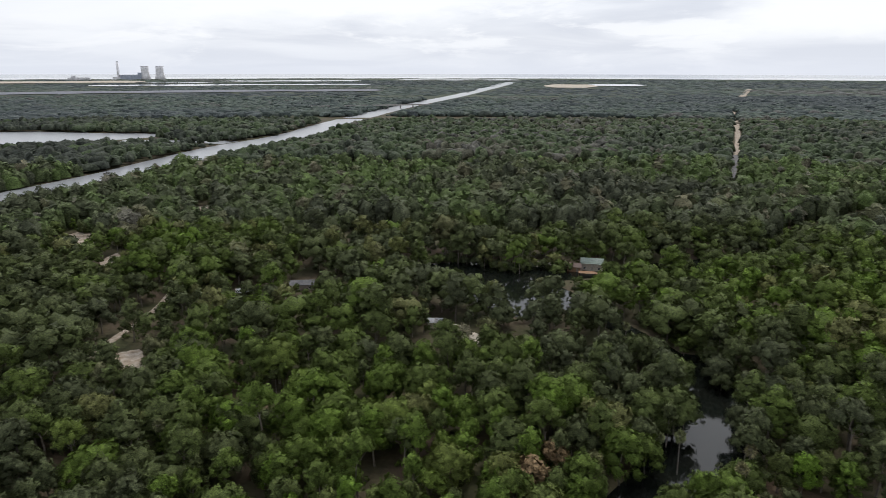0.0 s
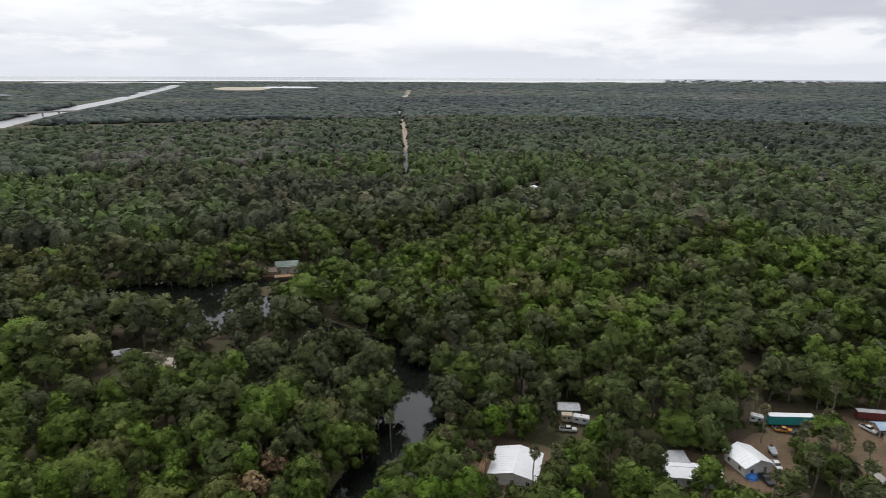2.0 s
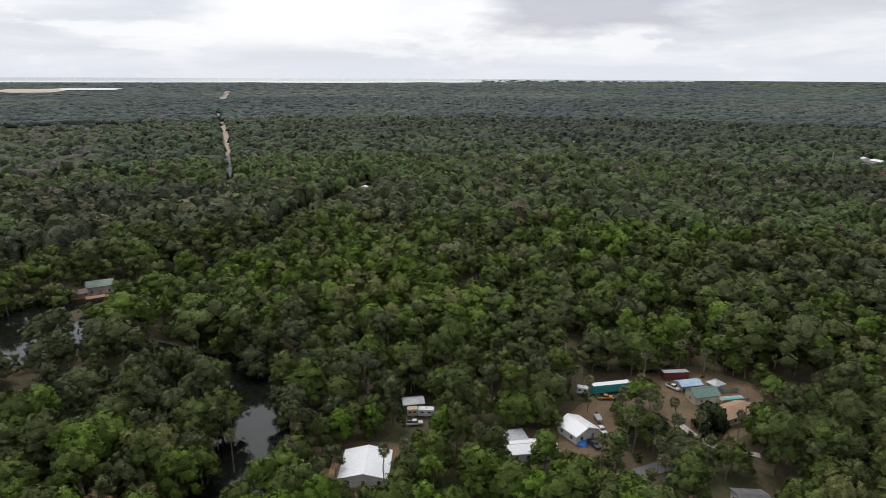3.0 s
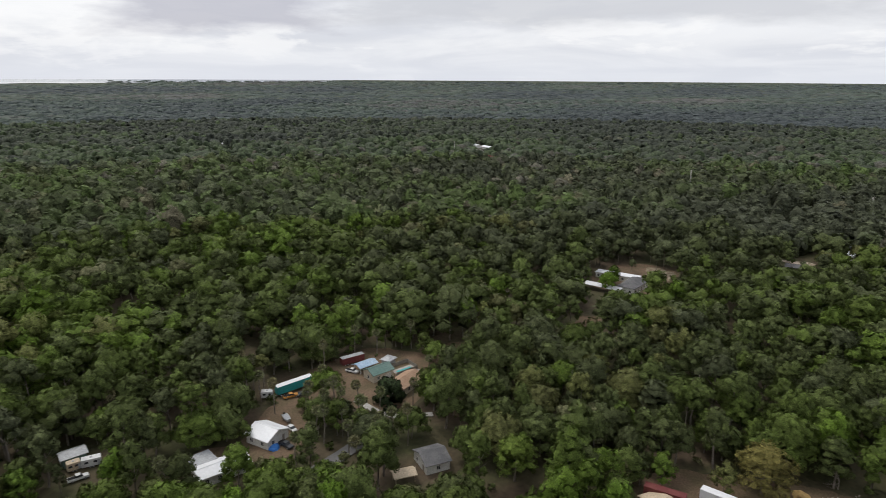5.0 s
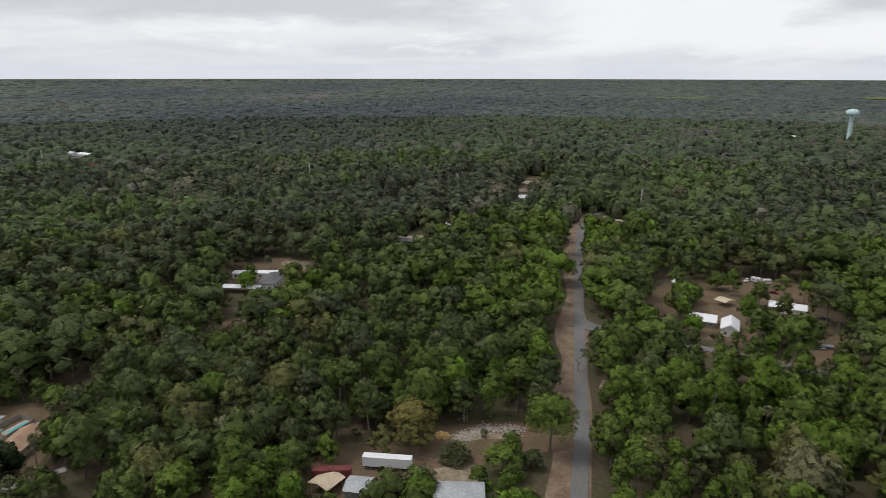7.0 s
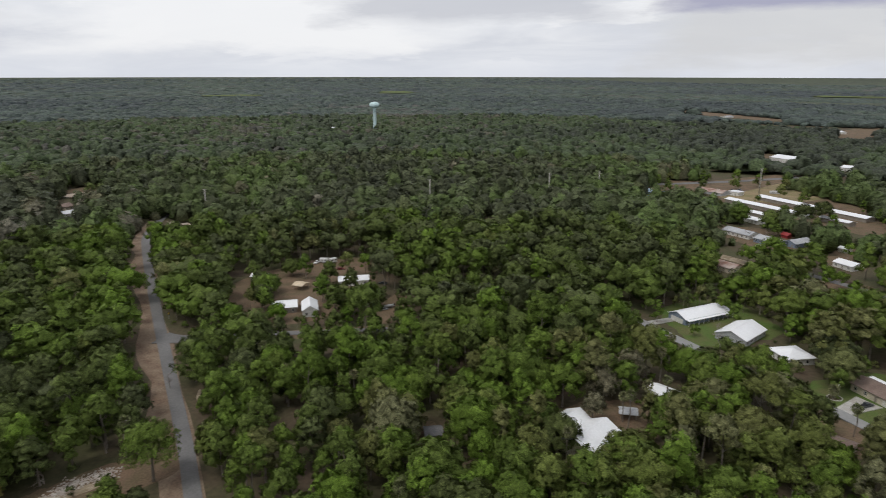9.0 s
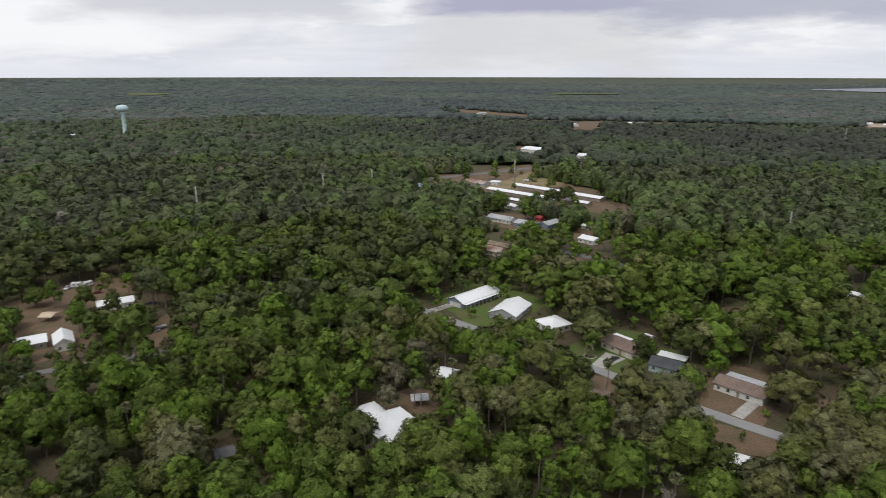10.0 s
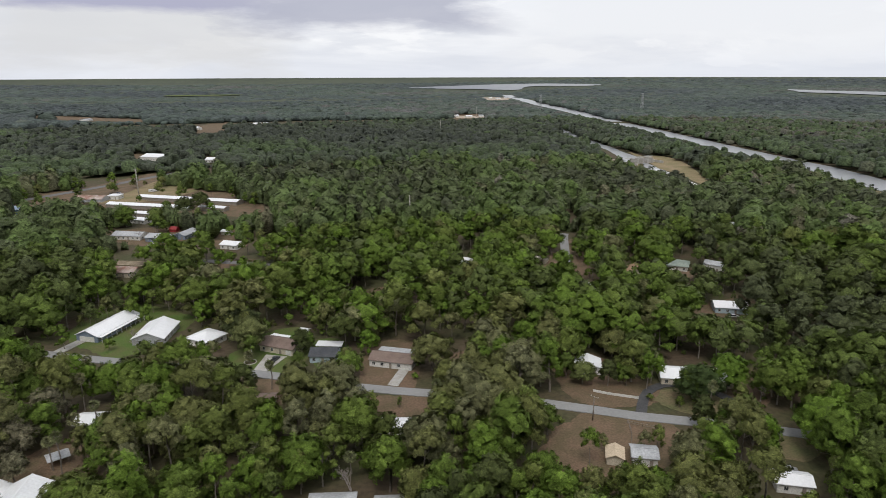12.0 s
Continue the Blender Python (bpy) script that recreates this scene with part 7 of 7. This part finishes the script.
def deck(x, y, yaw, w, d, high, label):
    ob = thing("deck", x, y, yaw, label, "deck")
    n = int(d / 0.5)
    for k in range(n):
        part("plank", solid((-w / 2, -d / 2 + k * d / n, high - 0.06, w / 2, -d / 2 + (k + 0.9) * d / n, high)), M_WOOD, ob)
    for sx in (-1, 1):
        for sy in (-1, 1):
            part("post", solid((sx * (w / 2 - 0.1) - 0.08, sy * (d / 2 - 0.1) - 0.08, 0, sx * (w / 2 - 0.1) + 0.08, sy * (d / 2 - 0.1) + 0.08, high + 0.9)), M_WOOD, ob)


deck(86.0, 139.5, 317, 1.8, 10, 0.5, "narrow orange-brown plank deck beside a white house")
deck(88, 343.5, 350, 7, 4, 0.8, "low orange-brown wooden terrace below a house")
deck(79.5, 341.5, 350, 9, 5, 2.2, "raised orange-brown wooden deck above the water")
deck(74, 146.0, 317, 2.4, 5, 0.4, "small wooden jetty on the river bank")


def heap(name, x, y, r, high, mat, label, category, seed=0):
    """A rounded, uneven heap."""
    g = np.random.default_rng(seed)
    bm = bmesh.new()
    bmesh.ops.create_icosphere(bm, subdivisions=3, radius=1)
    for v in bm.verts:
        k = 1 + 0.25 * noise.noise(v.co * 2.1 + Vector((seed, 0, 0)))
        v.co = Vector((v.co.x * r * k, v.co.y * r * k * 0.8, max(v.co.z, -0.02) * high * k))
    me = bpy.data.meshes.new(name)
    bm.to_mesh(me)
    bm.free()
    me.materials.append(mat)
    ob = new(name, me)
    ob.matrix_world = pose(x, y, 0.02, 0, 0, float(g.uniform(0, 360)))
    return tagged(ob, label, category)


M_YELLOW_SAND = material("yellow_builders_sand", (0.47, 0.32, 0.13), (0.4, 0.27, 0.11), 0.4, 0.95, bump=0.2, fine=3.0)
heap("sand_mound", 175.0, -47.6, 2.4, 1.5, M_YELLOW_SAND, "yellow-brown mound of loose sand", "sand mound")
heap("tarpaulin", 152.0, 101.3, 2.2, 1.0, M_BLUE, "crumpled bright blue tarpaulin over a heap", "tarpaulin", 3)
heap("brush_heap", -68, 200, 2.5, 1.2, M_DEAD, "pale pile of cut branches", "brush pile", 5)


def rubble():
    """Broken slabs and stones strewn along a strip of bare ground."""
    g = np.random.default_rng(31)
    bm = bmesh.new()
    for k in range(700):
        t = g.random()
        c = Vector((171.5 + 3.5 * math.sin(t * 3) + g.normal() * 1.6, -51 - 22 * t + g.normal(), 0.12))
        n = bmesh.ops.create_cube(bm, size=1)["verts"]
        s = g.uniform(0.15, 0.62)
        m = Matrix.Translation(c) @ Matrix.Rotation(g.uniform(0, 6.3), 4, "Z") @ Matrix.Rotation(g.uniform(-0.4, 0.4), 4, "X") @ Matrix.Diagonal((s, s * g.uniform(0.5, 1), s * 0.4, 1))
        bmesh.ops.transform(bm, matrix=m, verts=n)
    me = bpy.data.meshes.new("rubble")
    bm.to_mesh(me)
    bm.free()
    me.materials.append(M_RUBBLE)
    tagged(new("rubble", me), "strip of pale broken rubble on bare ground", "rubble", kind="stuff")


rubble()


def road_sign(x, y, yaw):
    ob = thing("road_sign", x, y, yaw, "small yellow diamond road sign on a post", "road sign")
    part("post", solid((-0.05, -0.05, 0, 0.05, 0.05, 2.9)), M_STEEL, ob)
    bm = solid((-0.5, -0.09, -0.5, 0.5, -0.055, 0.5))
    bmesh.ops.rotate(bm, verts=bm.verts, matrix=Matrix.Rotation(radians(45), 3, "Y"))
    part("plate", bm, M_YELLOW, ob).location = (0, 0, 2.6)


road_sign(270.2, -147.9, -60)


def round_bush():
    v, f, k, soft = crown(500, 14, 500, 0.5, (ICO_V, ICO_F), radius=5.0, bottom=-0.5, top=8.8, flat=-0.1)
    dark = leaves("dark_bush_leaves", ((0.0, (0.028, 0.042, 0.018)), (1.0, (0.035, 0.05, 0.02))), True)
    ob = new("round_bush", mesh_of("round_bush", v, f, (dark, dark), k, smooth=True, normals=soft))
    ob.matrix_world = pose(187.5, 77.6, 0) @ Matrix.Scale(1.12, 4)
    tagged(ob, "large dense dark green domed bush in a yard", "bush")


round_bush()

# single trees that stand out beside the yards
M_GOLD = leaves("golden_leaves", ((0.0, (0.155, 0.138, 0.04)), (1.0, (0.175, 0.155, 0.05))), True, 0.5, (0.7, 1.35), (0.5, 1.5), 2.6, 0.25, 4.6)
M_OAK = leaves("dark_oak_leaves", ((0.0, (0.045, 0.068, 0.022)), (1.0, (0.055, 0.08, 0.024))), True, 0.5, (0.7, 1.35), (0.5, 1.5), 2.6, 0.25, 4.2)
M_LIME = leaves("lime_leaves", ((0.0, (0.11, 0.16, 0.03)), (1.0, (0.13, 0.18, 0.035))), True, 0.5, (0.7, 1.35), (0.5, 1.5), 2.6, 0.25, 4.6)
M_GREYLEAF = leaves("grey_mossy_leaves", ((0.0, (0.135, 0.13, 0.078)), (1.0, (0.16, 0.148, 0.095))), True, 0.5)
M_RUSTLEAF = leaves("rusty_leaves", ((0.0, (0.2, 0.14, 0.075)), (1.0, (0.22, 0.155, 0.085))), True)


def odd_tree(x, y, size, tall, mat, label, seed, foot=3.4, lobes=17, clumps=330, leaf=0.6):
    ob = thing("tree", x, y, seed * 40.0, label, "tree")
    v, f, k, soft = crown(600 + seed, lobes, clumps, leaf, (OCT_V, OCT_F), radius=4.6, bottom=foot, top=12.8)
    new("trunk", STEM_MESH[1]).parent = ob
    new("crown", mesh_of("crown", v, f, (mat, mat), k, smooth=True, normals=soft)).parent = ob
    ob.scale = (size, size, tall)


odd_tree(172.2, -37.4, 1.75, 1.1, M_GOLD, "broad tree with yellow-olive spring leaves", 1, 1.6, 26, 800, 0.36)
odd_tree(159.0, -77.0, 1.6, 1.4, M_LIME, "tree with bright yellow-green leaves beside the road", 2, 5.0, 22, 620, 0.42)
odd_tree(158, 28, 1.3, 1.05, M_LIME, "tree with bright yellow-green leaves", 3)
odd_tree(-137.0, -173.5, 1.75, 1.05, M_OAK, "broad dark green oak before a house", 30, 1.2, 26, 700, 0.45)
odd_tree(22, 146, 1.2, 1.0, M_RUSTLEAF, "tree with rusty brown thin leaves", 4)
odd_tree(150, -58.5, 1.25, 0.75, M_LIME, "low spreading tree with yellow-green leaves", 5, 1.6, 22, 520, 0.45)
odd_tree(147.0, -34.0, 1.0, 0.7, M_GREYLEAF, "low olive-green tree beside a sandy yard", 9, 1.6, 22, 520, 0.45)
odd_tree(-94, 206, 1.3, 0.9, M_GREYLEAF, "wide grey half-bare tree hung with moss", 7)
odd_tree(7, 242, 1.3, 0.8, M_GREYLEAF, "grey-olive oak over a park building", 8)
odd_tree(30, 156, 1.0, 1.0, M_RUSTLEAF, "tree with rusty brown thin leaves", 6)

odd_tree(74, -210, 1.25, 1.15, M_GREYLEAF, "tall grey oak hung with moss", 20)
odd_tree(78, -195, 1.1, 1.0, M_GREYLEAF, "tall grey oak hung with moss", 21)
odd_tree(92, -207, 1.0, 1.15, M_LIME, "pine with pale yellow-green needles", 22)
odd_tree(125, -194, 1.0, 1.1, M_LIME, "pine with pale yellow-green needles", 23)
odd_tree(133, -196, 1.0, 1.1, M_LIME, "pine with pale yellow-green needles", 24)
odd_tree(54, -158, 1.6, 0.95, M_LIME, "broad oak with fresh lime-green leaves", 25)
odd_tree(74, -179, 1.0, 0.9, M_GREYLEAF, "oak with grey-olive mossy leaves", 26)

# trees that stand in and before the yards
def stand(turn, *rows):
    """Single trees: place, kind and size of each."""
    for k, (x, y, kind, size) in enumerate(rows):
        one_tree(x, y, kind, size, size * 0.95, k * turn)


stand(47.0, (104, 122, 1, 0.8), (108, 128, 4, 0.7), (97, 118, 0, 0.9), (118, 128, 2, 0.9), (122, 110, 1, 1.0), (115, 113, 5, 0.8), (132, 100, 1, 0.9), (184, 100, 0, 0.9), (194, 66, 1, 0.9), (246, -182, 0, 0.9), (230, -206, 1, 1.0), (226, -222, 2, 0.9), (248, -228, 1, 0.9), (262, -200, 5, 0.8))
stand(47.0, (216, -206, 1, 0.9), (276, -226, 5, 0.8), (217, -170, 4, 0.5), (208, -182, 4, 0.55), (198, -188, 4, 0.5), (188, -198, 4, 0.5), (236, -158, 0, 0.9), (14, -256, 0, 1.15), (-8, -254, 5, 0.6), (-4, -232, 1, 0.6), (-112, -192, 1, 0.7), (-104, -196, 5, 0.7), (-128, -194, 2, 0.8))
stand(47.0, (-150, -176, 0, 1.1), (-132, -152, 5, 0.8), (-140, -146, 5, 0.7), (-36, -196, 4, 0.3), (75.9, -157.5, 5, 1.0), (48.8, -156.9, 0, 1.0), (58, -149, 1, 0.8), (83, -160, 0, 1.0), (354, 12, 1, 0.7), (338, 14, 0, 0.8), (60, -560, 0, 1.2), (84, -545, 1, 0.9), (70, -540, 0, 1.2), (128, -530, 1, 1.0))
stand(47.0, (108, -512, 0, 1.2), (86, -508, 0, 1.1), (48, -520, 4, 1.0), (56, -500, 4, 1.0))


# ---- poles, pylons and towers ----
def utility_pole(x, y, high, label, arms=2, r=0.5, mat=M_POLE):
    ob = thing("utility_pole", x, y, math.degrees(math.atan2(y, x)) + 60, label, "utility pole", "utility poles")
    part("shaft", lathe([(r, -0.3), (r * 0.68, high)], 8), mat, ob)
    for k in range(arms):
        z = high - 0.6 - 1.3 * k
        arm = part("crossarm", solid((-1.5, -0.34, z, 1.5, -0.22, z + 0.16)), M_GREYWOOD, ob)
        for s in (-1.3, 0, 1.3):
            part("insulator", lathe([(0.07, z + 0.16), (0.1, z + 0.25), (0.05, z + 0.4)], 6), M_WALL, arm).location = (s, -0.28, 0)


for x, y, high in ((321, -408, 27), (445, -284, 23), (569, -169, 22), (232, -537, 26), (865, 255, 23), (651, -41, 26), (125, -659, 24)):
    utility_pole(x, y, high, "tall pale concrete utility pole above the trees")
utility_pole(-95.4, -171.2, 9, "brown wooden utility pole beside a street", 1, 0.2, M_BARK)
utility_pole(-99, -477, 20, "wooden utility pole among trees", 1)
utility_pole(-509, -1599, 26, "tall utility pole at a canal")
utility_pole(-299, -1156, 28, "tall utility pole at a canal")
utility_pole(266, -508, 25, "tall pale concrete utility pole above the trees")


def pylon(x, y, high):
    ob = thing("power_pylon", x, y, 20, "grey steel lattice power pylon above the woods", "pylon", "power pylons")
    part("leg", rods(bmesh.new(), *[((sx * 4, sy * 4, 0), (sx * 0.7, sy * 0.7, high)) for sx in (-1, 1) for sy in (-1, 1)], r=0.5), M_STEEL, ob)
    bm = bmesh.new()
    for k in range(6):
        a, b = k / 6, (k + 1) / 6
        wa, wb = 4 - 3.3 * a, 4 - 3.3 * b
        for s in (-1, 1):
            rods(bm, ((-wa, s * wa, a * high), (wb, s * wb, b * high)), ((s * wa, -wa, a * high), (s * wb, wb, b * high)), r=0.26)
    part("bracing", bm, M_STEEL, ob)
    for z in (0.72, 0.85, 0.97):
        part("arm", rods(bmesh.new(), ((-7, 0, z * high), (7, 0, z * high)), ((-7, 0, z * high), (0, 0, z * high + 2)), ((7, 0, z * high), (0, 0, z * high + 2)), r=0.2), M_STEEL, ob)


pylon(-692, -1622, 52)
pylon(-1029, -1682, 48)


def water_tower():
    ob = thing("water_tower", 913, -981, 0, "pale aqua water tower with a globe on a stem", "water tower")
    part("stem", lathe([(5.2, -0.5), (3.4, 4), (3.0, 38), (4.3, 41)], 20), M_TOWER, ob)
    part("tank", lathe([(4.3, 40.9), (9.0, 43), (10.4, 46.2), (9.8, 49.5), (6.6, 52.3), (0.6, 53.4)], 24), M_TOWER, ob)
    part("railing", lathe([(1.2, 53.2), (1.2, 54.2)], 8), M_STEEL, ob)


water_tower()


# ---- the weir, the bridge and the power station ----
def weir():
    ob = thing("weir", -447, -722, 197, "concrete weir with lift gates across a channel", "weir")
    part("apron", solid((-22, -3, 0, 22, 3, 0.8)), M_CONCRETE, ob)
    for k in range(4):
        x = -13.5 + 9 * k
        part("pier", solid((x - 0.9, -6, 0, x + 0.9, 6, 6.5)), M_CONCRETE, ob)
    for k in range(3):
        x = -9 + 9 * k
        part("gate", solid((x - 3.6, -0.3, 0.8, x + 3.6, 0.3, 3.6)), M_GREY_METAL, ob)
    part("walkway", solid((-24, 3.2, 6.5, 24, 5.8, 6.9)), M_CONCRETE, ob)
    part("handrail", rods(bmesh.new(), ((-24, 3.3, 7.9), (24, 3.3, 7.9)), ((-24, 5.7, 7.9), (24, 5.7, 7.9)), r=0.1), M_STEEL, ob)
    for s in (-1, 1):
        part("wing_wall", solid((s * 23 - 0.8, -14, 0, s * 23 + 0.8, 8, 3)), M_CONCRETE, ob)


weir()
ribbon("white_water", [(-429, -676), (-424, -648), (-420, -628), (-404, -580), (-399, -548)], [12, 20, 24, 28, 22], M_FOAM, "white churning water below a weir", "water", 0.34, wobble=0.2)


def bridge():
    ax, ay, bx, by = -380, 1790, 70, 1930
    yaw, long = math.degrees(math.atan2(by - ay, bx - ax)), math.hypot(bx - ax, by - ay)
    ob = thing("highway_bridge", (ax + bx) / 2, (ay + by) / 2, yaw, "long pale concrete highway bridge over a canal", "bridge")
    part("deck", solid((-long / 2, -6, 9.5, long / 2, 6, 11)), M_CONCRETE, ob)
    for s in (-1, 1):
        part("parapet", solid((-long / 2, s * 6 - 0.2, 11, long / 2, s * 6 + 0.2, 12.2)), M_CONCRETE, ob)
    for k in range(13):
        x = -long / 2 + long * (k + 0.5) / 13
        part("pier", solid((x - 0.8, -5, -1, x + 0.8, 5, 9.5)), M_CONCRETE, ob)


bridge()


def power_station():
    for x, y in PLANT[:2]:
        ob = thing("cooling_tower", x, y, 0, "pale concrete cooling tower with a narrow waist", "cooling tower", "cooling towers")
        part("shell", lathe([(34, -8), (27, 22), (22.5, 48), (22, 60), (23.5, 78)], 28), M_HAZY, ob)
        part("rim", lathe([(23.7, 77.5), (24.2, 79)], 28), M_HAZY, ob)
    x, y = PLANT[2]
    ob = thing("chimney", x, y, 0, "tall pale smokestack of a power station", "chimney")
    part("shaft", lathe([(8.5, -8), (5.5, 104)], 14), M_HAZY, ob)
    part("cap", lathe([(6, 103.5), (6, 106)], 14), M_GREY_METAL, ob)
    x, y = PLANT[3]
    ob = thing("power_station", x, y, 28, "blue-grey turbine halls of a power station", "building")
    part("turbine_hall", solid((-70, -22, -8, 30, 22, 26)), M_FARHALL, ob)
    part("boiler_house", solid((30.2, -20, -8, 66, 20, 40)), M_FARHALL, ob)
    part("annexe", solid((-110, -16, -8, -70.2, 16, 14)), M_HAZY, ob)
    x, y = PLANT[4]
    ob = thing("power_station", x, y, 28, "pale low halls of a power station", "building")
    part("hall", solid((-60, -18, -8, 60, 18, 13)), M_HAZY, ob)
    part("tower_block", solid((-40, -14, 13.2, -14, 14, 24)), M_HAZY, ob)


PLANT = [(-1843, 4149), (-1765, 4180), (-1979, 4086), (-1909, 4120), (-2159, 3971)]
power_station()


# ---- small things in the gardens ----
def flower_bed(x, y):
    ob = thing("flower_bed", x, y, 20, "round flower bed with a pale edging on a lawn", "flower bed")
    part("edging", lathe([(2.5, 0), (2.5, 0.32), (2.2, 0.32), (2.2, 0.22)], 20), M_CONCRETE, ob)
    part("soil", lathe([(0.02, 0.3), (2.2, 0.26)], 20), M_GROUND, ob)
    v, f, k, soft = crown(700, 5, 50, 0.2, (ICO_V, ICO_F), radius=1.3, bottom=0.1, top=1.3)
    new("shrub", mesh_of("shrub", v, f, (M_LEAF_OWN, M_CORE_OWN), k, smooth=True, normals=soft)).parent = ob


def flagpole(x, y):
    ob = thing("flagpole", x, y, 0, "slim white flagpole on a lawn", "flagpole")
    part("pole", lathe([(0.12, 0), (0.07, 7)], 8), M_CAR_WHITE, ob)
    part("ball", lathe([(0.02, 7), (0.14, 7.12), (0.02, 7.24)], 8), M_STEEL, ob)


flower_bed(14.0, -246.5)
flagpole(13.5, -250.5)
for k, (x, y, size) in enumerate(((-157, -167.5, 1.0), (-7.2, -158.5, 1.2))):
    ob = new("bare_tree", BARE[k])
    ob.matrix_world = pose(x, y, 0, 0, 0, k * 80.0) @ Matrix.Scale(size, 4)
    tagged(ob, "pale dead tree with broken limbs", "tree", "bare trees")
one_tree(-136, -176, 0, 0.9, 0.85, 10.0, "dark round oak inside a curved drive")
one_tree(-141.5, -157, 5, 0.7, 0.75, 50.0, "round tree beside a street")
stand(61.0, (52, -231, 5, 0.95), (42, -225, 0, 0.95), (37, -224, 0, 0.80), (24, -225, 0, 0.95), (56, -240, 5, 0.80), (15, -215, 1, 0.95), (17, -264, 0, 1.25), (-6, -248, 1, 0.80), (-22, -225, 5, 0.80), (-24, -252, 0, 1.10), (-32, -241, 1, 0.80), (227, -176, 5, 0.70), (218, -203, 1, 0.95), (198, -191, 1, 0.70))
stand(61.0, (265, -226, 2, 0.90), (268, -199, 0, 0.80), (204, -216, 5, 0.80), (223, -157, 4, 0.50), (213, -164, 4, 0.50), (206, -173, 4, 0.50), (188, -189, 4, 0.50), (216, -159, 4, 0.50), (198, -180, 4, 0.50), (90, 151, 1, 0.85), (96, 150, 1, 0.85), (102, 151, 1, 0.85), (106, 147, 1, 0.85))
stand(83.0, (-27, -169, 1, 1.0), (-36, -168, 5, 0.9), (-20, -172, 0, 0.9), (90, -338, 1, 0.7), (82, -348, 5, 0.7), (98, -352, 0, 0.8), (94, -366, 1, 0.7))
stand(71.0, (224, 109, 1, 0.8), (231, 101, 2, 0.8), (234, 91, 0, 0.7), (218, 114, 1, 0.8), (209, 116, 5, 0.8), (231, 80, 1, 0.7), (226, 73, 5, 0.7))
one_tree(-127, -158, 1, 0.75, 0.75, 120.0, "round tree beside a street")
